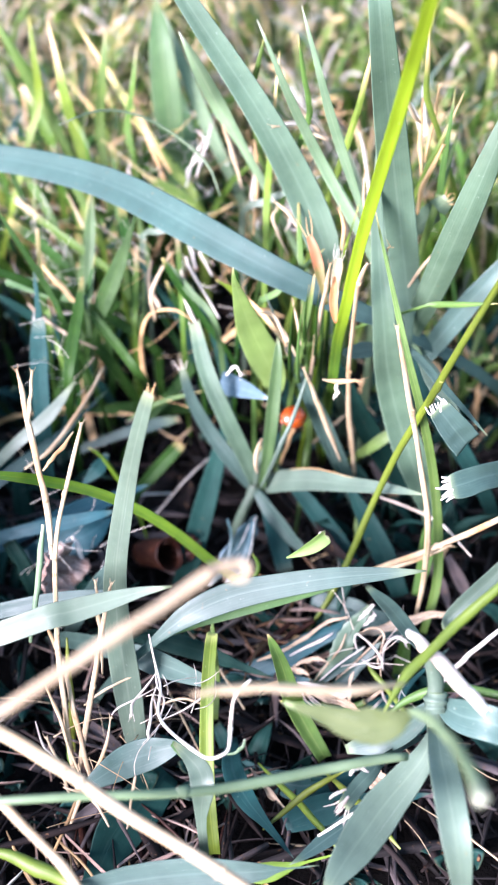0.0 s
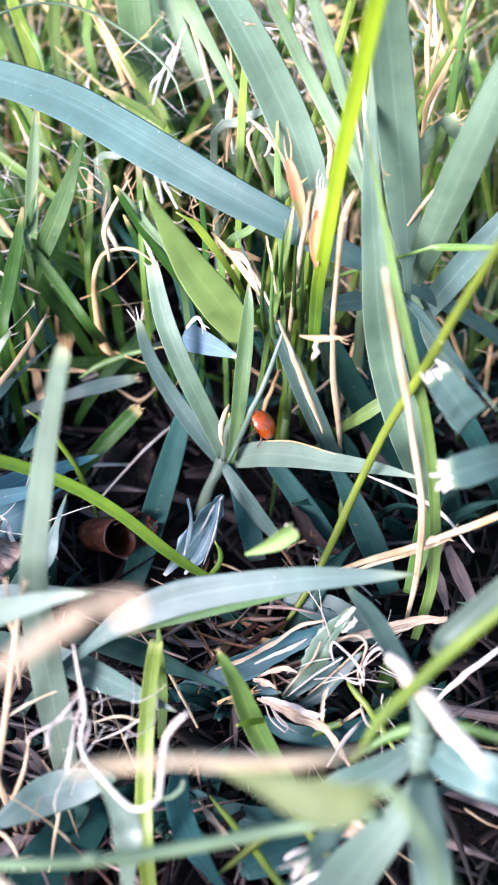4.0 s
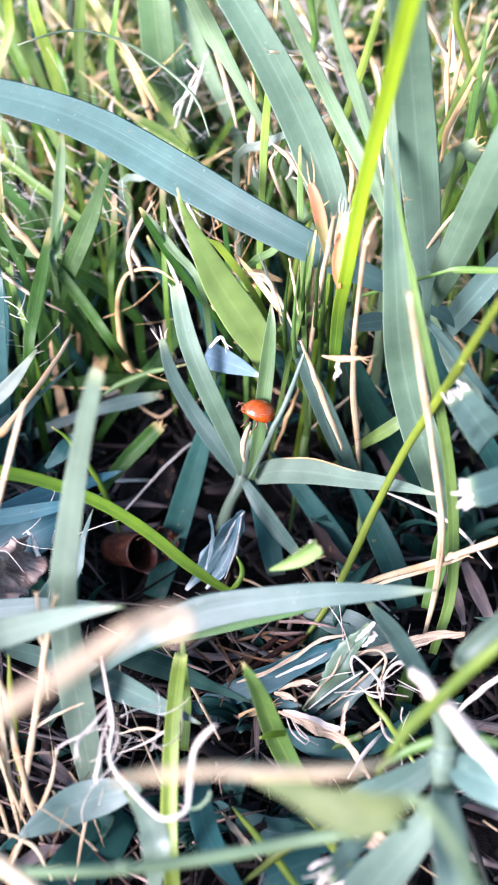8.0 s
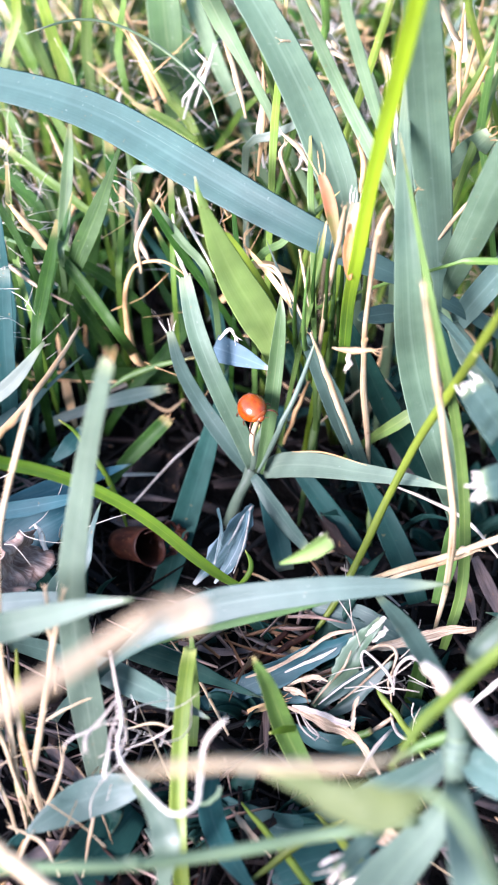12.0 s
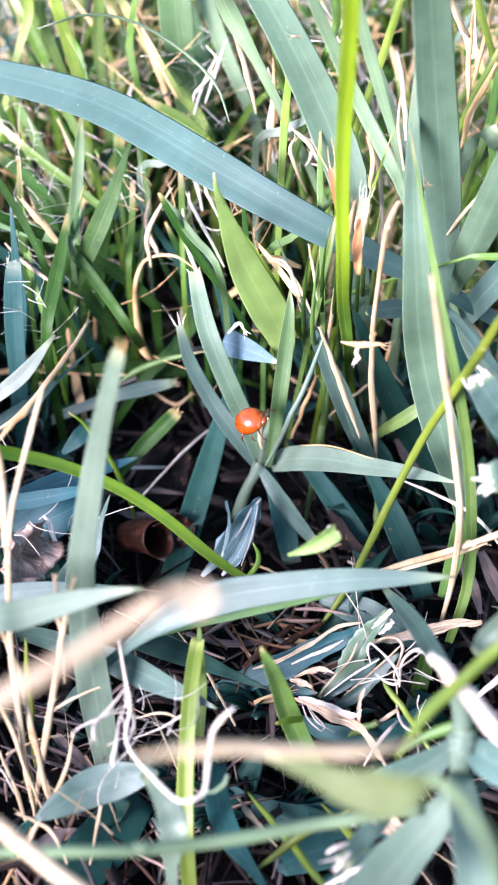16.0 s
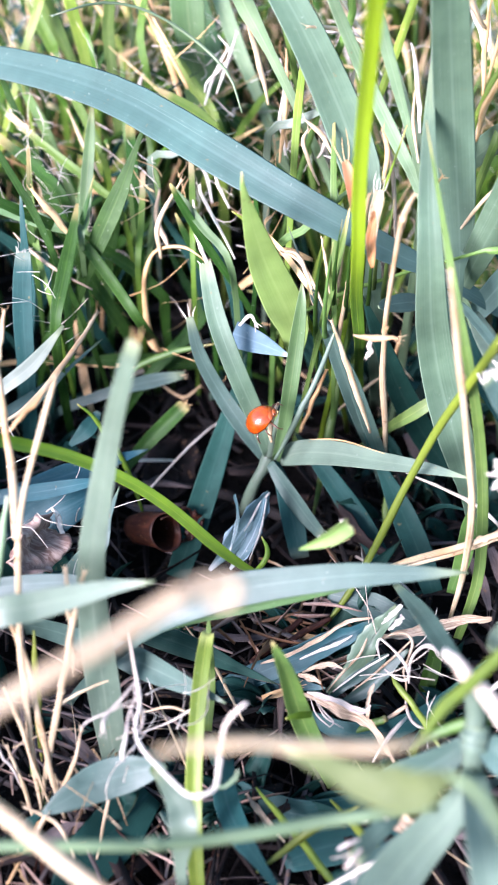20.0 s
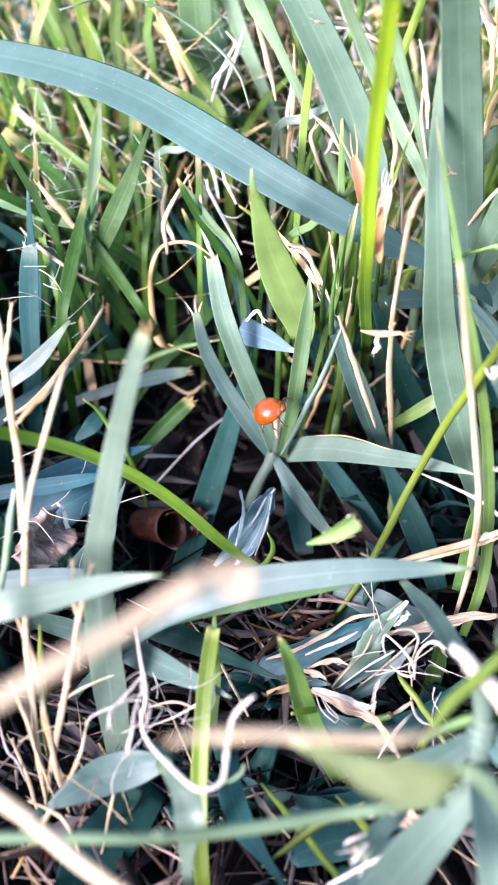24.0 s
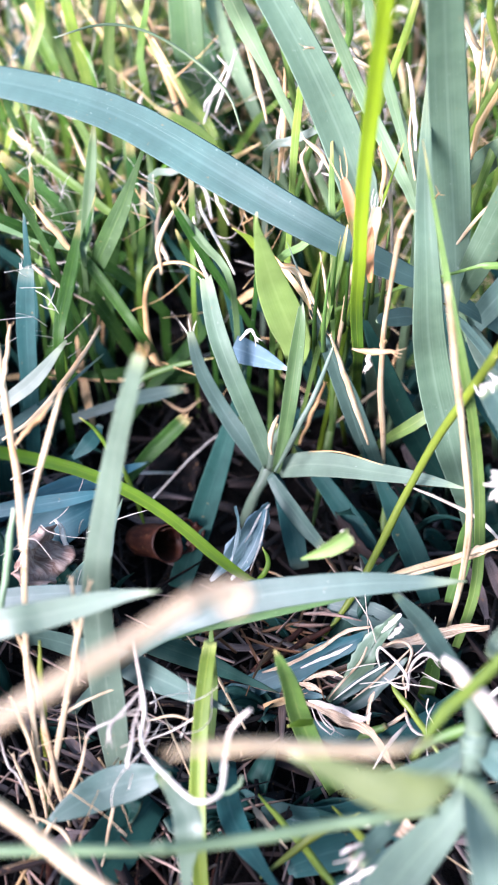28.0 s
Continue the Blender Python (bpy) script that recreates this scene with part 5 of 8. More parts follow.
stem([(19.1, 110.7, 13.9, 0.16), (20.4, 110.7, 15.3, 0.42), (22.2, 110.8, 15.3, 0.48), (23.1, 109.9, 14.3, 0.48), (22.7, 108.5, 13, 0.37), (22.1, 107.1, 11.6, 0.32), (22.5, 106, 10.5, 0.26), (23, 105.4, 7.1, 0.16)], HUSK, "looping cream fibre in the litter", name='dry_fibre', steps=36)
stem([(22.9, 105.9, 10.4, 0.21), (22.9, 107.6, 13.5, 0.42), (23.9, 108.3, 15.5, 0.52), (25.3, 108.7, 15.8, 0.73), (26.7, 108.1, 15.2, 0.52)], FIBRE, "hooked white fibre with a frayed end", tip=(4, 1.8, 0.7, FIBRE), name='dry_fibre', steps=26)
stem([(22.7, 106.2, 7.9, 0.16), (23.1, 103.6, 6.7, 0.48), (24.1, 101.9, 6.3, 0.48), (25.6, 101.5, 5.9, 0.26)], FIBRE, "looping white fibre in the litter", name='dry_fibre', steps=22)
stem([(19.6, 103.3, 3.8, 0.32), (21.2, 103.7, 5.5, 0.69), (23, 104.2, 7.3, 0.53)], HUSK, "tan dry joint of a stalk", steps=12)
stem([(15.7, 102.5, 1.8, 0.56), (18, 102.9, 3.5, 1.39), (20.3, 103.3, 5.1, 1.1)], GREEN, "short green stalk end in the litter", name='grass_sprout', category='grass sprout')
stem([(20.6, 107.8, 9.6, 0.27), (21.7, 105.9, 9.1, 0.89), (23.6, 103.8, 8.3, 0.95), (25.4, 100.9, 8.1, 0.94), (27.7, 97.2, 7.1, 0.33)], VERDANT, "thin yellow-green stem in the litter", name='grass_sprout', category='grass sprout')
leaf([(26.2, 110.2, -3.8, 0.63), (26.8, 111.7, -1, 2.22), (27.5, 113.6, 2.3, 2.52), (28, 115.5, 5.5, 1.88), (28.3, 116.8, 6.7, 0.47)], SHADE_GREEN, "green blade coloured dark for shade", fold=0.3, ragged=0.3, steps=34)
leaf([(19.5, 115.5, 7.4, 0.54), (23.4, 115.7, 8.7, 1.62), (28, 116.2, 10.4, 1.74), (32.4, 116.5, 11.9, 1.33), (35.3, 116.8, 12, 0.53)], HUSK, "tan strip of a dead blade lying level", fold=0.4, steps=34, name='withered_grass', category='dead grass', ragged=0.9)
leaf([(8.2, 106.1, 5.8, 0.39), (10.9, 105, 5.9, 1.3), (13.9, 103.8, 6, 1.82), (16.2, 102.2, 7.1, 1.66), (18.1, 100.6, 6.8, 1.4), (19.8, 98.5, 6.1, 1.14), (21.2, 96.4, 5.3, 0.5)], HUSK, "pale dead leaf sheath on the litter", fold=0.5, roll=20, steps=34, name='dry_shred', category='dry shred', ragged=0.9)
leaf([(8.8, 105.7, 6.7, 0.25), (12, 104.2, 7.8, 0.8), (15.1, 102.4, 8.7, 0.89), (16.8, 101.6, 9.3, 0.59), (17.6, 102.3, 9.9, 0.2)], FIBRE, "pale flap of a dead leaf sheath", fold=0.6, roll=-30, steps=34, name='dry_shred', category='dry shred', ragged=0.9)
leaf([(17.6, 101.4, 6.2, 0.32), (17.2, 102.2, 8.4, 0.77), (17.3, 103.6, 9.9, 0.64), (17.9, 105, 11.2, 0.26)], HUSK, "upright torn end of a dead sheath", fold=0.6, steps=34, name='dry_shred', category='dry shred', ragged=0.9)
stem([(9.3, 104.5, 6.9, 0.11), (10.3, 102.4, 6.2, 0.26), (12.2, 100.8, 5.9, 0.16)], FIBRE, "thin fibre hanging from a dead sheath", group='fibres of the dead sheath', name='dry_fibre', steps=18)
stem([(9.8, 104.7, 7, 0.11), (11.5, 102.3, 6, 0.26), (14.1, 100.8, 5.8, 0.16)], FIBRE, "thin fibre hanging from a dead sheath", group='fibres of the dead sheath', name='dry_fibre', steps=18)
stem([(10.4, 103.6, 7.4, 0.11), (11.2, 102.3, 7.5, 0.21), (12.6, 101.4, 6.5, 0.26), (12.2, 100.8, 5.9, 0.11)], FIBRE, "thin fibre hanging from a dead sheath", group='fibres of the dead sheath', name='dry_fibre', steps=18)
leaf([(8.1, 109.9, 5.3, 0.26), (9.9, 110, 6.7, 0.66), (12, 110.5, 7.1, 0.73), (14.1, 109.5, 7.4, 0.2)], HUSK, "pale shred of a dead blade", fold=0.5, steps=34, name='dry_shred', category='dry shred', ragged=0.9)
leaf([(7.5, 109.1, 5.9, 0.26), (9.2, 108.3, 6.4, 0.93), (10.8, 107.3, 6.8, 0.33)], HUSK, "pale shred of a dead blade", fold=0.5, steps=34, name='dry_shred', category='dry shred', ragged=0.9)
# -- scraps under the corner plant
stem([(10.7, 72.6, 17.5, 0.35), (14.1, 73.8, 19.9, 0.48), (17.2, 74.9, 22.3, 0.48), (19.2, 75.9, 23.1, 0.22)], FIBRE, "white straw under wide blades")
leaf([(18.2, 85.4, 14.3, 0.8), (20.4, 83.7, 13.9, 2.5), (22.5, 82, 13.6, 2.49), (24.1, 80.6, 13.4, 0.78)], HUSK, "tan dead scrap under wide blades", fold=0.3, name='withered_grass', category='dead grass', ragged=0.9, steps=34)
leaf([(1, 89.6, 6.7, 0.37), (2.4, 88.5, 5.5, 0.86), (4.2, 86.8, 3.8, 1.1), (6.6, 85.3, 2.1, 0.37)], HUSK, "pale dead scrap in the shade", fold=0.5, name='withered_grass', category='dead grass', ragged=0.9, steps=34)
stem([(17.3, 76.8, 27.7, 0.27), (16.1, 76.9, 28.6, 0.67), (15.1, 76.6, 28.9, 0.74), (14.6, 75.9, 28.3, 0.34)], FIBRE, "white curl of a torn blade", name='dry_fibre', steps=18)
stem([(14.2, 74.8, 26.6, 0.27), (12.9, 74.2, 26.7, 0.5), (11.8, 73.6, 26.2, 0.27)], FIBRE, "white curl of a torn blade", name='dry_fibre', steps=18)
stem([(14.5, 73.9, 26.3, 0.34), (13.5, 72.8, 26, 0.66), (12.8, 72, 25.3, 0.34)], FIBRE, "white curl of a torn blade", name='dry_fibre', steps=18)
stem([(0.4, 113, 2, 1.03), (4.5, 117.2, 3, 1.3), (7.8, 120.4, 4, 0.88)], TUBE, "brown dry twig in the litter", name='dry_twig', category='twig')
stem([(3.3, 114.6, 3, 0.86), (8.8, 118.3, 4, 1.13), (12.2, 120.1, 5, 0.7)], TUBE, "brown dry twig in the litter", name='dry_twig', category='twig')
stem([(1.7, 121.4, 2, 0.71), (5.3, 117.9, 2, 0.88), (7.2, 115.4, 2, 0.61)], TUBE, "brown dry twig in the litter", name='dry_twig', category='twig')
stem([(-0.5, 124.8, 9, 0.21), (1.1, 123.9, 12, 0.86), (1.9, 125.2, 14, 0.86), (0.9, 127.2, 15, 0.13)], LIME, "small curled green sprout", name='grass_sprout', category='grass sprout')
leaf([(-40.4, 152.2, -1, 2.35), (-39.3, 149.7, 7, 2.81), (-38.7, 149.3, 15.1, 2.5), (-38.6, 150.8, 22, 2.8), (-38.9, 154.4, 31, 3.2), (-38.8, 157.2, 38, 3.0), (-38.5, 158.9, 42, 2.4)], SHADE_TEAL, "wide bluish blade frayed at the top", cut=True, tip=(6,1.5,0.4,BLEACH))
stem([(22, 89.4, 43, 1), (23.6, 86.8, 44, 1.65), (25.7, 82.8, 45, 1.84), (28.1, 79.1, 45, 1.86), (30.8, 76.1, 44, 1.38)], BLEACH, "thick white straw in the litter", tip=(2, 1.6, 0.5, STRAW, "split_end", ""))
stem([(32.2, 102.5, 12, 0.4), (34.8, 103.7, 16, 0.95), (37.2, 103.9, 20, 0.82), (42.8, 106.5, 24, 0.7), (48.1, 108.1, 28, 0.28)], BLEACH, "white straw lying across the litter", tip=(2, 1.6, 0.5, BLEACH, "split_end", ""))
leaf([(100.6, 155, 41.1, 1.69), (86.4, 136.6, 59.9, 1.78), (64.8, 116.3, 65.1, 1.87), (42, 100.3, 54, 2.12), (35.2, 96.3, 48, 2.53), (30.3, 92.8, 45, 2.78), (28, 91.4, 43, 2.28), (27.1, 89.8, 43, 1.38)], PALE, "pale rolled end of a blade", cut=True, fold=0.6)
# -- straws at the side of the pale blade
stem([(-26.4, 87.2, 2, 0.39), (-27.3, 90.9, 12, 0.86), (-28, 94.6, 24, 0.89), (-28.1, 99.9, 36, 0.8), (-27.4, 105, 46, 0.68), (-25.3, 110.7, 53, 0.62), (-24.1, 115.2, 57, 0.34)], STRAW, "bleached straw bent over a joint", group='straws by the pale blade', tip=(2, 1.6, 0.5, STRAW, "split_end", ""))
stem([(-23.2, 86.6, 2, 0.39), (-25.1, 89.7, 10, 0.87), (-26.6, 93.8, 18, 0.91), (-28.5, 97.5, 26, 0.78), (-30.6, 99.9, 31, 0.36)], STRAW, "bleached straw bent over a joint", group='straws by the pale blade', tip=(2, 1.6, 0.5, STRAW, "split_end", ""))
stem([(-26.7, 87.6, 2, 0.43), (-25, 91.1, 12, 0.92), (-23.1, 94, 22, 0.89), (-21.7, 96, 30, 0.81), (-20.1, 98, 38, 0.63), (-19.3, 98.8, 41, 0.23)], STRAW, "bleached straw bent over a joint", group='straws by the pale blade', tip=(2, 1.6, 0.5, STRAW, "split_end", ""))
stem([(-21.9, 96.2, 22, 0.28), (-21.8, 97.6, 29, 0.66), (-21.6, 97.7, 36, 0.69), (-21.7, 99.2, 41, 0.31)], STRAW, "bleached straw bent over a joint", group='straws by the pale blade', tip=(2, 1.6, 0.5, STRAW, "split_end", ""))
stem([(-38.5, 132.5, 30, 0.39), (-34.8, 135.9, 31, 0.84), (-31.6, 142.1, 32, 0.93), (-29.3, 149.8, 32, 0.82), (-27.4, 157.7, 32, 0.39)], STRAW, "bleached straw bent over a joint", group='straws by the pale blade', tip=(2, 1.6, 0.5, STRAW, "split_end", ""))
stem([(-20.8, 88, 1, 0.3), (-22, 91.9, 3, 0.6), (-22.7, 93, 4, 0.27)], STRAW, "bleached straw bent over a joint", group='straws by the pale blade', tip=(2, 1.6, 0.5, STRAW, "split_end", ""))
stem([(-27.4, 86, 1, 0.33), (-28.9, 89.1, 6, 0.65), (-31.4, 92.6, 10, 0.32)], STRAW, "bleached straw bent over a joint", group='straws by the pale blade', tip=(2, 1.6, 0.5, STRAW, "split_end", ""))
stem([(-26.2, 87.7, 1, 0.37), (-27.2, 90, 6, 1.23), (-28.4, 92.8, 10, 0.32)], GREEN, "green foot of a straw", name='grass_sprout', category='grass sprout')
leaf([(1.4, 124.7, 9, 0.44), (-1.4, 124.3, 11, 1.21), (-6.3, 124.4, 16, 1.7), (-12.2, 125.4, 22, 1.75), (-18.4, 125.2, 28, 1.79), (-25.4, 122.7, 35, 1.71), (-31.6, 118.9, 41, 1.72), (-34.7, 115.7, 45, 1.59), (-38.9, 112.3, 49, 0.97), (-42.9, 109.1, 52, 0.13)], LIME, "yellow-green blade bowed low to the ground", steps=30, fold=0.5, thick=0.5)
stem([(-19.2, 140.4, 2, 0.29), (-21.3, 143.3, 8, 0.95), (-23.9, 144.6, 14, 0.84), (-27.2, 145.6, 20, 0.73), (-29.6, 145.4, 23, 0.14)], LIME, "thin green stem in the hollow", name='grass_sprout', category='grass sprout')
leaf([(-23.1, 146.4, 7, 1.35), (-19.9, 149.6, 10, 2.41), (-16.5, 152, 13, 2.59), (-13.2, 154.1, 16, 2.39)], SHADE_GREEN, "brown-tipped cut stub of a blade", cut=True, tip=(6,1.6,0.1,PEACH), fold=0.5)
leaf([(-12.6, 129.8, 0, 3.71), (-10.4, 137.4, 4, 4.32), (-8.3, 144.4, 9, 4.16), (-6.4, 150.3, 14, 3.42), (-5.1, 154.4, 18, 1.9), (-4.3, 157.7, 20.4, 1.14), (-3.6, 160.9, 22.2, 0.1)], SHADE_DEEP, "dark bluish blade with a purple scar")
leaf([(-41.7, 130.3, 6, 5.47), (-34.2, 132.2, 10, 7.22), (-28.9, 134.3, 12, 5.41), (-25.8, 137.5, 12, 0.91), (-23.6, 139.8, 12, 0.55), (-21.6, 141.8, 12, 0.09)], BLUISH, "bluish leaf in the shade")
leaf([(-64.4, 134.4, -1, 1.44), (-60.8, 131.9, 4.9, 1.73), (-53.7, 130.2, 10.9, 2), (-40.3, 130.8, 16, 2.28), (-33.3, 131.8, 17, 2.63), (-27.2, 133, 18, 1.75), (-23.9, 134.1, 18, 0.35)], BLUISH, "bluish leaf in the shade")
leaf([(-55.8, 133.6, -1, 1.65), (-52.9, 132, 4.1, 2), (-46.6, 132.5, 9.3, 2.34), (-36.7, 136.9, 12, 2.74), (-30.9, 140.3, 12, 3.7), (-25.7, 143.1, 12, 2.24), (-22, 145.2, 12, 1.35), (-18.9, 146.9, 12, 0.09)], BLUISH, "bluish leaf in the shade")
leaf([(-30.9, 142.9, 16, 0.74), (-28.2, 144.9, 18, 2.76), (-26.8, 148, 19, 0.93)], SHADE_TEAL, "small bluish leaf scrap")
stem([(-28.6, 124.6, 12, 0.37), (-29.5, 126.3, 14, 0.8), (-30.2, 127.9, 16, 0.8), (-31.3, 128.7, 17, 0.33)], BLEACH, "curled white fibre on a leaf", name='dry_fibre')
leaf([(-32.4, 120.5, -1, 2.09), (-30.5, 118.4, 5.6, 2.5), (-27.8, 117.4, 12.3, 2.89), (-24.7, 117.5, 18, 3.28), (-21.9, 118.1, 22, 2.75), (-20.8, 120.4, 25, 0.97), (-20.1, 122.2, 26.8, 0.58), (-19.5, 124, 28.1, 0.08)], GLAUC, "grey-blue blade end with a bright rim")
# -- bits round the hollow
stem([(-18.3, 164.7, 18, 0.59), (-19.8, 164.1, 20, 1.51), (-21, 165.7, 25, 1.04), (-21.3, 166.6, 31, 0.88), (-20.1, 167.3, 36, 0.72), (-17.6, 167.6, 38, 0.57), (-13.9, 166.2, 39, 0.42), (-10.6, 164.4, 38, 0.15)], PEACH, "hooked tan straw over the hollow", steps=26, tip=(2, 1.6, 0.5, PEACH, "split_end", ""))
stem([(-24.2, 160.7, 16, 0.29), (-20.6, 161.9, 18, 1.17), (-15.7, 162.6, 20, 1.07), (-9.2, 161.7, 23, 0.23)], GREEN, "thin green stem bending over", name='grass_sprout', category='grass sprout')
leaf([(-41.5, 163.6, -1, 1.22), (-39.1, 161.4, 3.5, 1.48), (-34.2, 160.2, 8.1, 1.73), (-25.4, 161.1, 12, 1.99), (-20.5, 162.3, 13, 2.59), (-14.5, 163.5, 14, 1.4)], GLAUC, "short bluish blade with a dry rim", cut=True, tip=(3,2,0.4,STRAW))
leaf([(-31.4, 162.9, 4, 0.83), (-32.8, 166.1, 8, 1.65), (-34.1, 170, 12, 1.24), (-35.1, 173.2, 14.4, 0.74), (-36, 176.3, 16.2, 0.1)], PEACH, "tan dead blade on the litter")
leaf([(-55.8, 176.5, -1, 0.88), (-53.6, 174, 2.8, 0.86), (-49.6, 171.5, 6.7, 0.91), (-43.3, 169.3, 10, 1.04), (-36.6, 167.8, 12, 1.84), (-30.1, 166.2, 13, 1.21), (-25.6, 165.2, 13.6, 0.72), (-21.9, 164.5, 14.1, 0.1)], PEACH, "tan dead blade on the litter")
leaf([(2.2, 177.5, -1, 0.88), (0.9, 175, 2.8, 0.86), (-2.6, 172.5, 6.7, 0.84), (-9.1, 170.3, 10, 0.83), (-17.2, 168.8, 12, 2.66), (-25.9, 166.3, 14, 2.62), (-32.9, 165.6, 14, 1.01), (-37.8, 165, 14, 0.6), (-41.9, 164.6, 14, 0.1)], SHADE_GREEN, "level green blade in the hollow")
leaf([(-59.9, 147.1, -1, 1.39), (-55.9, 144.1, 7.8, 1.65), (-49.9, 143.4, 16.5, 1.9), (-42.3, 145.8, 24, 2.16), (-36.8, 148.4, 28, 2.51), (-32, 152.5, 33, 0.45)], PALE, "bluish pale blade among straws")
leaf([(-61.9, 141.4, -1, 1.47), (-58.4, 139.5, 5.6, 1.77), (-52.5, 140.3, 12.3, 2.07), (-43.1, 145.3, 18, 2.4), (-37.2, 149.6, 20, 2.42), (-33, 153.9, 22, 0.75), (-30.2, 157.1, 23.2, 0.45), (-27.7, 160.1, 24.1, 0.1)], GLAUC, "bluish blade among dry straws")
leaf([(33.5, 121.3, 48, 5.05), (31.1, 121.7, 51, 4.7), (28.6, 122.8, 54, 3.53)], GLAUC, "torn white-rimmed leaf scrap", cut=True, tip=(8,2.3,0.15,BLEACH))
leaf([(83.9, 162.8, -1, 3.36), (74.9, 149.3, 17.1, 3.73), (58.8, 132.2, 35.2, 3.86), (37.7, 115.1, 48, 3.91), (31.7, 110.9, 50, 4.07), (29.3, 110, 50, 3.64)], GLAUC, "frayed white end of a blade", cut=True, tip=(7,2.8,0.12,BLEACH))
stem([(15.5, 125.2, 8, 0.37), (21.9, 124.4, 14, 0.92), (29.1, 121.7, 22, 1), (35.8, 118.9, 30, 1.02), (39.6, 116.8, 36, 0.92), (46.3, 116.4, 42, 0.84), (51.6, 115.1, 48, 0.32)], STRAW, "twin straw lying up the slope", tip=(2, 1.6, 0.5, STRAW, "split_end", ""))
stem([(17.3, 125.6, 7, 0.3), (23.8, 125.7, 12, 0.67), (30.5, 123.4, 19, 0.7), (34.3, 121.1, 25, 0.27)], STRAW, "twin straw lying up the slope", tip=(2, 1.6, 0.5, STRAW, "split_end", ""))
stem([(23.2, 141.2, 16, 0.19), (27.7, 136.9, 18, 0.54), (31.9, 132.3, 20, 0.6), (34.4, 128.8, 21, 0.58), (38, 121.2, 22, 0.28)], BLEACH, "thin white straw in the gap", name='dry_fibre')
stem([(11.4, 155.5, 14, 0.25), (16.1, 159.5, 16, 0.6), (20.9, 163.1, 18, 0.25)], STRAW, "thin straw in the gap", name='dry_fibre')
stem([(6.2, 153, 12, 0.41), (8.1, 153.2, 20, 0.72), (9.7, 153.6, 26, 0.35)], PEACH, "rusty thin stem in the tuft", name='grass_sprout', category='grass sprout', tip=(2, 1.6, 0.5, PEACH, "split_end", ""))
stem([(9.3, 142.8, 2, 0.4), (10.3, 147.2, 10, 1.43), (11.2, 151.4, 18, 1.31), (12.1, 155.1, 26, 0.33)], GREEN, "thin green stem below the tuft", name='grass_sprout', category='grass sprout')
stem([(21.2, 137.3, 2, 0.4), (21, 140.8, 8, 1.49), (20.8, 143.8, 13, 0.39)], GREEN, "thin green stem below the tuft", name='grass_sprout', category='grass sprout')
leaf([(32.8, 152.8, 4, 2.97), (27, 154.3, 12, 4.45), (21.7, 154.6, 22, 4.1), (18, 152.9, 32, 2.67), (15.6, 152.3, 38, 1.56), (13.8, 152.3, 42.5, 0.09)], SHADE_DEEP, "blade behind the straws, coloured dark for shade")
leaf([(21.4, 131.3, 2, 2.75), (18, 136.4, 6, 3.67), (13.2, 142.6, 9, 3.4), (8.6, 147.4, 12, 2.2), (5.2, 151, 14, 0.2)], SHADE_DEEP, "blade in the gap, coloured dark for shade")
leaf([(28.7, 128.5, 2, 3.09), (26.2, 133.2, 6, 4.2), (22.8, 139.2, 10, 3.87), (19.8, 142.9, 14, 1.84), (17.7, 145.8, 16.4, 1.11), (15.9, 148.6, 18.2, 0.09)], SHADE_DEEP, "blade in the gap, coloured dark for shade")
leaf([(49.9, 148.8, -1, 2.3), (47, 146, 7.8, 2.73), (42.9, 145.8, 16.5, 3.16), (37.9, 148.3, 24, 3.6), (32.9, 152, 30, 4.11), (28.8, 155.7, 36, 2.66), (26.1, 158.9, 39.6, 1.59), (23.8, 162.2, 42.3, 0.09)], SHADE_DEEP, "blade in the gap, coloured dark for shade")
leaf([(15, 157.9, -1, 0.95), (15.8, 154.4, 5.6, 1.14), (17.8, 151.4, 12.3, 1.32), (20.5, 149.3, 18, 1.49), (24.4, 147.4, 24, 2.16), (28.4, 148, 28, 1.42), (31.2, 148.8, 30.4, 0.85), (33.7, 149.7, 32.2, 0.09)], GREEN, "thin blade across the gap")
leaf([(15.3, 219.4, -1, 1), (15.8, 201.9, 15.6, 0.9), (19.5, 177.8, 32.1, 0.84), (26.6, 151.2, 44, 0.84), (29.1, 143.7, 46, 1.45), (31.2, 135.4, 48, 1.39), (33.3, 127.7, 50, 0.88), (34.7, 122.7, 51.2, 0.51), (35.8, 118.8, 52.1, 0.07)], GLAUC, "blue blade arching over the node", fold=0.3)
leaf([(29.7, 147.4, 44, 1.66), (30.6, 141.2, 45, 3.05), (31.5, 135.4, 46, 3.11), (33.3, 129.8, 46, 1.52)], PALE, "pale swollen joint of a blade")
leaf([(-0.6, 188.9, -1, 0.91), (3, 174.9, 17.5, 0.82), (12.7, 161.4, 36.1, 0.73), (27.9, 150.3, 52, 0.49), (30.7, 148.9, 54, 1.04), (34.6, 145, 57, 0.93), (37.2, 142.8, 58.8, 0.55), (39.4, 141.1, 60.2, 0.07)], GREEN, "thin level green grass blade")
leaf([(30.7, 125.6, 6, 1.24), (31.8, 127.7, 12, 2.61), (31.9, 129.5, 18, 2.23), (31.6, 129.4, 22, 0.34)], GREEN, "narrow upright blade near the straw")
# -- thin blades and straws further back
leaf([(-35.5, 174.9, -1, 1.14), (-34.3, 172.2, 9.1, 1.36), (-33.8, 173.9, 19.3, 1.57), (-34.1, 180, 28, 1.81), (-34.4, 184.7, 32, 2.43), (-33.5, 188.7, 40, 1.79), (-32.6, 192.2, 48, 0.29)], GREEN, "thin green grass blade in the thick lawn", group='blades of the lawn', steps=14)
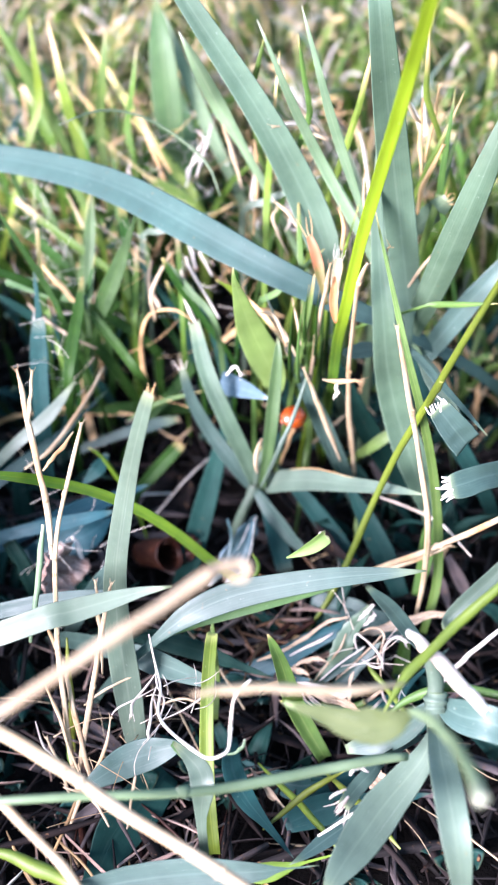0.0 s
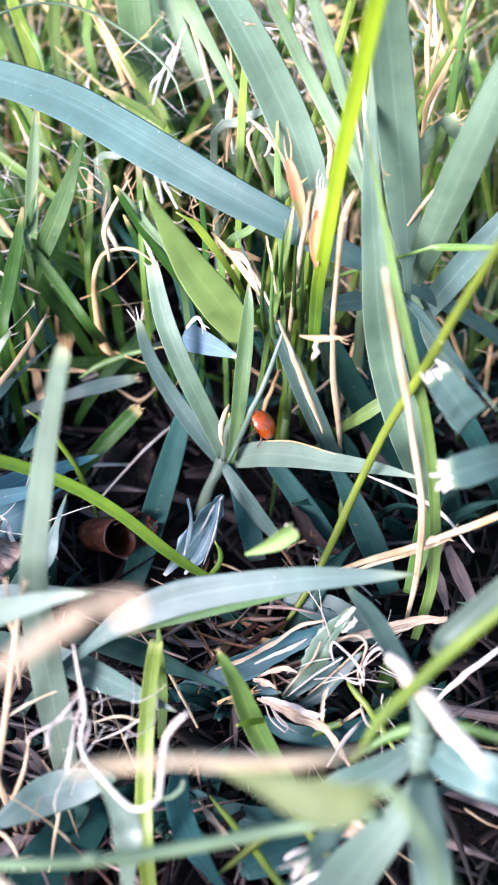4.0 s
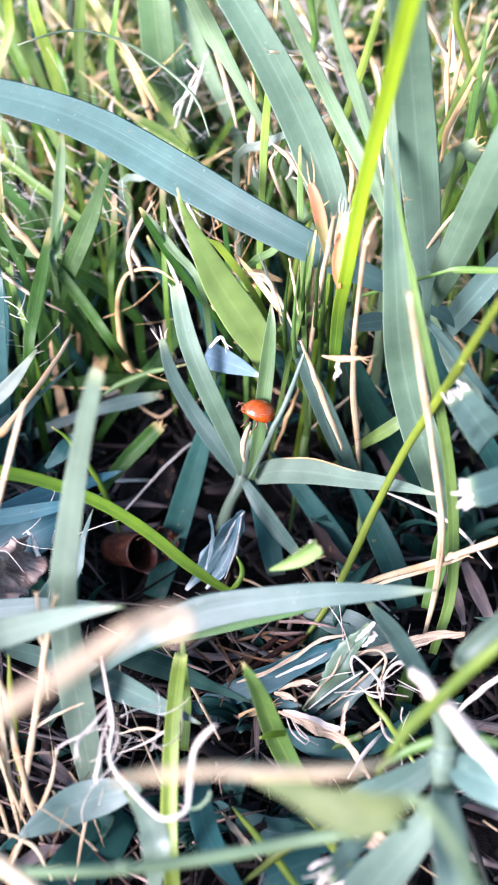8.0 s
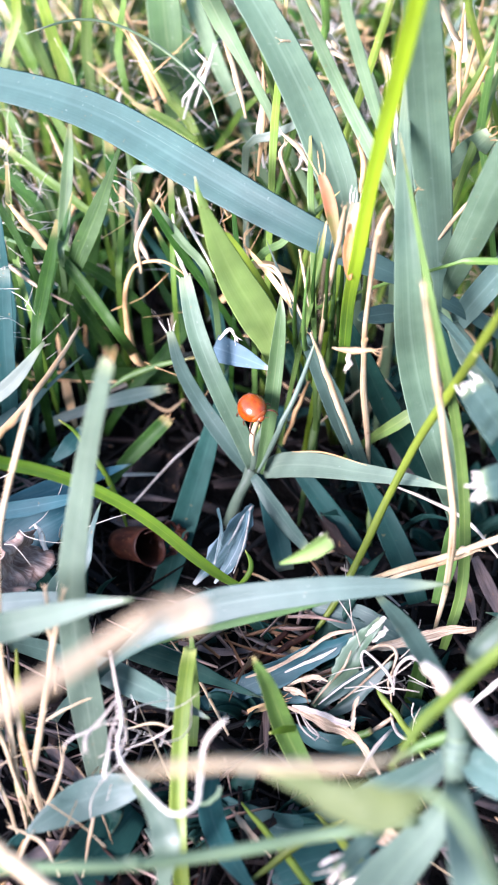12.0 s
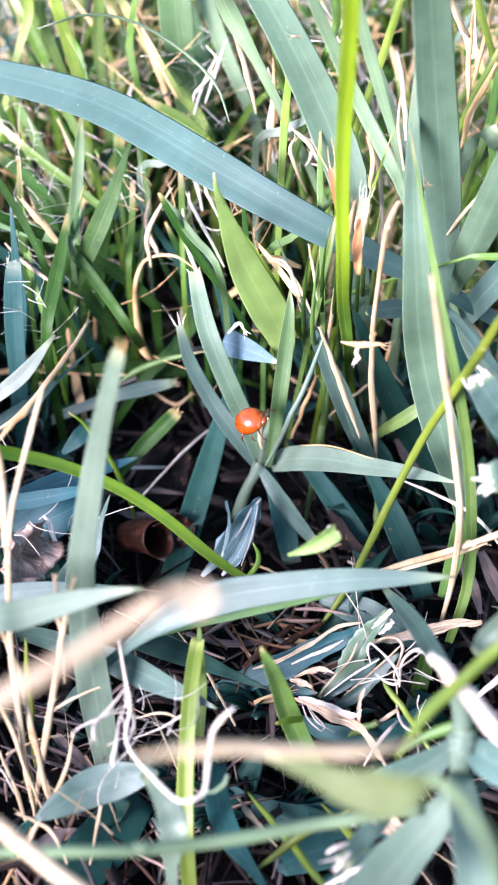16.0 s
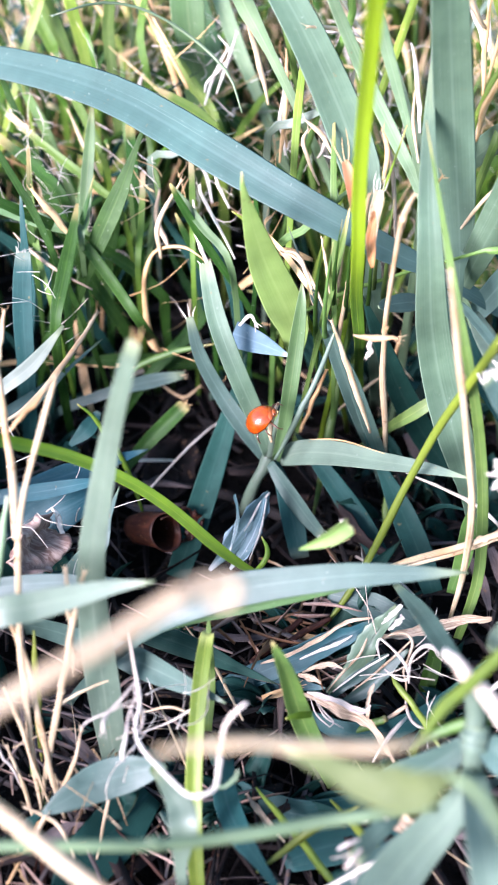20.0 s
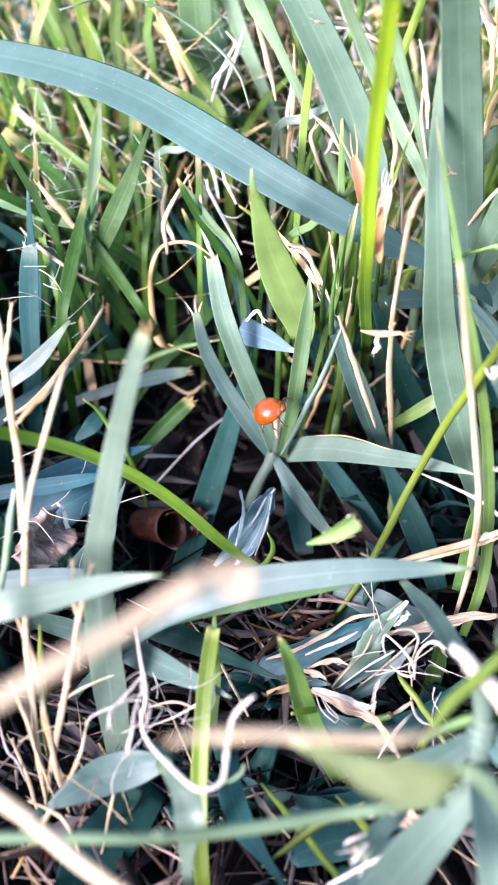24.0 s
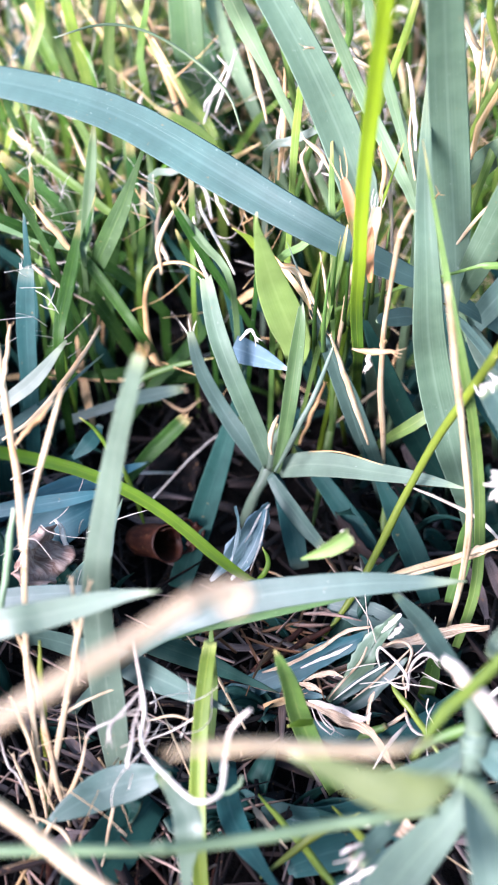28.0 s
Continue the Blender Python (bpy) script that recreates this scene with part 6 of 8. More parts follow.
leaf([(-40.5, 172.9, -1, 0.9), (-37.5, 167.6, 11.3, 1.2), (-33.9, 165.3, 23.5, 1.4), (-30.2, 165.9, 34, 2.2), (-27.8, 167.2, 40, 3.3), (-24.9, 169.8, 46, 3.1), (-22.6, 172.1, 52, 1.1), (-21.1, 174.4, 55.6, 0.6), (-19.9, 177.1, 58.3, 0.09)], SHADE_GREEN, "green grass blade in the thick lawn, coloured dark for shade", group='blades of the lawn', steps=14)
leaf([(-27, 197.6, -1, 1.22), (-26.4, 193.8, 8.4, 1.46), (-26.2, 192.6, 17.9, 1.68), (-26.5, 193.9, 26, 1.91), (-27.1, 196.8, 34, 2.3), (-28.1, 201.1, 42, 1.86), (-29.1, 205.2, 46.8, 1.11), (-30.1, 209.7, 50.4, 0.1)], GREEN, "thin green grass blade in the thick lawn", group='blades of the lawn', steps=14)
leaf([(-41.3, 173.1, -1, 0.87), (-40, 168.7, 9.8, 0.83), (-39.3, 166.8, 20.7, 0.85), (-39.3, 167.4, 30, 0.96), (-39.8, 169.6, 40, 1.21), (-40.2, 175.7, 50, 0.37)], SHADE_GREEN, "green grass blade in the thick lawn, coloured dark for shade", group='blades of the lawn', steps=14)
leaf([(-27.3, 183.8, 6, 1.98), (-33.5, 184.8, 18, 2.76), (-38.7, 185.5, 30, 2.65), (-45.3, 192.5, 44, 1.4), (-50.4, 199, 52.4, 0.83), (-55.2, 206.3, 58.7, 0.1)], SHADE_GREEN, "green grass blade in the thick lawn, coloured dark for shade", group='blades of the lawn', steps=14)
leaf([(4.6, 174.6, -1, 0.87), (2.8, 168.5, 11.3, 0.88), (-1, 164.8, 23.5, 1), (-6, 163.8, 34, 1.11), (-10.9, 164.1, 42, 1.35), (-14.7, 164.5, 49, 1.14), (-16.1, 164.6, 52, 0.35)], SHADE_GREEN, "green grass blade in the thick lawn, coloured dark for shade", group='blades of the lawn', steps=14)
leaf([(-10.3, 203.4, -1, 0.98), (-10.5, 201.9, 14.7, 1.14), (-10.8, 199.9, 31.5, 1.39), (-10.9, 198.4, 42, 1.63), (-16.3, 203.4, 48, 1.83), (-22.6, 208.1, 54, 1.83), (-28.8, 212.9, 62, 1.4), (-33.4, 217.9, 66.8, 0.84), (-37.6, 223.6, 70.4, 0.1)], TIPPED, "thin yellow-green grass blade in the thick lawn", group='blades of the lawn', steps=14)
leaf([(-34.6, 210.6, -1, 1.12), (-34.8, 209.1, 16.1, 1.3), (-35.1, 207.1, 34.5, 1.58), (-35.2, 205.6, 46, 1.86), (-36.7, 207, 54, 2.23), (-37.5, 203.2, 64, 1.93), (-38.5, 205, 70, 1.14), (-39.5, 207.4, 73.6, 0.68), (-40.6, 210.4, 76.3, 0.09)], TIPPED, "thin yellow-green grass blade in the thick lawn", group='blades of the lawn', steps=14)
leaf([(-32.7, 220, -1, 1.31), (-31.2, 211.4, 15.4, 1.51), (-30.9, 207.5, 31.9, 1.69), (-31.4, 208, 46, 1.88), (-32, 209.6, 54, 2.24), (-30.5, 208.3, 64, 1.76), (-29.7, 208.7, 70, 1.04), (-29.2, 210.2, 74.5, 0.09)], GREEN, "thin green grass blade in the thick lawn", group='blades of the lawn', steps=14)
leaf([(-32.5, 226.7, -1, 1.48), (-32.6, 217, 16.2, 1.7), (-35.5, 212.2, 33.3, 1.9), (-40.3, 212.1, 48, 2.1), (-43.8, 213.4, 56, 3.08), (-47.1, 211.5, 66, 2.37), (-49.7, 211.6, 72, 1.39), (-52.1, 212.8, 76.5, 0.1)], GREEN, "thin green grass blade in the thick lawn", group='blades of the lawn', steps=14)
leaf([(-15.7, 223.1, -1, 2.93), (-15.2, 213.8, 16.2, 3.36), (-15.7, 209.4, 33.3, 3.75), (-16.8, 209.6, 48, 4.16), (-17.7, 211, 56, 6.1), (-18.7, 213.9, 66, 5.55), (-19.5, 217.6, 72, 3.3), (-20.4, 222.4, 76.5, 0.1)], SPRING, "pale green grass blade in the thick lawn", group='blades of the lawn', steps=14)
leaf([(7.2, 216.4, -1, 1.43), (5, 208.7, 14.8, 1.66), (0.5, 206.5, 30.5, 1.87), (-5.4, 209.4, 44, 2.1), (-9.8, 213.2, 52, 2.9), (-14, 216.5, 62, 2.64), (-17, 220.5, 68, 1.57), (-19.8, 225.6, 72.5, 0.1)], MILKY, "pale green grass blade in the thick lawn", group='blades of the lawn', steps=14)
leaf([(18.8, 204.5, -1, 1.38), (14.8, 190, 22.4, 1.52), (7.3, 181.7, 45.9, 1.63), (-2.1, 179.9, 66, 1.74), (-5.6, 180.4, 72, 2.89), (-8.7, 177.5, 80, 2.44), (-10.8, 176.6, 84.8, 1.43), (-12.6, 176.8, 88.4, 0.08)], MILKY, "pale green grass blade in the thick lawn", group='blades of the lawn', steps=14)
leaf([(1.9, 177.6, -1, 0.88), (2.2, 169.6, 17.5, 0.87), (2.4, 167.5, 36.1, 0.96), (2.5, 170.6, 52, 1.06), (2.6, 173.8, 60, 1.3), (3.3, 172.6, 73, 0.74), (3.7, 172.9, 80.8, 0.43), (4.1, 174.1, 86.6, 0.08)], TIPPED, "thin yellow-green grass blade in the thick lawn", group='blades of the lawn', steps=14)
leaf([(43.4, 164.8, -1, 1.09), (38.2, 156.5, 18.9, 1.23), (30.2, 155.2, 38.9, 1.35), (20.7, 161.1, 56, 1.5), (16.5, 164.9, 62, 1.99), (11.4, 168.1, 70, 1.95), (6, 165.2, 82, 1.52), (3.5, 165.1, 88, 0.89), (1.8, 166.2, 91.6, 0.53), (0.3, 167.9, 94.3, 0.07)], MILKY, "pale green grass blade in the thick lawn", group='blades of the lawn', steps=14)
leaf([(35.6, 178.5, -1, 0.88), (31.4, 167.2, 21, 0.85), (25.6, 161.7, 43.1, 0.91), (19.3, 162, 62, 0.98), (16.2, 163.5, 70, 1.59), (12.6, 163.2, 80, 1.67), (10.1, 163.9, 88, 1.03), (8.5, 165.7, 92.8, 0.61), (7.2, 168.3, 96.4, 0.07)], MILKY, "pale green grass blade in the thick lawn", group='blades of the lawn', steps=14)
leaf([(6.2, 197, -1, 0.93), (7.3, 184.5, 19.7, 0.91), (9.8, 176.4, 40.3, 0.98), (13.2, 173, 58, 1.05), (15.1, 172.5, 66, 1.18), (17.2, 169.5, 78, 1.1), (18.2, 167.6, 86, 0.75), (18.9, 167.3, 90.8, 0.44), (19.6, 168, 94.4, 0.07)], TIPPED, "thin yellow-green grass blade in the thick lawn", group='blades of the lawn', steps=14)
leaf([(12.1, 157.6, -1, 0.82), (11.3, 151, 16.9, 0.75), (10.2, 150.1, 34.7, 0.75), (9.1, 154.5, 50, 0.83), (8.3, 158.6, 58, 0.99), (7.9, 167.2, 64, 0.25)], GREEN, "thin green grass blade in the thick lawn", group='blades of the lawn', steps=14)
leaf([(-1.2, 182, -1, 0.76), (-1.4, 180.5, 18.9, 0.88), (-1.7, 178.5, 40.5, 1.07), (-1.8, 177, 54, 1.26), (1.8, 177, 56, 1.52), (6.9, 175, 60, 1.05), (10.5, 174.2, 62.4, 0.62), (13.4, 173.9, 64.2, 0.09)], PALE, "thin yellow-green grass blade in the thick lawn", group='blades of the lawn', steps=14)
leaf([(-10, 200.5, -1, 0.85), (-10.2, 199, 14.7, 0.99), (-10.5, 197, 31.5, 1.2), (-10.6, 195.5, 42, 1.41), (-15.8, 197.5, 44, 2.22), (-22.6, 200.8, 48, 0.61), (-27.4, 203.9, 50.4, 0.36), (-31.7, 207, 52.2, 0.1)], TIPPED, "thin yellow-green grass blade in the thick lawn", group='blades of the lawn', steps=14)
leaf([(-20.7, 185.9, -1, 0.68), (-20.9, 184.4, 16.1, 0.8), (-21.2, 182.4, 34.5, 0.97), (-21.3, 180.9, 46, 1.14), (-17.7, 179.2, 48, 1.31), (-13, 179.4, 50, 1.11), (-9.7, 179.8, 51.2, 0.66), (-7, 180.4, 52.1, 0.09)], PALE, "thin yellow-green grass blade in the thick lawn", group='blades of the lawn', steps=14)
leaf([(29.1, 187.6, -1, 0.92), (28.2, 175.7, 19.7, 1.02), (28.8, 167.9, 40.3, 1.1), (30.7, 164.7, 58, 1.18), (31.3, 164.4, 62, 1.32), (32.8, 166.8, 68, 1.14), (34, 169.4, 71.6, 0.68), (35.1, 172.3, 74.3, 0.08)], GREEN, "thin green grass blade in the thick lawn", group='blades of the lawn', steps=14)
leaf([(22.9, 197.1, -1, 0.93), (22.8, 182.5, 21.7, 0.89), (24.8, 172.3, 44.5, 0.94), (28.4, 167.1, 64, 0.99), (29.8, 166.2, 70, 1.28), (31.8, 166.6, 76, 0.63), (33.3, 167.8, 79.6, 0.37), (34.6, 169.5, 82.3, 0.08)], TIPPED, "thin yellow-green grass blade in the thick lawn", group='blades of the lawn', steps=14)
leaf([(15.4, 166.5, -1, 0.85), (13.1, 159.6, 13.4, 0.79), (9, 155.5, 27.7, 0.79), (3.9, 154.7, 40, 0.87), (0.7, 155.1, 46, 1.02), (-3.3, 156.5, 51, 1.18), (-4.5, 156.4, 52, 0.5), (-5.4, 156.5, 52.6, 0.3), (-6.2, 156.7, 53, 0.08)], LIME, "thin yellow-green grass blade in the thick lawn", group='blades of the lawn', steps=14)
leaf([(1.1, 162.9, -1, 0.73), (0.9, 161.4, 16.1, 0.85), (0.6, 159.4, 34.5, 1.03), (0.5, 157.9, 46, 1.21), (4.3, 158.4, 49, 1.19), (7.9, 158.7, 53, 1.01), (10.4, 159.5, 55.4, 0.6), (12.6, 160.4, 57.2, 0.08)], GREEN, "thin green grass blade in the thick lawn", group='blades of the lawn', steps=14)
leaf([(-18.2, 175.7, -1, 1.18), (-18.4, 174.2, 9.1, 1.37), (-18.7, 172.2, 19.5, 1.67), (-18.8, 170.7, 26, 1.96), (-26.3, 171.9, 32, 2.12), (-33.1, 169.6, 38, 1.87), (-42.3, 165.5, 46, 1.61), (-48.5, 163.3, 50.8, 0.94), (-53.7, 162, 54.4, 0.09)], SHADE_GREEN, "green grass blade in the thick lawn, coloured dark for shade", group='blades of the lawn', steps=14)
leaf([(-20.6, 173.9, -1, 1.26), (-21.1, 170.9, 5.6, 1.52), (-22.7, 169.3, 12.3, 1.76), (-25, 169.1, 18, 2.01), (-29.5, 170, 26, 2.35), (-33.1, 171.5, 32, 1.93), (-35.7, 173.1, 35.6, 1.15), (-38, 175, 38.3, 0.1)], SHADE_GREEN, "green grass blade in the thick lawn, coloured dark for shade", group='blades of the lawn', steps=14)
leaf([(-44.3, 163.1, -1, 1.83), (-42.7, 160, 7.8, 2.18), (-41.4, 158.8, 16.5, 2.51), (-40.5, 159.6, 24, 2.85), (-39.7, 161.8, 32, 2.98), (-39.5, 163.4, 40, 1.27), (-39.7, 165.2, 44.8, 0.75), (-40, 167.4, 48.4, 0.09)], SHADE_TEAL, "bluish grass blade in the thick lawn, coloured dark for shade", group='blades of the lawn', steps=14)
leaf([(-35.7, 167.7, -1, 0.87), (-34.6, 164.1, 8.4, 1.03), (-33.9, 162.8, 17.9, 1.18), (-33.8, 163.6, 26, 1.34), (-33.9, 165.2, 32, 1.69), (-31.5, 167, 40, 1.1), (-30, 169, 44.8, 0.65), (-29, 171.4, 48.4, 0.09)], SHADE_GREEN, "green grass blade in the thick lawn, coloured dark for shade", group='blades of the lawn', steps=14)
leaf([(-27, 165.6, -1, 1.23), (-25.3, 163.9, 4.3, 1.49), (-22.5, 164.1, 9.5, 1.75), (-18.9, 166.5, 14, 2.02), (-12.2, 172.3, 20, 2.62), (-15.5, 176.7, 24, 1.41), (-17.9, 180.3, 26.4, 0.85), (-20, 183.8, 28.2, 0.1)], SHADE_GREEN, "green grass blade in the thick lawn, coloured dark for shade", group='blades of the lawn', steps=14)
leaf([(-2.3, 165.9, -1, 1.23), (-2.6, 162.6, 7.8, 1.46), (-3.4, 161.3, 16.5, 1.68), (-4.5, 162, 24, 1.91), (-6, 164.1, 32, 2.05), (-8.3, 165.1, 38, 0.92), (-10, 166.5, 41.6, 0.55), (-11.4, 168.2, 44.3, 0.09)], SHADE_DEEP, "green grass blade in the thick lawn, coloured dark for shade", group='blades of the lawn', steps=14)
leaf([(-42.8, 168.7, -1, 0.87), (-41.4, 166.4, 5.6, 1.05), (-40, 165.7, 12.3, 1.22), (-38.7, 166.7, 18, 1.4), (-36.8, 169.5, 26, 1.76), (-37.2, 170.5, 36, 1.14), (-37.6, 171.8, 43, 0.28)], SHADE_GREEN, "green grass blade in the thick lawn, coloured dark for shade", group='blades of the lawn', steps=14)
leaf([(-29.6, 175.6, -1, 0.89), (-29, 173.2, 5.6, 1.07), (-28.7, 172.6, 12.3, 1.25), (-28.7, 173.6, 18, 1.43), (-29, 176.4, 26, 1.8), (-26.9, 177.8, 36, 1.36), (-26.1, 178.9, 41, 0.29)], SHADE_GREEN, "green grass blade in the thick lawn, coloured dark for shade", group='blades of the lawn', steps=14)
leaf([(-9, 172, -1, 0.86), (-9, 169.3, 6.3, 0.83), (-9.3, 168.4, 13.7, 0.87), (-9.9, 169.3, 20, 1), (-11, 171.8, 28, 1.37), (-14.8, 173.7, 36, 1.15), (-16.6, 174.4, 40, 0.28)], SHADE_GREEN, "green grass blade in the thick lawn, coloured dark for shade", group='blades of the lawn', steps=14)
leaf([(-25.9, 185.9, -1, 0.9), (-24.7, 182.6, 8.4, 0.94), (-23.5, 182.5, 17.9, 1.08), (-22.5, 185.3, 26, 1.24), (-21.6, 189.5, 33, 1.43), (-23.1, 193.4, 41, 1.01), (-24.2, 196.4, 46, 0.2)], GREEN, "thin green grass blade in the thick lawn", group='blades of the lawn', steps=14)
leaf([(-30.5, 198.4, -1, 0.74), (-30.7, 196.9, 12.6, 0.86), (-31, 194.9, 27, 1.05), (-31.1, 193.4, 36, 1.23), (-34.2, 196.7, 42, 1.63), (-39, 201.6, 48, 1.22), (-41.5, 204.2, 52, 0.2)], LAWN, "thin yellow-green grass blade in the thick lawn", group='blades of the lawn', steps=14)
leaf([(-30.9, 190.2, -1, 0.93), (-31.2, 185.6, 11.9, 1.09), (-34.1, 186.4, 24.9, 1.25), (-39.3, 192.8, 36, 1.44), (-42.7, 197.8, 41, 1.85), (-47.1, 202.7, 46, 1.44), (-50.5, 207, 49, 0.87), (-53.6, 211.5, 51.2, 0.1)], GREEN, "thin green grass blade in the thick lawn", group='blades of the lawn', steps=14)
leaf([(-28.5, 168.6, -1, 0.86), (-28.6, 162.9, 13.4, 0.86), (-31.1, 161.3, 27.7, 0.97), (-35.5, 163.6, 40, 1.09), (-38, 165.7, 45, 1.26), (-41.8, 167.4, 52, 1.06), (-44.7, 169.5, 56.2, 0.63), (-47.4, 172, 59.4, 0.09)], SHADE_GREEN, "green grass blade in the thick lawn, coloured dark for shade", group='blades of the lawn', steps=14)
leaf([(-27.1, 176, -1, 1.27), (-27.8, 172.5, 7, 1.52), (-30.2, 171, 15.1, 1.76), (-34.1, 171.5, 22, 2), (-38.7, 173.2, 28, 2.17), (-43.8, 172.6, 33, 1.93), (-47.5, 172.7, 36, 1.15), (-50.6, 173.2, 38.2, 0.09)], SHADE_DEEP, "green grass blade in the thick lawn, coloured dark for shade", group='blades of the lawn', steps=14)
leaf([(-8.6, 177.6, -1, 0.89), (-9, 174.1, 7.8, 1.06), (-10.3, 172.8, 16.5, 1.23), (-12.2, 173.7, 24, 1.4), (-14.2, 175.4, 30, 1.57), (-18, 176.7, 36, 0.97), (-20.7, 178.3, 39.6, 0.58), (-23.1, 180.2, 42.3, 0.1)], SHADE_DEEP, "green grass blade in the thick lawn, coloured dark for shade", group='blades of the lawn', steps=14)
leaf([(-3.9, 167.5, -1, 0.85), (-3.4, 161.9, 11.9, 0.8), (-2.9, 159.2, 24.9, 0.75), (-2.5, 159.3, 36, 0.72), (-2.2, 160.5, 44, 0.97), (-2.9, 162.4, 51, 0.69), (-3.2, 162.4, 55, 0.17)], SHADE_GREEN, "green grass blade in the thick lawn, coloured dark for shade", group='blades of the lawn', steps=14)
leaf([(10, 161.7, -1, 0.83), (10.3, 156, 13.4, 0.78), (11.2, 153.9, 27.7, 0.78), (12.6, 155.3, 40, 0.87), (13.7, 157.5, 48, 0.85), (15.5, 157.7, 57, 0.49), (16.8, 158.6, 62.4, 0.29), (17.9, 160.1, 66.4, 0.08)], LIME, "thin yellow-green grass blade in the thick lawn", group='blades of the lawn', steps=14)
leaf([(47.3, 182.2, -1, 0.89), (43.1, 171.4, 19.7, 0.86), (38.4, 165.7, 40.3, 0.93), (34.1, 165, 58, 1.01), (32.2, 165.7, 65, 1.31), (32.1, 165.3, 74, 0.94), (32.3, 166, 79.4, 0.55), (32.6, 167.5, 83.4, 0.08)], GREEN, "thin green grass blade in the thick lawn", group='blades of the lawn', steps=14)
leaf([(-24, 209.8, -1, 0.74), (-24.2, 208.3, 16.8, 0.86), (-24.5, 206.3, 36, 1.05), (-24.6, 204.8, 48, 1.23), (-26.1, 207.9, 54, 1.42), (-24.7, 208.7, 62, 0.99), (-24, 210.6, 66.8, 0.59), (-23.5, 213.2, 70.4, 0.1)], LAWN, "thin yellow-green grass blade in the thick lawn", group='blades of the lawn', steps=14)
leaf([(-63.1, 213.6, -1, 1), (-57.6, 205.1, 17.5, 1.15), (-51.7, 203.5, 36.1, 1.28), (-46.4, 208.1, 52, 1.43), (-44.2, 211.4, 58, 1.82), (-44.2, 211.7, 66, 1.38), (-44.6, 213.3, 70.8, 0.82), (-45.1, 215.8, 74.4, 0.1)], LIME, "thin yellow-green grass blade in the thick lawn", group='blades of the lawn', steps=14)
leaf([(8.8, 218.5, -1, 1.01), (7.2, 201.2, 23.2, 1.1), (4.2, 188.6, 47.3, 1.16), (0.4, 181.6, 68, 1.21), (-1, 180.2, 74, 1.35), (0.3, 175.5, 82, 0.96), (1.1, 173.2, 86.8, 0.56), (1.7, 172.1, 90.4, 0.08)], GREEN, "thin green grass blade in the thick lawn", group='blades of the lawn', steps=14)
leaf([(-0.1, 211.3, 0.4, 0.97), (1.4, 193.5, 24.5, 0.92), (4.4, 179.2, 50.1, 0.95), (8, 170.7, 72, 0.98), (9.3, 168.8, 78, 1.1), (8, 165, 86, 0.89), (7.2, 163.2, 90.8, 0.52), (6.6, 162.6, 94.4, 0.07)], GREEN, "thin green grass blade in the thick lawn", group='blades of the lawn', steps=14)
leaf([(54, 203.1, 2.8, 0.93), (47.7, 186.4, 26.9, 0.89), (39.3, 174, 52.9, 0.92), (30.7, 167.8, 76, 0.94), (28.1, 166.9, 82, 1.07), (27.4, 165.4, 88, 0.88), (27.1, 165.2, 91.6, 0.52), (27, 165.9, 94.3, 0.07)], TIPPED, "thin yellow-green grass blade in the thick lawn", group='blades of the lawn', steps=14)
stem([(-5.8, 172.4, 60, 0.23), (-8.4, 177, 64, 0.49), (-14.3, 180.1, 68, 0.49), (-20.9, 179.5, 72, 0.42), (-27.1, 176.8, 74, 0.42), (-32.8, 169.7, 75, 0.14)], MILKY, "thin pale green fibre arching over the blades", group='dry stems of the lawn', steps=14, tip=(2, 1.6, 0.5, MILKY, "split_end", ""))
stem([(-2.1, 182.3, 56, 0.39), (-4.1, 185.7, 62, 0.97), (-6.7, 186.4, 70, 0.45)], STRAW, "dry cream straw among the blades", group='dry stems of the lawn', steps=14, tip=(2, 1.6, 0.5, STRAW, "split_end", ""))
stem([(0.2, 175.2, 50, 0.38), (0.7, 180.7, 56, 0.91), (0.3, 185.9, 64, 0.3)], PEACH, "dry tan grass stem among the blades", group='dry stems of the lawn', steps=14, tip=(2, 1.6, 0.5, PEACH, "split_end", ""))
stem([(-18.1, 200.8, 46, 0.77), (-21.7, 207.9, 52, 1.57), (-25.4, 213.1, 60, 0.6)], PEACH, "dry tan grass stem among the blades", group='dry stems of the lawn', steps=14, tip=(2, 1.6, 0.5, PEACH, "split_end", ""))
stem([(-16.6, 197.6, 50, 0.59), (-22, 204.1, 56, 0.92), (-24.3, 204.2, 60, 0.33)], PEACH, "dry tan grass stem among the blades", group='dry stems of the lawn', steps=14, tip=(2, 1.6, 0.5, PEACH, "split_end", ""))
stem([(11.2, 170.4, 74, 0.61), (7.7, 170.5, 78, 1.1), (4.3, 167.5, 84, 0.45)], STRAW, "dry cream straw among the blades", group='dry stems of the lawn', steps=14, tip=(2, 1.6, 0.5, STRAW, "split_end", ""))
stem([(12.9, 171.1, 72, 0.55), (7.9, 171.8, 74, 0.75), (3.1, 168.2, 76, 0.27)], STRAW, "dry cream straw among the blades", group='dry stems of the lawn', steps=14, tip=(2, 1.6, 0.5, STRAW, "split_end", ""))
stem([(28.4, 164.2, 62, 0.42), (29.2, 165, 68, 0.99), (31.5, 164.9, 75, 0.43)], PEACH, "dry tan grass stem among the blades", group='dry stems of the lawn', steps=14, tip=(2, 1.6, 0.5, PEACH, "split_end", ""))
stem([(29.2, 170.2, 66, 0.42), (28.9, 172.3, 72, 0.88), (28.2, 171.3, 80, 0.33)], PEACH, "dry tan grass stem among the blades", group='dry stems of the lawn', steps=14, tip=(2, 1.6, 0.5, PEACH, "split_end", ""))
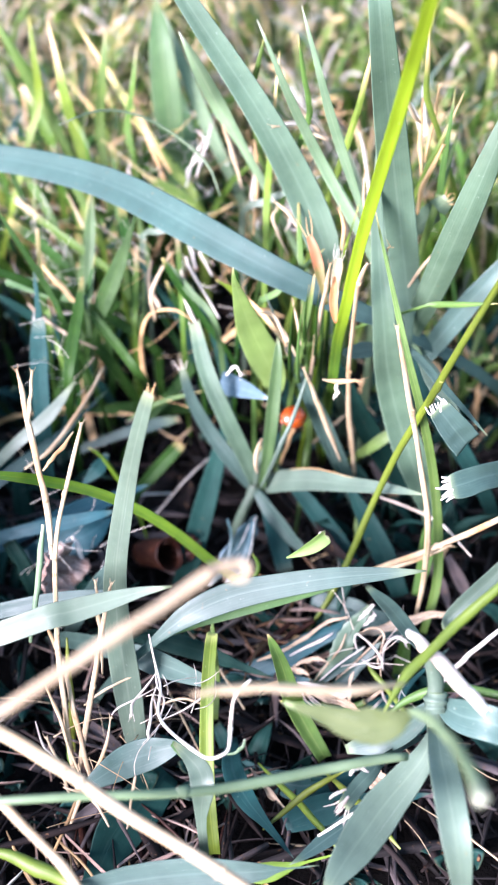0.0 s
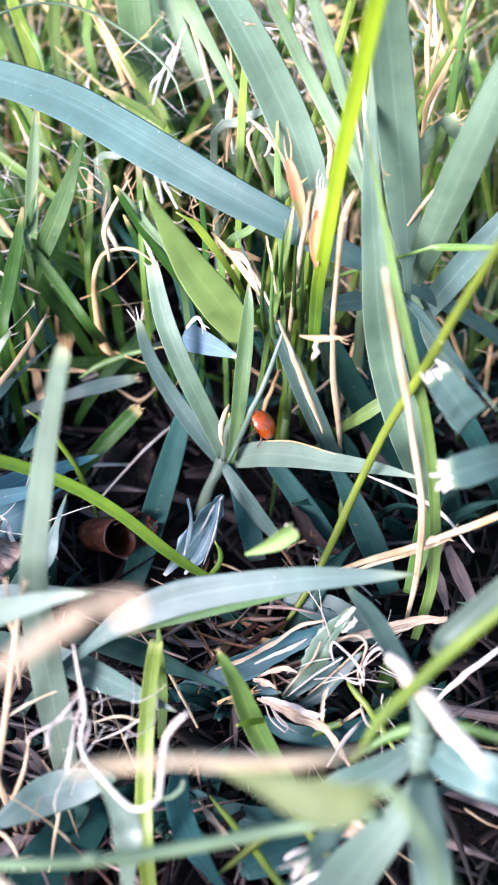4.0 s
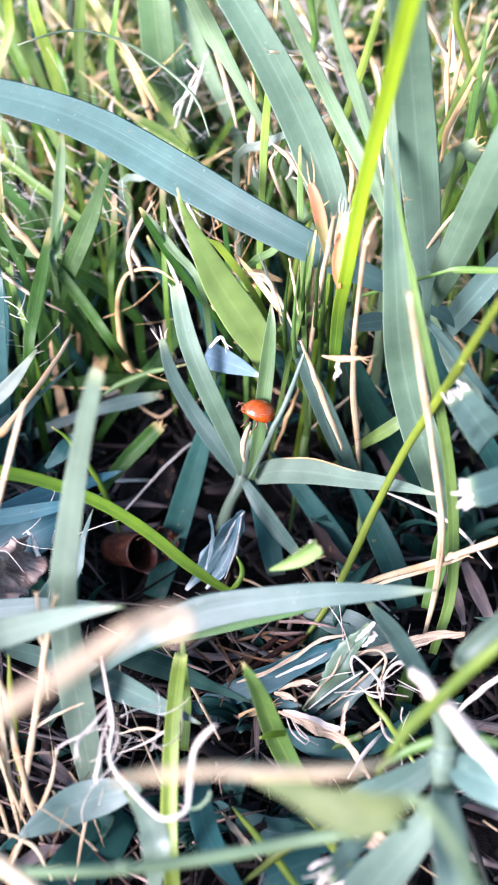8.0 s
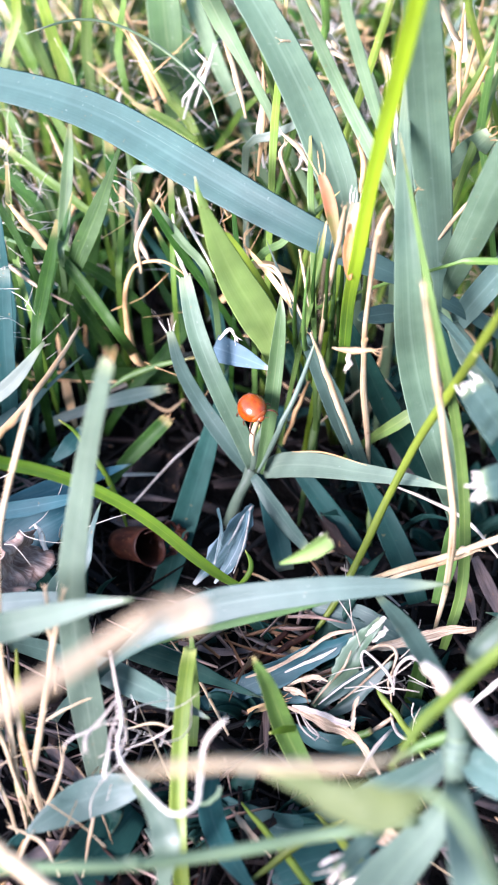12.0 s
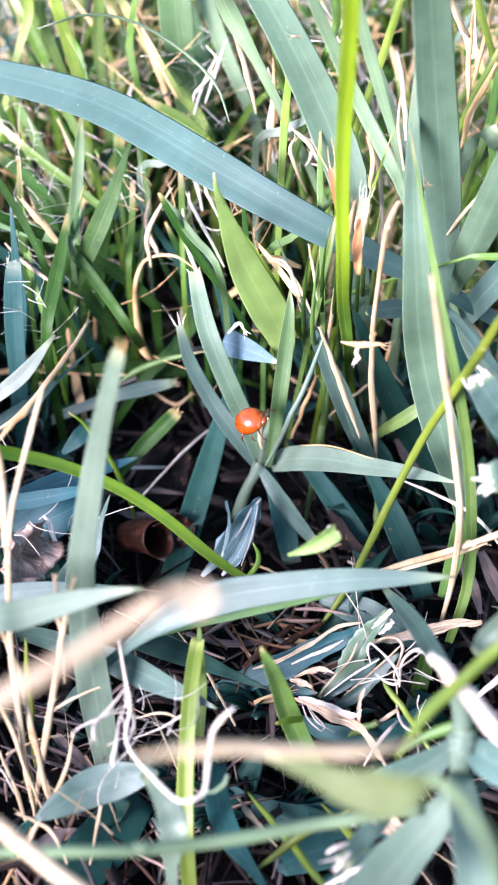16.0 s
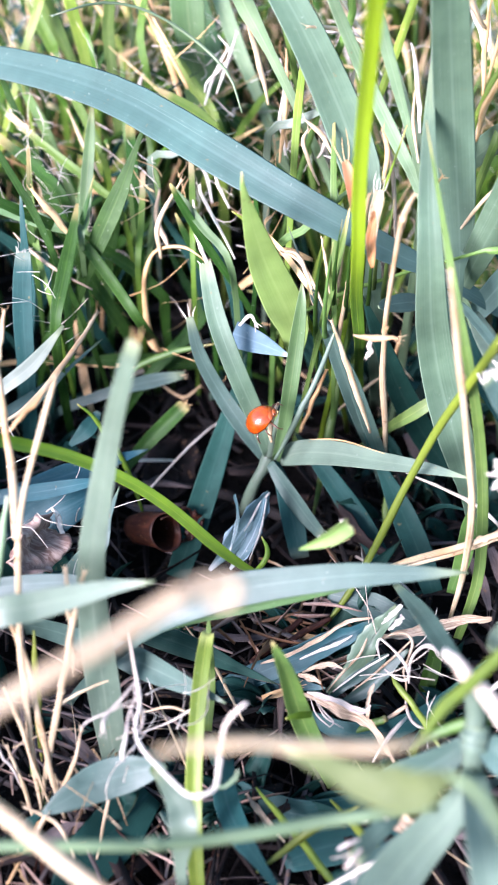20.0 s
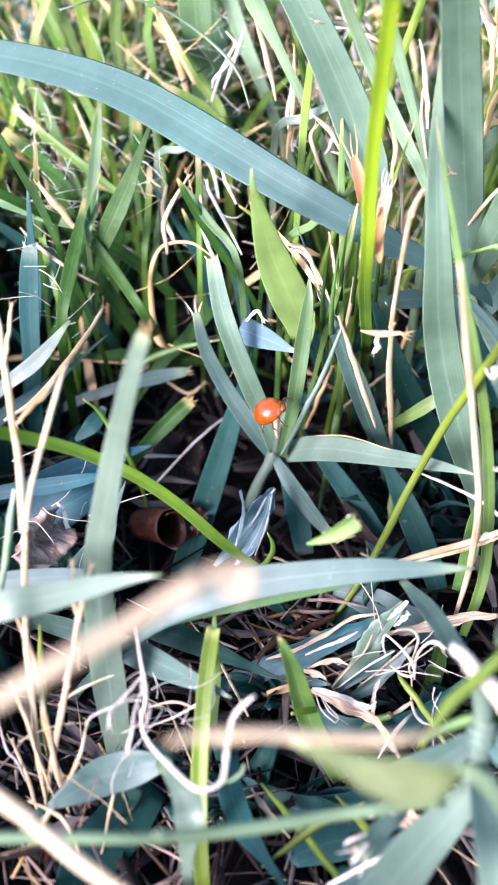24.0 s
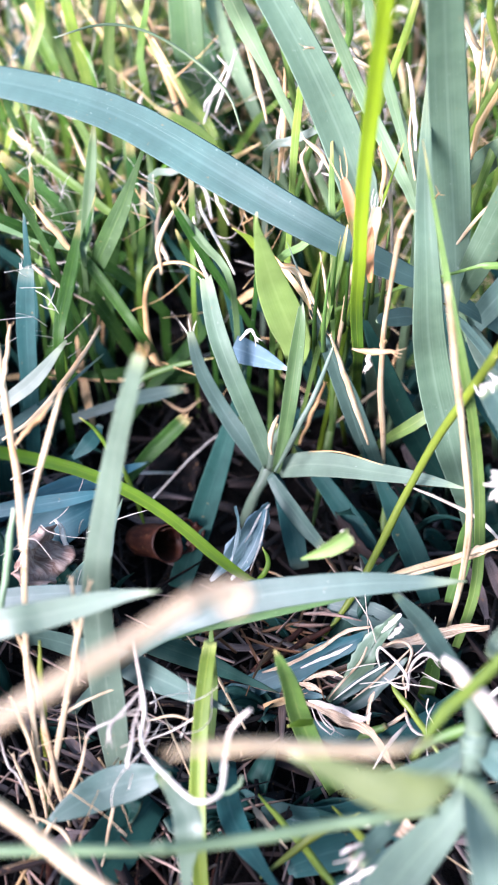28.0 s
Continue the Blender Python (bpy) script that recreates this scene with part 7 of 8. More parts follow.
stem([(29.2, 167.7, 70, 0.34), (30, 169.5, 76, 0.73), (30.1, 167.8, 84, 0.32)], PEACH, "dry tan grass stem among the blades", group='dry stems of the lawn', steps=14, tip=(2, 1.6, 0.5, PEACH, "split_end", ""))
stem([(28.1, 170.2, 76, 0.47), (25.4, 168.5, 80, 0.96), (23, 168.1, 84, 0.39)], STRAW, "dry cream straw among the blades", group='dry stems of the lawn', steps=14, tip=(2, 1.6, 0.5, STRAW, "split_end", ""))
stem([(26.7, 155.7, 52, 0.32), (29.9, 155.8, 58, 0.62), (32.5, 155.6, 62, 0.27)], STRAW, "dry cream straw among the blades", group='dry stems of the lawn', steps=14, tip=(2, 1.6, 0.5, STRAW, "split_end", ""))
stem([(-18.3, 167.1, 36, 0.47), (-18.6, 168.2, 42, 0.85), (-15.1, 172.3, 48, 0.31)], STRAW, "dry cream straw among the blades", group='dry stems of the lawn', steps=14, tip=(2, 1.6, 0.5, STRAW, "split_end", ""))
stem([(-11.3, 184, 36, 0.34), (-13.1, 188.4, 40, 0.69), (-18.1, 190.7, 44, 0.33)], BLEACH, "bleached curled fibre among the blades", group='dry stems of the lawn', steps=14, tip=(2, 1.6, 0.5, BLEACH, "split_end", ""))
stem([(-5.9, 162.7, 40, 0.31), (-11.2, 169.2, 46, 0.7), (-12.3, 170.9, 48, 0.27)], BLEACH, "bleached curled fibre among the blades", group='dry stems of the lawn', steps=14, tip=(2, 1.6, 0.5, BLEACH, "split_end", ""))
stem([(-32.8, 166.9, 40, 0.62), (-36.1, 168.7, 43, 1.27), (-39.2, 170.4, 46, 0.39)], PEACH, "dry tan grass stem among the blades", group='dry stems of the lawn', steps=14, tip=(2, 1.6, 0.5, PEACH, "split_end", ""))
stem([(6.6, 166.2, 52, 0.33), (3.7, 169.1, 57, 0.66), (4.5, 170.7, 59, 0.26)], STRAW, "dry cream straw among the blades", group='dry stems of the lawn', steps=14, tip=(2, 1.6, 0.5, STRAW, "split_end", ""))
stem([(9, 166.3, 56, 0.29), (6.2, 167.5, 60, 0.78), (3.6, 168, 62, 0.28)], STRAW, "dry cream straw among the blades", group='dry stems of the lawn', steps=14, tip=(2, 1.6, 0.5, STRAW, "split_end", ""))
stem([(15.2, 156, 60, 0.48), (15.3, 157, 64, 0.73), (14.3, 157.9, 67, 0.2)], PEACH, "dry tan grass stem among the blades", group='dry stems of the lawn', steps=14, tip=(2, 1.6, 0.5, PEACH, "split_end", ""))
stem([(11.8, 169.2, 64, 0.35), (10.1, 170.4, 66, 0.77), (10.8, 173.5, 68, 0.21)], STRAW, "dry cream straw among the blades", group='dry stems of the lawn', steps=14, tip=(2, 1.6, 0.5, STRAW, "split_end", ""))
stem([(-11.2, 192.5, 52, 0.33), (-9.6, 196.9, 56, 0.67), (-8.4, 201.2, 59, 0.21)], BLEACH, "bleached curled fibre among the blades", group='dry stems of the lawn', steps=14, tip=(2, 1.6, 0.5, BLEACH, "split_end", ""))
stem([(-13.5, 195.6, 48, 0.29), (-12.4, 200.1, 51, 0.61), (-9.9, 200.9, 56, 0.25)], BLEACH, "bleached curled fibre among the blades", group='dry stems of the lawn', steps=14, tip=(2, 1.6, 0.5, BLEACH, "split_end", ""))
stem([(19.9, 157.6, 62, 0.31), (18.9, 163, 66, 0.56), (19, 165.4, 70, 0.17)], STRAW, "dry cream straw among the blades", group='dry stems of the lawn', steps=14, tip=(2, 1.6, 0.5, STRAW, "split_end", ""))
stem([(-31, 186.6, 38, 0.34), (-34.3, 191, 42, 0.77), (-37.6, 195.4, 46, 0.25)], STRAW, "dry cream straw among the blades", group='dry stems of the lawn', steps=14, tip=(2, 1.6, 0.5, STRAW, "split_end", ""))
stem([(-12.4, 173, 14, 0.35), (-14.6, 176.1, 18, 0.71), (-13.8, 179.3, 22, 0.26)], STRAW, "dry cream straw among the blades", group='dry stems of the lawn', steps=14, tip=(2, 1.6, 0.5, STRAW, "split_end", ""))
# -- at the near edge of the view
stem([(-41.1, 75, 50, 0.76), (-32.3, 71, 48, 1.53), (-22.2, 65.9, 46, 1.61), (-15.3, 62.5, 44, 1.65), (-7.1, 58.4, 42, 1.63), (2.2, 53.4, 40, 1.5), (11.2, 48.6, 38, 0.7)], STRAW, "thick pale straw slanting to the ground", steps=26, tip=(2, 1.6, 0.5, STRAW, "split_end", ""))
stem([(-36.4, 70.9, 40, 0.6), (-31.6, 66.9, 39, 1.19), (-25.3, 61.5, 38, 1.27), (-18.5, 54.9, 36, 1.24), (-13.5, 49.8, 34, 0.56)], STRAW, "pale straw slanting to the ground", tip=(2, 1.6, 0.5, STRAW, "split_end", ""))
leaf([(-47.5, 63.8, -1, 1.44), (-44.7, 62.6, 5, 1.74), (-38.5, 62.2, 10.9, 2.02), (-25.2, 63.9, 16, 2.31), (-16.1, 65.8, 17, 4.33), (-6.8, 66.6, 18, 4.64), (1.7, 66.5, 19, 2.77), (5.6, 67, 19, 0.46), (8.3, 67.3, 19, 0.28), (10.6, 67.6, 19, 0.08)], GLAUC, "green leaf low at the near edge")
leaf([(-16.5, 71.9, -1, 0.8), (-14.8, 70.6, 3.5, 0.97), (-10.8, 69.6, 8.1, 1.13), (-2.3, 69.2, 12, 1.29), (3.4, 69.4, 13, 3.04), (8.1, 70.2, 14, 0.64), (11.5, 70.9, 14.6, 0.38), (14.4, 71.5, 15.1, 0.08)], LIME, "lime leaf low at the near edge")
stem([(-36.3, 69, 20, 0.56), (-29.8, 67.1, 20, 2.15), (-24.3, 64.9, 19, 1.99), (-20.2, 62.3, 18, 0.45)], VERDANT, "green stem low at the near edge", name='grass_sprout', category='grass sprout')
leaf([(32.7, 100.4, -1, 0.95), (30.5, 96.2, 7, 1.12), (20.9, 82.2, 23.7, 1.61), (17.9, 78.2, 25.4, 2.21), (15.5, 75.8, 24.6, 2.32), (13.8, 73.6, 24, 1.92)], GLAUC, "torn blade with a white frayed end", cut=True, tip=(6,3,0.4,BLEACH))
leaf([(37.8, 98.3, -1, 1.41), (35.9, 95.4, 4.3, 1.69), (31.8, 90.8, 9.5, 1.93), (23.2, 82.7, 14, 2.12), (17.4, 77.6, 15, 3.15), (12.5, 73.5, 16, 2.67), (9.3, 70.7, 16.6, 1.58), (6.6, 68.5, 17.1, 0.06)], GLAUC, "dry-edged blade with a white torn end")
stem([(2.3, 90.9, 6, 0.28), (6.3, 85.3, 8, 1.03), (11.1, 78.7, 10, 1.06), (14.3, 74, 10, 0.25)], VERDANT, "thin yellow-green stem in the shade", name='grass_sprout', category='grass sprout', group='stems in the shade')
stem([(12.2, 88.8, 8, 0.27), (15.8, 83.8, 10, 1.16), (19.7, 78, 12, 1.12), (23, 73.7, 12, 0.25)], VERDANT, "thin yellow-green stem in the shade", name='grass_sprout', category='grass sprout', group='stems in the shade')
stem([(3, 78.4, 8, 0.26), (7.8, 81.8, 10, 1.08), (12, 84.1, 12, 1.01), (15.5, 85.6, 13, 0.17)], VERDANT, "thin yellow-green stem in the shade", name='grass_sprout', category='grass sprout', group='stems in the shade')
leaf([(-2, 97.8, 2, 1.61), (-1.8, 89.8, 6, 3.36), (0.5, 83.5, 8, 3.23), (3.7, 78.7, 9, 1.43), (5.8, 75.6, 9.6, 0.84), (7.5, 73, 10.1, 0.07)], SHADE_TEAL, "blue blade with shade put into its colour")
leaf([(1.5, 93, 0, 2.39), (9.5, 89.7, 1, 4.67), (18.8, 92.2, 2, 3.92), (25.1, 96.2, 3, 1.59), (29.7, 99.2, 3.6, 0.96), (33.7, 101.8, 4, 0.08)], SHADE_TEAL, "blue blade with shade put into its colour")
leaf([(6.6, 83.6, 0, 3.05), (12.6, 85.8, 1, 5.35), (20.2, 86.6, 2, 3.05), (25.5, 87.1, 2.6, 1.83), (30, 87.7, 3, 0.08)], SHADE_TEAL, "blue blade with shade put into its colour")
leaf([(9.2, 105.4, 1, 1.67), (15.7, 102.4, 2, 3.28), (23.9, 104.2, 3, 2.96), (28.8, 107.9, 5, 0.83), (32.3, 110.7, 6.2, 0.5), (35.4, 113.2, 7.1, 0.08)], SHADE_TEAL, "blue blade with shade put into its colour")
# -- blades and curls that stand out of the lawn behind the long blade
leaf([(-23.9, 182.4, -1, 0.68), (-24.5, 179.9, 16.2, 0.88), (-25.9, 178.4, 36, 0.97), (-30, 181.3, 39, 1.39), (-35.9, 184.9, 41.4, 1.54), (-41.5, 188.4, 43.6, 1.4), (-47.2, 192.2, 46.2, 1.13)], LAWN, "yellow-green mown blade with a tan tip", fold=0.3, group='blades of the lawn', steps=18, cut=True, tip=(3, 1.6, 0.3, BLEACH))
leaf([(-32.6, 182.5, -1, 1.08), (-33.5, 180, 17.1, 1.39), (-35.5, 178.5, 37.9, 1.54), (-41.3, 183.4, 41.5, 1.84), (-48.6, 187.7, 44.6, 1.55)], SHADE_GREEN, "green grass blade in the thick lawn, coloured dark for shade", fold=0.3, group='blades of the lawn', steps=18)
leaf([(-17.8, 177.7, 1, 1.52), (-19.9, 174.6, 9, 1.68), (-20.5, 157.8, 29.7, 1.65), (-25.7, 162.5, 34.4, 1.83), (-30.5, 166.3, 38.4, 1.83), (-34.6, 169.4, 40.1, 1.84), (-37.4, 170.7, 41.5, 1.57)], SHADE_GREEN, "green mown blade browned at its cut end", fold=0.3, group='blades of the lawn', steps=18, cut=True, tip=(4, 1.8, 0.3, PEACH))
leaf([(-30.9, 169.6, -1, 0.64), (-30.9, 167.1, 17.6, 0.82), (-30.8, 165.6, 39.1, 0.91), (-30.6, 168.2, 41.6, 1.82), (-30.5, 173.5, 46.8, 2), (-30.4, 178, 51.2, 1.64), (-30.4, 181.5, 54.7, 0.55)], SPRING, "upright pale green blade in the thick lawn", fold=0.4, group='blades of the lawn', steps=18)
leaf([(-22.6, 173.9, -1, 0.66), (-22.6, 171.4, 14.3, 0.85), (-22.6, 169.9, 31.8, 0.95), (-22.5, 175.4, 37.2, 1.14), (-22.7, 181.5, 43.1, 0.86)], LAWN, "thin green grass blade in the thick lawn", fold=0.3, group='blades of the lawn', steps=18)
leaf([(-12.8, 172, -1, 0.59), (-12.9, 169.5, 15.2, 0.76), (-13.1, 168, 33.8, 0.84), (-13.8, 175.4, 41, 1.03), (-14.7, 182.4, 46.5, 0.85)], LAWN, "thin green grass blade in the thick lawn", fold=0.3, group='blades of the lawn', steps=18)
leaf([(-3.9, 163.4, -1, 0.74), (-4.6, 160.9, 18.2, 0.95), (-6.2, 159.4, 40.5, 1.06), (-10.9, 163.7, 44.8, 1.41), (-14.2, 166.3, 47.6, 1.32), (-16.4, 168.1, 49.4, 0.53)], SPRING, "green blade in front of dark lawn", fold=0.3, group='blades of the lawn', steps=18)
leaf([(-34.5, 165.6, -1, 0.52), (-34.9, 163.1, 13.4, 0.67), (-35.9, 161.6, 29.8, 0.74), (-38.8, 167.8, 35.9, 1.12), (-40.4, 174.4, 42.4, 0.93), (-41.3, 179.9, 47.9, 0.47)], LAWN, "thin green grass blade in the thick lawn", fold=0.3, group='blades of the lawn', steps=18)
leaf([(-47.1, 173.4, 40.3, 1.87), (-44, 172.3, 40.5, 2.61), (-37.8, 169.5, 40.4, 2.4), (-32.7, 166.8, 40.3, 0.73)], SPRING, "wide green blade lying across the lawn", fold=0.3, group='blades of the lawn', steps=18)
leaf([(-24, 187.3, -1, 0.82), (-24.1, 184.8, 17.1, 1.05), (-24.4, 183.3, 38, 1.17), (-25.3, 187.1, 41.7, 1.85), (-26.3, 192.3, 45.4, 1.57)], SHADE_GREEN, "green grass blade in the thick lawn, coloured dark for shade", fold=0.3, group='blades of the lawn', steps=18)
leaf([(-34, 157.4, -1, 1.25), (-33.9, 154.9, 14.1, 1.61), (-33.6, 153.4, 31.4, 1.79), (-32.8, 159.2, 37.1, 2.33), (-32.1, 164.5, 40.9, 1.8), (-31.5, 168.6, 44.8, 0.45)], SHADE_GREEN, "grey-green blade among dark ones", fold=0.3, group='blades of the lawn', steps=18)
leaf([(-42, 217.2, -1, 1.04), (-42.2, 214.7, 19.8, 1.34), (-42.7, 213.2, 44.1, 1.49), (-44, 216.2, 47.1, 2.33), (-47, 220.2, 51.1, 2.55), (-50.1, 224.2, 55.2, 1.91)], LAWN, "bright green blade of the far lawn", fold=0.3, group='blades of the lawn', steps=18)
leaf([(-34.6, 216.6, -1, 1.47), (-35.1, 214.1, 20.7, 1.89), (-36.2, 212.6, 46.1, 2.1), (-39.3, 217.5, 51.1, 2.1), (-42.2, 221.9, 55.4, 1.26)], LAWN, "bright green blade of the far lawn", fold=0.3, group='blades of the lawn', steps=18)
leaf([(-8.4, 198.6, -1, 0.83), (-9.3, 196.1, 20, 1.07), (-11.4, 194.6, 44.4, 1.19), (-17.5, 201.4, 49.8, 1.49), (-22.4, 207.3, 54.4, 1.4), (-25.9, 211.5, 58.7, 0.6)], TIPPED, "yellow-green blade of the far lawn", fold=0.3, group='blades of the lawn', steps=18)
leaf([(-10.4, 185.7, 49.6, 0.94), (-14.4, 188.4, 51, 1.51), (-18.4, 190.6, 51.9, 1.33), (-21.7, 191.6, 53, 0.48)], TIPPED, "short yellow blade lying in the lawn", fold=0.3, group='blades of the lawn', steps=18)
leaf([(-12.1, 218.1, -1, 2.67), (-12.5, 215.6, 19.8, 3.44), (-13.4, 214.1, 43.9, 3.82), (-16, 221.7, 50.1, 4.27), (-18.9, 227.9, 54.9, 3)], SPRING, "wide pale blade of the far lawn", fold=0.3, group='blades of the lawn', steps=18)
leaf([(24.5, 173.5, -1, 0.85), (24, 171, 23.4, 1.1), (22.8, 169.5, 52.1, 1.22), (19.3, 177.7, 58.8, 1.84), (16.1, 186, 64.3, 1.6), (13.6, 191.6, 68.5, 0.53)], MILKY, "pale green blade beside a swaying stalk", fold=0.3, group='blades of the lawn', steps=18)
leaf([(23, 166.7, -1, 0.83), (22.6, 164.2, 24.3, 1.06), (21.7, 162.7, 53.9, 1.18), (19.2, 166.8, 56.6, 1.86), (15.5, 173.8, 60.8, 1.63), (12.5, 178.9, 64.5, 0.69)], MILKY, "pale green blade beside a swaying stalk", fold=0.3, group='blades of the lawn', steps=18)
leaf([(38.6, 192.4, -1, 0.65), (38.2, 189.9, 24.6, 0.84), (37.2, 188.4, 54.7, 0.93), (34.3, 194.5, 59.4, 1.12), (32.3, 199.1, 63.9, 0.74)], TIPPED, "thin yellow-green grass blade in the thick lawn", fold=0.3, group='blades of the lawn', steps=18)
stem([(3, 194.5, 63.3, 0.28), (6.1, 193.3, 63.4, 0.55), (9.4, 193.7, 63.7, 0.27)], BLEACH, "white curled fibre in the thick lawn", name='dry_fibre', group='dry stems of the lawn', steps=20)
stem([(5.3, 177.6, 55.1, 0.27), (6.9, 176.1, 55, 0.71), (7.2, 174.9, 53.8, 0.8), (6.1, 173.4, 52.3, 0.35)], BLEACH, "white curled fibre in the thick lawn", name='dry_fibre', group='dry stems of the lawn', steps=20)
stem([(8.9, 173.8, 56.9, 0.26), (10.2, 171.5, 55.9, 0.69), (10.7, 169.2, 53.6, 0.87), (11.1, 166.4, 50.9, 0.52)], BLEACH, "white curled fibre in the thick lawn", name='dry_fibre', group='dry stems of the lawn', steps=20)
stem([(7, 172, 53.7, 0.26), (9.2, 170.6, 53.7, 0.52), (11, 168.4, 52.9, 0.35)], BLEACH, "white curled fibre in the thick lawn", name='dry_fibre', group='dry stems of the lawn', steps=20)
stem([(15.6, 176.1, 56, 0.26), (16.8, 173.5, 54.8, 0.79), (17.8, 169.8, 52.6, 0.78), (18.6, 164.3, 47.1, 0.52), (18.7, 162.4, 45.3, 0.26)], HUSK, "tan twisted stem in the thick lawn", name='dry_fibre', group='dry stems of the lawn', steps=20)
stem([(19, 180.4, 68.5, 0.26), (19.9, 178, 66.2, 0.77), (20.6, 172.9, 62.5, 0.85), (21, 169.9, 59.6, 0.42)], BLEACH, "white curled fibre in the thick lawn", name='dry_fibre', group='dry stems of the lawn', steps=20)
stem([(28.4, 195, 68.5, 0.36), (30.6, 191.2, 66.1, 0.9), (32.1, 189.1, 63.9, 0.72), (31.7, 195.5, 70.2, 0.27)], BLEACH, "white curled fibre in the thick lawn", name='dry_fibre', group='dry stems of the lawn', steps=20)
stem([(35.5, 188.3, 64.5, 0.53), (33.4, 183.4, 61.2, 0.89), (31.5, 179.3, 58.5, 0.88), (30.3, 176, 55.4, 0.44)], HUSK, "tan twisted stem in the thick lawn", name='dry_fibre', group='dry stems of the lawn', steps=20)
stem([(-0.8, 192.6, 58.8, 0.28), (0.4, 188.4, 56, 0.65), (-0.1, 184.7, 52.4, 0.65), (1.1, 180.5, 48.2, 0.37)], BLEACH, "white curled fibre in the thick lawn", name='dry_fibre', group='dry stems of the lawn', steps=20)
stem([(7, 188.5, 57.3, 0.28), (8.2, 185, 55.2, 0.55), (9.5, 184.1, 54.3, 0.37)], BLEACH, "white curled fibre in the thick lawn", name='dry_fibre', group='dry stems of the lawn', steps=20)
stem([(-26.1, 209.6, 51.2, 0.31), (-24.9, 205.8, 48.8, 0.61), (-25.9, 203.5, 46.7, 0.61), (-24.1, 200.7, 43.8, 0.3)], BLEACH, "white curled fibre in the thick lawn", name='dry_fibre', group='dry stems of the lawn', steps=20)
stem([(-11.1, 194.7, 61.2, 0.28), (-9, 192.4, 59, 0.47), (-12.3, 189.3, 56, 0.56), (-12.9, 187.9, 54.6, 0.28)], BLEACH, "white curled fibre in the thick lawn", name='dry_fibre', group='dry stems of the lawn', steps=20)
stem([(-39, 182.7, 39.3, 0.29), (-36.7, 180.6, 38.6, 0.68), (-36.4, 179.2, 37.2, 0.39)], BLEACH, "white curled fibre in the thick lawn", name='dry_fibre', group='dry stems of the lawn', steps=20)
stem([(-42.8, 169.6, 37.8, 0.28), (-39.2, 166.6, 36.2, 0.65), (-34.2, 163.8, 34.6, 0.55), (-29, 162.1, 32.8, 0.28)], HUSK, "tan twisted stem in the thick lawn", name='dry_fibre', group='dry stems of the lawn', steps=20)
stem([(-19.7, 179.6, 41.2, 0.38), (-19.9, 175.4, 38.4, 0.85), (-18.1, 171.9, 36.4, 0.75), (-17.4, 171, 35.4, 0.28)], HUSK, "tan twisted stem in the thick lawn", name='dry_fibre', group='dry stems of the lawn', steps=20)
stem([(-13.4, 171.8, 44.5, 0.27), (-12.4, 167.9, 40.7, 0.73), (-10.4, 164, 38.1, 0.45)], BLEACH, "white curled fibre in the thick lawn", name='dry_fibre', group='dry stems of the lawn', steps=20)
stem([(-10.7, 177.6, 47.3, 0.28), (-9.4, 174.5, 45.6, 0.55), (-7.5, 172, 43.1, 0.37)], BLEACH, "white curled fibre in the thick lawn", name='dry_fibre', group='dry stems of the lawn', steps=20)
# -- dead blades on the litter
leaf([(1.9, 116.4, 2, 0.52), (7.1, 117.9, 3, 1.05), (12.2, 116.7, 4, 0.86), (16.5, 118.1, 5, 0.35)], PEACH, "tan dead blade lying in the litter", steps=12, group='dead blades on the litter', name='withered_grass', category='dead grass', fold=0.4, tip=(3, 2.2, 0.5, PEACH))
leaf([(-8.8, 118.9, 2, 0.7), (-2.1, 117.5, 2, 1.14), (4.9, 117.9, 3, 0.52)], GREYS, "greyish dead blade lying in the litter", steps=12, group='dead blades on the litter', name='withered_grass', category='dead grass', fold=0.4, tip=(3, 2.2, 0.5, GREYS))
leaf([(2.4, 107.3, 2, 0.67), (4.8, 107.6, 3, 1.17), (7.7, 108.3, 4, 0.58)], PEACH, "tan dead blade lying in the litter", steps=12, group='dead blades on the litter', name='withered_grass', category='dead grass', fold=0.4, tip=(3, 2.2, 0.5, PEACH))
leaf([(37.7, 135.1, 6, 1.29), (39.4, 130.2, 5, 2.35), (41.5, 124.5, 4, 1.42)], GREYS, "greyish dead blade lying in the litter", steps=12, group='dead blades on the litter', name='withered_grass', category='dead grass', fold=0.4, tip=(3, 2.2, 0.5, GREYS))
leaf([(33.9, 133.7, 6, 0.91), (36, 128.9, 5, 1.8), (37, 124.2, 4, 0.71)], GREYS, "greyish dead blade lying in the litter", steps=12, group='dead blades on the litter', name='withered_grass', category='dead grass', fold=0.4, tip=(3, 2.2, 0.5, GREYS))
leaf([(-25.7, 99.5, 3, 1.14), (-22.4, 96.6, 3, 2.08), (-19.1, 93.7, 3, 0.95)], GREYS, "greyish dead blade lying in the litter", steps=12, group='dead blades on the litter', name='withered_grass', category='dead grass', fold=0.4, tip=(3, 2.2, 0.5, GREYS))
leaf([(-26.6, 82.4, 2, 1.21), (-23.1, 84.5, 3, 1.97), (-19.4, 85.5, 3, 0.76)], GREYS, "greyish dead blade lying in the litter", steps=12, group='dead blades on the litter', name='withered_grass', category='dead grass', fold=0.4, tip=(3, 2.2, 0.5, GREYS))
leaf([(21.4, 166.1, 14, 0.8), (25.6, 161.8, 10, 2), (28, 160.3, 6, 1.21)], PEACH, "tan dead blade lying in the litter", steps=12, group='dead blades on the litter', name='withered_grass', category='dead grass', fold=0.4, tip=(3, 2.2, 0.5, PEACH))
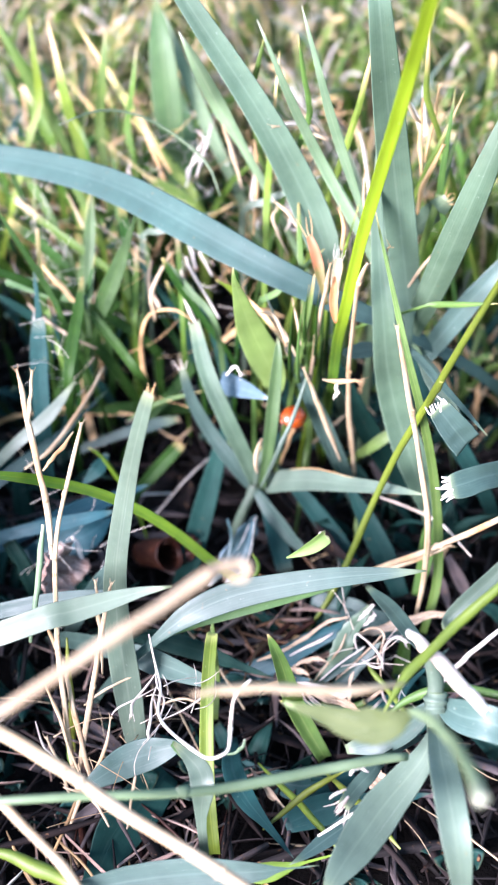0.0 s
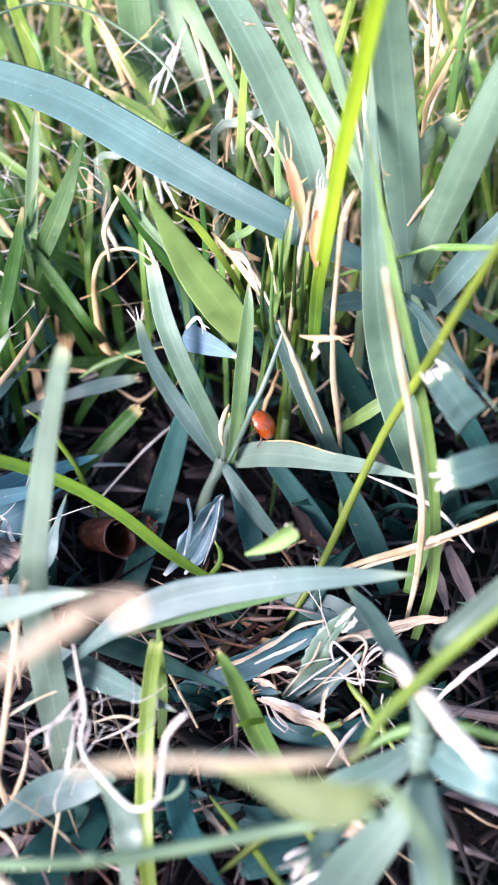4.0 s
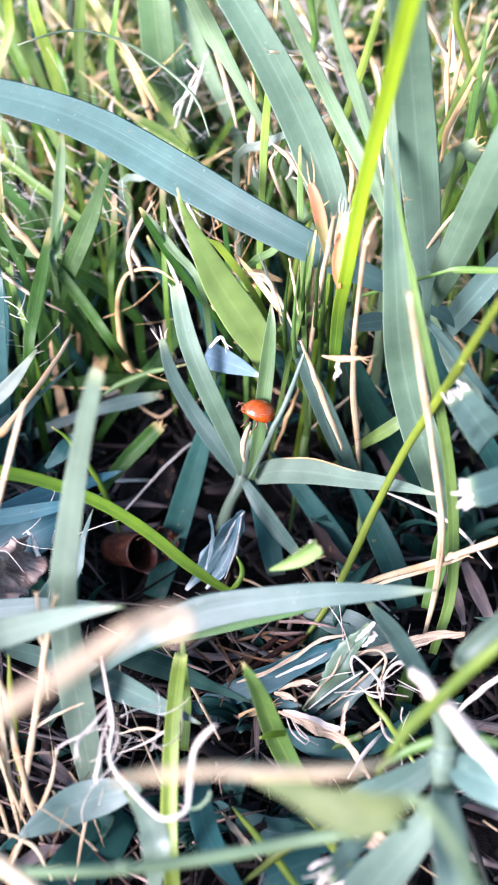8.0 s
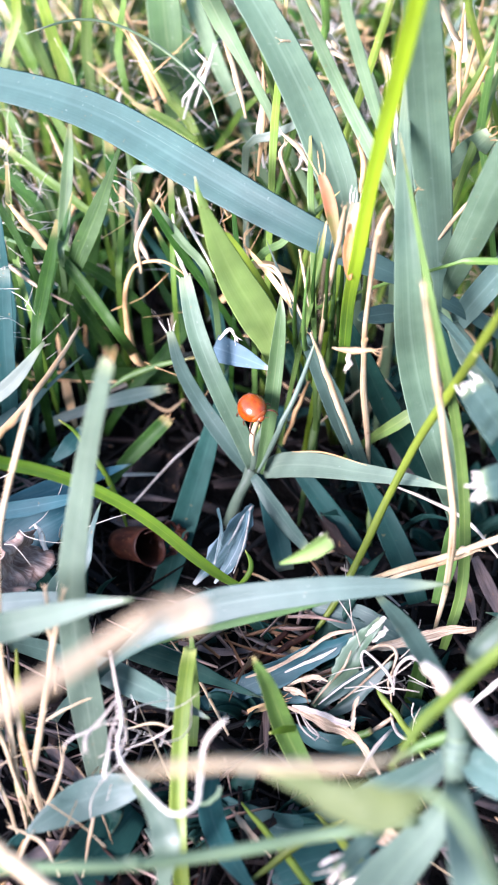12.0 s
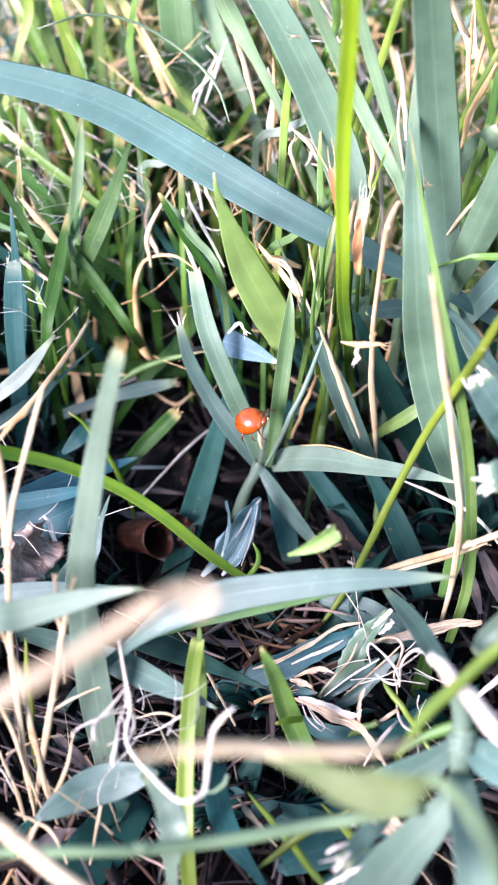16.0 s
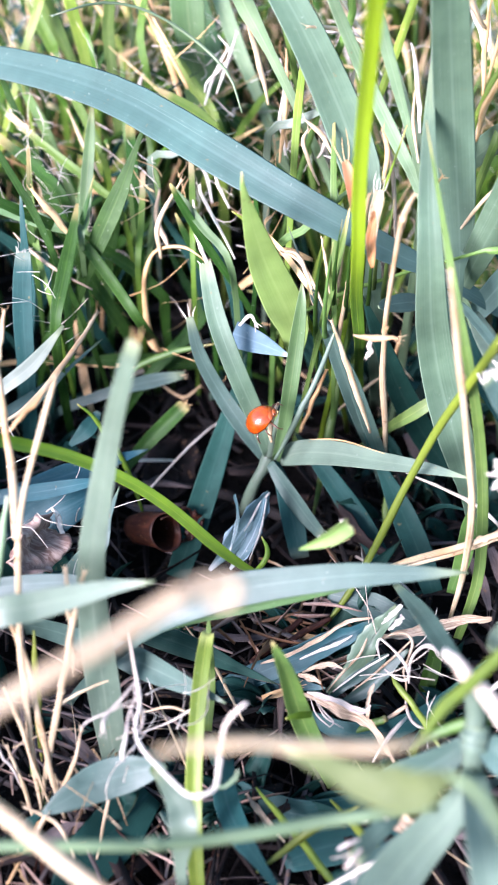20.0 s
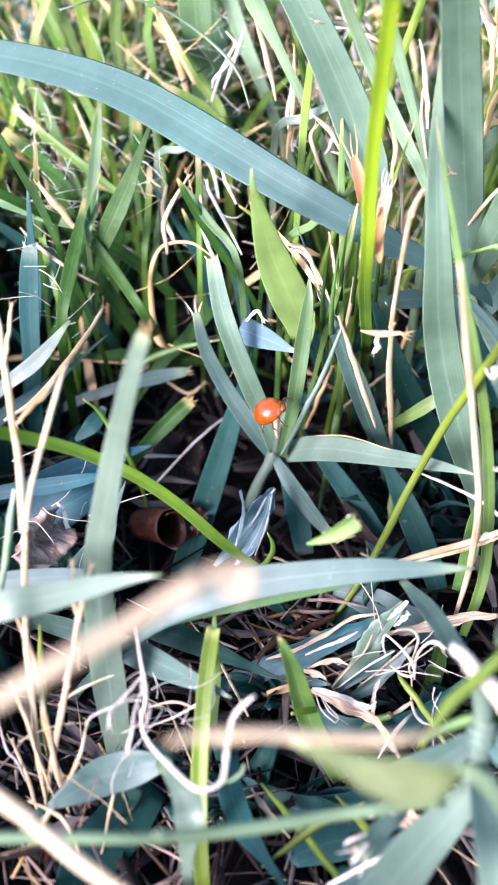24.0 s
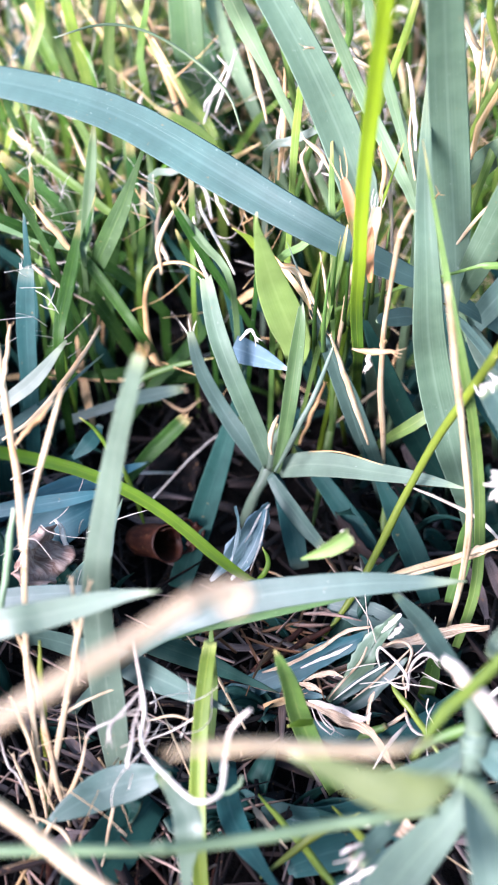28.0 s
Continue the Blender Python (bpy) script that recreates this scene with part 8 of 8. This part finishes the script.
leaf([(24.7, 158.1, 8, 1.19), (27.7, 154.7, 6, 2.57), (31.8, 154.6, 5, 0.99)], GREYS, "greyish dead blade lying in the litter", steps=12, group='dead blades on the litter', name='withered_grass', category='dead grass', fold=0.4, tip=(3, 2.2, 0.5, GREYS))
leaf([(6.2, 158.1, 44, 0.52), (2.7, 156.9, 46, 1.37), (-0.6, 155.6, 47, 0.85)], PEACH, "tan dead blade lying in the litter", steps=12, group='dead blades on the litter', name='withered_grass', category='dead grass', fold=0.4, tip=(3, 2.2, 0.5, PEACH))
leaf([(-22.5, 142.5, 3, 0.96), (-18.5, 141.5, 3, 1.53), (-12.9, 143.1, 3, 0.58)], GREYS, "greyish dead blade lying in the litter", steps=12, group='dead blades on the litter', name='withered_grass', category='dead grass', fold=0.4, tip=(3, 2.2, 0.5, GREYS))
leaf([(-7.6, 179, 20, 0.82), (-3.5, 179.1, 24, 1.42), (1.5, 177.5, 28, 0.6)], PEACH, "tan dead blade lying in the litter", steps=12, group='dead blades on the litter', name='withered_grass', category='dead grass', fold=0.4, tip=(3, 2.2, 0.5, PEACH))
stem([(-27.1, 80.9, 2, 0.32), (-24.7, 84.4, 8, 0.68), (-21.3, 87.8, 14, 0.56), (-20.4, 91.3, 18, 0.18)], STRAW, "thin dry stem in the litter", group='thin dry stems', tip=(2, 1.6, 0.5, STRAW, "split_end", ""))
stem([(-18.1, 81.3, 2, 0.25), (-17.3, 85.8, 6, 0.58), (-16.6, 88.6, 10, 0.19)], STRAW, "thin dry stem in the litter", group='thin dry stems', tip=(2, 1.6, 0.5, STRAW, "split_end", ""))
stem([(-30.1, 92.8, 24, 0.3), (-28.5, 91.6, 18, 0.62), (-27, 89.6, 10, 0.52), (-25, 87.1, 4, 0.23)], STRAW, "thin dry stem in the litter", group='thin dry stems', tip=(2, 1.6, 0.5, STRAW, "split_end", ""))
stem([(-20.4, 79.5, 6, 0.31), (-23.2, 83.4, 7, 0.68), (-27.8, 85, 8, 0.31)], STRAW, "thin dry stem in the litter", group='thin dry stems', tip=(2, 1.6, 0.5, STRAW, "split_end", ""))
stem([(-25.4, 95.8, 14, 0.22), (-22.4, 97.3, 16, 0.52), (-17.1, 99, 18, 0.19)], STRAW, "thin dry stem in the litter", group='thin dry stems', tip=(2, 1.6, 0.5, STRAW, "split_end", ""))
stem([(-13.8, 98.8, 10, 0.2), (-9.8, 98.7, 12, 0.48), (-5.7, 97.2, 12, 0.16)], STRAW, "thin dry stem in the litter", group='thin dry stems', tip=(2, 1.6, 0.5, STRAW, "split_end", ""))
stem([(39, 136.6, 10, 0.31), (36.4, 133.4, 8, 0.7), (35.1, 128.9, 5, 0.27)], STRAW, "thin dry stem in the litter", group='thin dry stems', tip=(2, 1.6, 0.5, STRAW, "split_end", ""))
stem([(16.7, 141.1, 6, 0.24), (15.9, 137.8, 4, 0.58), (12.2, 136, 3, 0.24)], STRAW, "thin dry stem in the litter", group='thin dry stems', tip=(2, 1.6, 0.5, STRAW, "split_end", ""))
stem([(-19.6, 169.1, 6, 0.27), (-15.1, 166.3, 6, 0.64), (-12, 167.4, 8, 0.22)], STRAW, "thin dry stem in the litter", group='thin dry stems', tip=(2, 1.6, 0.5, STRAW, "split_end", ""))
stem([(-28.5, 102.8, 41.1, 0.48), (-29.5, 108.1, 43.4, 0.91), (-31.1, 114.1, 45.2, 1), (-32.7, 119.2, 46.1, 1.02), (-34.5, 124.9, 47.7, 1.12), (-36.3, 130.6, 49.2, 0.84), (-37.4, 134, 51.2, 0.31)], STRAW, "bleached straw forked at the top", group='straws by the pale blade', tip=(2, 1.6, 0.5, STRAW, "split_end", ""))
stem([(-34.4, 124.5, 47.9, 0.45), (-34.4, 127.9, 49.9, 0.67), (-34.3, 131.7, 52.9, 0.3)], STRAW, "bleached straw forked at the top", group='straws by the pale blade', tip=(2, 1.6, 0.5, STRAW, "split_end", ""))
stem([(-32.5, 97.7, 27.8, 0.58), (-31.8, 100.7, 32.1, 0.86), (-31.4, 103.3, 34.6, 1), (-30.9, 105.8, 38.4, 1), (-30.6, 109.1, 41.7, 0.5)], MILKY, "pale green stem beside bleached straws", name='grass_sprout', category='grass sprout')
stem([(-26.5, 119.9, 50.7, 0.29), (-28, 117.4, 49.8, 0.71), (-29.5, 115.2, 49.1, 0.64), (-30.6, 114.1, 48, 0.28)], STRAW, "bleached side branch of a straw", group='straws by the pale blade')

rolled_leaf((-17.4, 136.2, 4.0), (-10, -34, -40))
tangle((-11, 94, 18), (4, 5, 5), 10, 8, 0.18, BLEACH, "tangle of curled bleached fibres in the litter", 4)
tangle((22, 107, 11), (6, 6, 4), 11, 13, 0.17, BLEACH, "tangle of curled bleached fibres in the litter", 5, 1.3)
tangle((-22, 88, 8), (9, 9, 7), 10, 12, 0.2, STRAW, "loose dry stems and fibres in the litter", 6)
tangle((-32, 130, 14), (8, 10, 8), 15, 10, 0.19, BLEACH, "loose bleached fibres among the blades", 7)
tangle((-14, 172, 26), (18, 10, 14), 16, 13, 0.2, PEACH, "loose dry stems caught in the blades", 8, 0.4)
tangle((20, 185, 34), (22, 10, 14), 26, 13, 0.22, STRAW, "loose dry stems caught in the blades", 9, 0.4)
tangle((0, 225, 44), (55, 25, 12), 110, 9, 0.17, BLEACH, "loose bleached stems caught in the lawn", 10, 0.8)
tangle((0, 280, 48), (75, 35, 10), 90, 11, 0.22, BLEACH, "loose bleached stems caught in the lawn", 24, 0.6)
tangle((-25, 190, 34), (22, 14, 16), 70, 9, 0.16, BLEACH, "fine white fibres caught on the blades", 25, 0.9)
tangle((2, 225, 44), (55, 25, 12), 26, 11, 0.24, PEACH, "loose tan stems caught in the lawn", 12, 0.3)
tangle((28, 90, 8), (8, 8, 6), 12, 10, 0.22, STRAW, "loose dry stems and fibres in the litter", 13)
crumpled_leaf((-15.9, 153, 0.5), (10, -20, 70), 0.014, 0.009, SHADED_BROWN, "brown dead leaf crumpled in the hollow, darkened for shade", 3)
crumpled_leaf((-33.1, 122.3, 15.0), (50, 10, 70), 0.011, 0.008, WITHER, "grey-brown crumpled dead leaf among the straws", 9)
crumpled_leaf((-11.6, 137.6, 4.0), (30, -30, 20), 0.006, 0.005, TUBE, "brown curled piece of a dead leaf", 17)
tangle((-34.8, 155.1, 33.0), (3, 4, 5), 8, 7, 0.11, BLEACH, "fine white fibres caught on the blades", 18)
tangle((-36.2, 157.7, 40.0), (4, 4, 4), 7, 6, 0.11, BLEACH, "fine white fibres caught on the blades", 19)
crumpled_leaf((16, 141, 4), (40, 5, 120), 0.022, 0.010, SHADED_BROWN, "brown dead leaf behind the tuft", 14)
tangle((-46, 223, 52), (3.5, 4, 4), 9, 6, 0.14, BLEACH, "fine white fibres at mown blade ends", 101, 0.9)
tangle((-45, 193, 44), (3.5, 4, 4), 9, 6, 0.14, BLEACH, "fine white fibres at mown blade ends", 102, 0.9)
tangle((-42, 187, 40), (3.5, 4, 4), 9, 6, 0.14, BLEACH, "fine white fibres at mown blade ends", 103, 0.9)
tangle((-37, 178, 40), (3.5, 4, 4), 9, 6, 0.14, BLEACH, "fine white fibres at mown blade ends", 104, 0.9)
tangle((-25, 206, 48), (3.5, 4, 4), 9, 6, 0.14, BLEACH, "fine white fibres at mown blade ends", 105, 0.9)
tangle((-13, 208, 50), (3.5, 4, 4), 9, 6, 0.14, BLEACH, "fine white fibres at mown blade ends", 106, 0.9)
tangle((-11, 215, 50), (3.5, 4, 4), 9, 6, 0.14, BLEACH, "fine white fibres at mown blade ends", 107, 0.9)
tangle((-17, 196, 45), (3.5, 4, 4), 9, 6, 0.14, BLEACH, "fine white fibres at mown blade ends", 108, 0.9)
tangle((-42, 174, 39), (3.5, 4, 4), 9, 6, 0.14, BLEACH, "fine white fibres at mown blade ends", 109, 0.9)
tangle((-36, 172, 39), (3.5, 4, 4), 9, 6, 0.14, BLEACH, "fine white fibres at mown blade ends", 110, 0.9)
tangle((-0, 212, 46), (3.5, 4, 4), 7, 9, 0.26, PEACH, "curled tan shreds among the blades", 111, 0.9)
tangle((1, 196, 45), (3.5, 4, 4), 7, 9, 0.26, PEACH, "curled tan shreds among the blades", 112, 0.9)
tangle((4, 189, 45), (3.5, 4, 4), 9, 6, 0.14, BLEACH, "fine white fibres at mown blade ends", 113, 0.9)
tangle((6, 203, 45), (3.5, 4, 4), 9, 6, 0.14, BLEACH, "fine white fibres at mown blade ends", 114, 0.9)
tangle((9, 221, 49), (3.5, 4, 4), 9, 6, 0.14, BLEACH, "fine white fibres at mown blade ends", 115, 0.9)
tangle((13, 230, 50), (3.5, 4, 4), 9, 6, 0.14, BLEACH, "fine white fibres at mown blade ends", 116, 0.9)
tangle((18, 222, 49), (3.5, 4, 4), 7, 9, 0.26, PEACH, "curled tan shreds among the blades", 117, 0.9)
tangle((40, 227, 53), (3.5, 4, 4), 7, 9, 0.26, PEACH, "curled tan shreds among the blades", 118, 0.9)
tangle((38, 211, 51), (3.5, 4, 4), 7, 9, 0.26, PEACH, "curled tan shreds among the blades", 119, 0.9)
tangle((4, 236, 49), (3.5, 4, 4), 9, 6, 0.14, BLEACH, "fine white fibres at mown blade ends", 120, 0.9)
tangle((-3, 227, 48), (3.5, 4, 4), 7, 9, 0.26, PEACH, "curled tan shreds among the blades", 121, 0.9)
tangle((33, 193, 48), (3.5, 4, 4), 7, 9, 0.26, PEACH, "curled tan shreds among the blades", 122, 0.9)
tangle((-18, 179, 42), (3.5, 4, 4), 7, 9, 0.26, PEACH, "curled tan shreds among the blades", 123, 0.9)
tangle((-4, 175, 45), (3.5, 4, 4), 7, 9, 0.26, PEACH, "curled tan shreds among the blades", 124, 0.9)


# ---------------------------------------------------------------- beetle
def dome(scale, cut, n=14, m=10, half=0):
    """A rounded cap: half 0 is whole, -1 and 1 are the sides left and right of the seam; closed below by a rim."""
    bm = bmesh.new()
    lo, hi = (0.0, 2 * math.pi) if half == 0 else ((-0.5 * math.pi, 0.5 * math.pi) if half > 0 else (0.5 * math.pi, 1.5 * math.pi))
    rings = []
    for i in range(m + 1):
        g = cut + (0.5 * math.pi - cut) * i / m
        ring = []
        for j in range(n + 1):
            h = lo + (hi - lo) * j / n
            ring.append(Vector((scale[0] * math.cos(g) * math.cos(h), scale[1] * math.cos(g) * math.sin(h), scale[2] * math.sin(g))))
        rings.append(ring)
    outer = [[bm.verts.new(p) for p in r] for r in rings]
    inner = [[bm.verts.new(p * 0.94) for p in r] for r in rings]
    for grid, flip in ((outer, False), (inner, True)):
        for a, b in zip(grid, grid[1:]):
            for j in range(n):
                vs = (a[j], a[j + 1], b[j + 1], b[j])
                bm.faces.new(vs[::-1] if flip else vs)
    for j in range(n):
        bm.faces.new((outer[0][j + 1], outer[0][j], inner[0][j], inner[0][j + 1]))
    bmesh.ops.remove_doubles(bm, verts=bm.verts, dist=1e-7)
    return bm


def moved(bm, x, y, z):
    bmesh.ops.translate(bm, verts=bm.verts, vec=(x, y, z))
    return bm


def ball(scale, at, n=12, m=8):
    bm = bmesh.new()
    bmesh.ops.create_uvsphere(bm, u_segments=n, v_segments=m, radius=1)
    bmesh.ops.scale(bm, vec=scale, verts=bm.verts)
    return moved(bm, *at)


def beetle():
    """A spotless orange ladybird, 5 mm long; +y is ahead, +z its back, the origin in its middle."""
    ob = new("ladybird_beetle")
    ob.empty_display_size = 0.002
    tagged(ob, "glossy orange ladybird beetle without spots on a grass stalk", "beetle")
    hinge = Vector((0, 0.00135, 0.0006))
    sides = {}
    for side in (-1, 1):
        shell = moved(dome((0.00232, 0.00272, 0.0021), -0.06, 18, 14, side), 0, -0.00045 - hinge.y, -0.0007 - hinge.z)
        e = part("wing_case", shell, SHELL, ob)
        e.location = hinge
        wing = sheet(10, 6, lambda u, v: (side * (0.0002 + 0.0014 * v * (0.35 + 0.65 * math.sin(math.pi * min(u, 0.93) ** 0.8))), -u * 0.0036, 0.0002 * math.sin(u * 3) - 0.0002 * v))
        f = part("flight_wing", wing, WING, ob, "smoky folded flight wing")
        f.location = (side * 0.0003, hinge.y - 0.0002, 0.00035)
        sides[side] = (e, f)
    part("abdomen", ball((0.0019, 0.0023, 0.00075), (0, -0.0004, -0.00085)), DARKLEG, ob, "brown ribbed underside")
    part("pronotum", moved(dome((0.00150, 0.00085, 0.0011), -0.1), 0, 0.00150, -0.0007), PRONOTUM, ob)
    part("head", ball((0.00075, 0.00055, 0.00055), (0, 0.00215, -0.00085)), PRONOTUM, ob)
    for side in (-1, 1):
        part("eye", ball((0.0002, 0.0002, 0.0002), (side * 0.00055, 0.00235, -0.0007), 8, 6), DARKLEG, ob, "small black eye")
        part("antenna", stalk([(side * 0.0004, 0.0025, -0.0008, 0.00012), (side * 0.0008, 0.0030, -0.0005, 0.0001), (side * 0.0011, 0.0033, -0.0004, 0.00016)], 1, 6, 5), DARKLEG, ob)
        for y, fwd in ((0.0012, 0.0010), (0.0001, 0.0), (-0.0011, -0.0010)):
            leg = [(side * 0.0010, y, -0.0011, 0.00034), (side * 0.0021, y + fwd * 0.6, -0.0012, 0.00034),
                   (side * 0.0026, y + fwd, -0.0019, 0.00024), (side * 0.0025, y + fwd * 1.3, -0.0026, 0.00016)]
            part("leg", stalk(leg, 1, 9, 6), DARKLEG, ob)
    for piece in ob.children:
        piece.data.transform(Matrix.Scale(0.94, 4))
        piece.location = piece.location * 0.94
    return ob, sides


LADYBIRD, SIDES = beetle()


# ---------------------------------------------------------------- what moves
def facing(t, place, ahead, back):
    """A pose at a place in millimetres. ahead and back: the ways its head and its back point, as right, up and towards the eye."""
    right, up, near = Vector((0.9988, 0.049, 0.0)), Vector((-0.0345, 0.706, 0.7075)), Vector((0.0345, -0.706, 0.7075))
    y = (right * ahead[0] + up * ahead[1] + near * ahead[2]).normalized()
    z = right * back[0] + up * back[1] + near * back[2]
    z = (z - y * z.dot(y)).normalized()
    m = Matrix((y.cross(z), y, z)).transposed().to_4x4()
    return (t, Matrix.Translation(Vector(place) / 1000) @ m)


def swung(ob, t, lean, fall=0.0, about=None):
    """A thing turned about its foot, or about another point of it: lean in the plane of the view, fall away from it."""
    axis = Vector((0.0245, -0.706, 0.7075))
    turn = Matrix.Rotation(radians(lean), 4, axis) @ Matrix.Rotation(radians(fall), 4, Vector((1, 0, 0)))
    hub = about or ob.location
    return (t, Matrix.Translation(hub) @ turn @ Matrix.Translation(ob.location - hub))


def motions():
    a, b, c = (-0.75, -0.25, 0.5), (0.35, 0.4, 0.85), (0.6, 0.2, 0.75)
    rows = [
        (0, (7.9, 145.0, 31.9), a, b), (0.5, (7.8, 145.0, 31.4), a, b), (1, (7.5, 144.8, 30.3), (-0.7, -0.1, 0.5), c),
        (1.5, (7.3, 144.6, 28.8), (-0.6, 0.2, 0.5), c), (2, (7.4, 144.4, 27.9), (-0.5, 0.4, 0.45), c),
        (2.5, (7.5, 144.2, 26.4), (-0.5, 0.5, 0.4), c), (3, (7.3, 144.0, 25.4), (-0.5, 0.55, 0.35), (0.7, 0.3, 0.6)),
        (3.5, (7.3, 144.0, 24.8), (-0.45, 0.55, 0.3), (0.75, 0.4, 0.5)), (4, (7.6, 144.0, 23.8), (-0.45, 0.55, 0.3), (0.75, 0.42, 0.5)),
        (4.5, (7.5, 144.0, 23.1), (-0.6, 0.5, 0.25), (0.55, 0.65, 0.45)),
        (5.5, (6.6, 144.0, 25.0), (-0.8, 0.5, 0.25), (0.45, 0.65, 0.6)),
        (6.5, (5.2, 143.6, 27.5), (-0.85, 0.45, 0.3), (0.35, 0.65, 0.65)), (7, (4.5, 143.6, 29.1), (-0.85, 0.42, 0.3), (0.32, 0.62, 0.7)),
        (7.5, (3.7, 143.6, 30.2), (-0.85, 0.4, 0.3), (0.3, 0.6, 0.75)), (8, (3.4, 143.1, 31), (-0.9, 0.2, 0.35), (0.2, 0.75, 0.65)),
        (9, (3, 143, 31.5), (-0.7, -0.25, 0.65), (0.05, 0.85, 0.5)), (10, (2.5, 142, 32), (-0.5, -0.5, 0.7), (0, 0.8, 0.6)),
        (11, (2.4, 141.6, 32), (-0.1, -0.6, 0.75), (-0.1, 0.8, 0.6)), (11.5, (1.8, 141.1, 32), (0.2, -0.6, 0.7), (-0.35, 0.75, 0.6)),
        (12, (1.1, 140.6, 32), (0.45, -0.55, 0.55), (-0.5, 0.65, 0.5)), (12.5, (0.8, 139.4, 32), (0.7, -0.2, 0.4), (-0.6, 0.55, 0.55)),
        (14.5, (0.1, 137.4, 32), (0.6, -0.1, 0.45), (-0.7, 0.45, 0.4)), (15, (-0.3, 137, 32), (0.6, -0.1, 0.45), (-0.7, 0.45, 0.4)),
        (16, (-0.3, 137.6, 31), (0.6, 0.05, 0.5), (-0.72, 0.4, 0.42)), (17, (-0.3, 136.8, 31), (0.6, 0.05, 0.5), (-0.72, 0.4, 0.42)),
        (18, (-0.4, 136.9, 31), (0.6, 0.05, 0.5), (-0.72, 0.4, 0.42)), (19, (-0.7, 137, 31), (0.5, 0.35, 0.4), (-0.8, 0.35, 0.38)),
        (20, (-0.3, 136.7, 31), (0.5, 0.35, 0.4), (-0.8, 0.35, 0.38)), (21, (-0.3, 138.1, 31), (0.5, 0.35, 0.4), (-0.8, 0.35, 0.38)),
        (21.5, (-0.4, 138.1, 31), (0.5, 0.35, 0.4), (-0.8, 0.35, 0.38)), (23.5, (0, 137.7, 31), (0.5, 0.35, 0.4), (-0.8, 0.35, 0.38)),
        (24.5, (0, 137.3, 31), (0.6, 0.0, 0.5), (-0.7, 0.45, 0.42)), (25, (-0.3, 138.4, 31), (0.6, 0.0, 0.5), (-0.7, 0.45, 0.42)),
        (26, (-0.3, 138, 31), (0.6, 0.0, 0.5), (-0.7, 0.45, 0.42)), (26.5, (0.2, 138.8, 31), (0.6, 0.0, 0.5), (-0.7, 0.45, 0.42)),
        (27, (0.3, 139.2, 31), (0.6, 0.0, 0.5), (-0.7, 0.45, 0.42)), (27.4, (0.3, 139.1, 31.5), (0.6, 0.5, 0.3), (-0.5, 0.5, 0.7)),
        (27.5, (0.3, 138.9, 33), (0.2, 0.6, 0.3), (-0.3, 0.2, 0.9)), (27.6, (-7.4, 139.3, 36), (-0.6, 0.6, 0.3), (0.3, 0.4, 0.85)),
        (27.7, (-52, 141, 50), (-0.85, 0.4, 0.2), (0.3, 0.5, 0.75)), (27.85, (-95, 144, 66), (-0.9, 0.3, 0.1), (0.3, 0.5, 0.75)),
        (28, (-150, 150, 90), (-0.9, 0.3, 0.1), (0.3, 0.5, 0.75))]
    walk(LADYBIRD, [facing(*r) for r in rows])
    for side, (case, wing) in SIDES.items():
        x, y, z = case.location
        shut, wide = pose(x, y, z), pose(x, y, z, 35, side * 20, side * 62)
        walk(case, [(0, shut), (27.4, shut), (27.5, wide), (28, wide)])
        x, y, z = wing.location
        shut, wide = pose(x, y, z), pose(x, y, z, 10, 0, side * 75)
        walk(wing, [(0, shut), (27.4, shut), (27.5, wide), (28, wide)])
    lean = [(0, -2.75), (1, -2.6), (2, -2.2), (3, -1.2), (4, -0.5), (6.5, -0.5), (8, -0.4), (10, -0.25), (11, 0), (12.5, 1.5), (14.5, 12.5), (15, 13.5),
            (17, 13.5), (18, 13.2), (19, 13.0), (20, 12.8), (21.5, 12.7), (23.5, 12.0), (25, 11.8), (26.5, 11.5), (28, 11.25)]
    bend = Vector((0.0146, 0.1511, 0.0304))     # where the stalk leaves the tuft
    walk(LIME_STALK, [swung(LIME_STALK, t, g, 0.0, bend) for t, g in lean])
    lean = [(0, -17, 14), (0.5, -18.5, 14), (1, -17, 16), (1.5, 2, 9), (2, 4, 6), (3, 2, 5), (4.5, 4, 2.5), (6.5, 3.5, 1), (8, 1.7, 0), (10, 0, 0),
            (12, -1, 1), (15, -3, 1.5), (17, -5, 4), (18.5, -7, 5), (20, -10, 7), (23.5, -10.5, 7.5), (25, -11, 8), (27, -13, 6), (28, -20, 15)]
    walk(BROAD_LEAF, [swung(BROAD_LEAF, t, g, f) for t, g, f in lean])


motions()
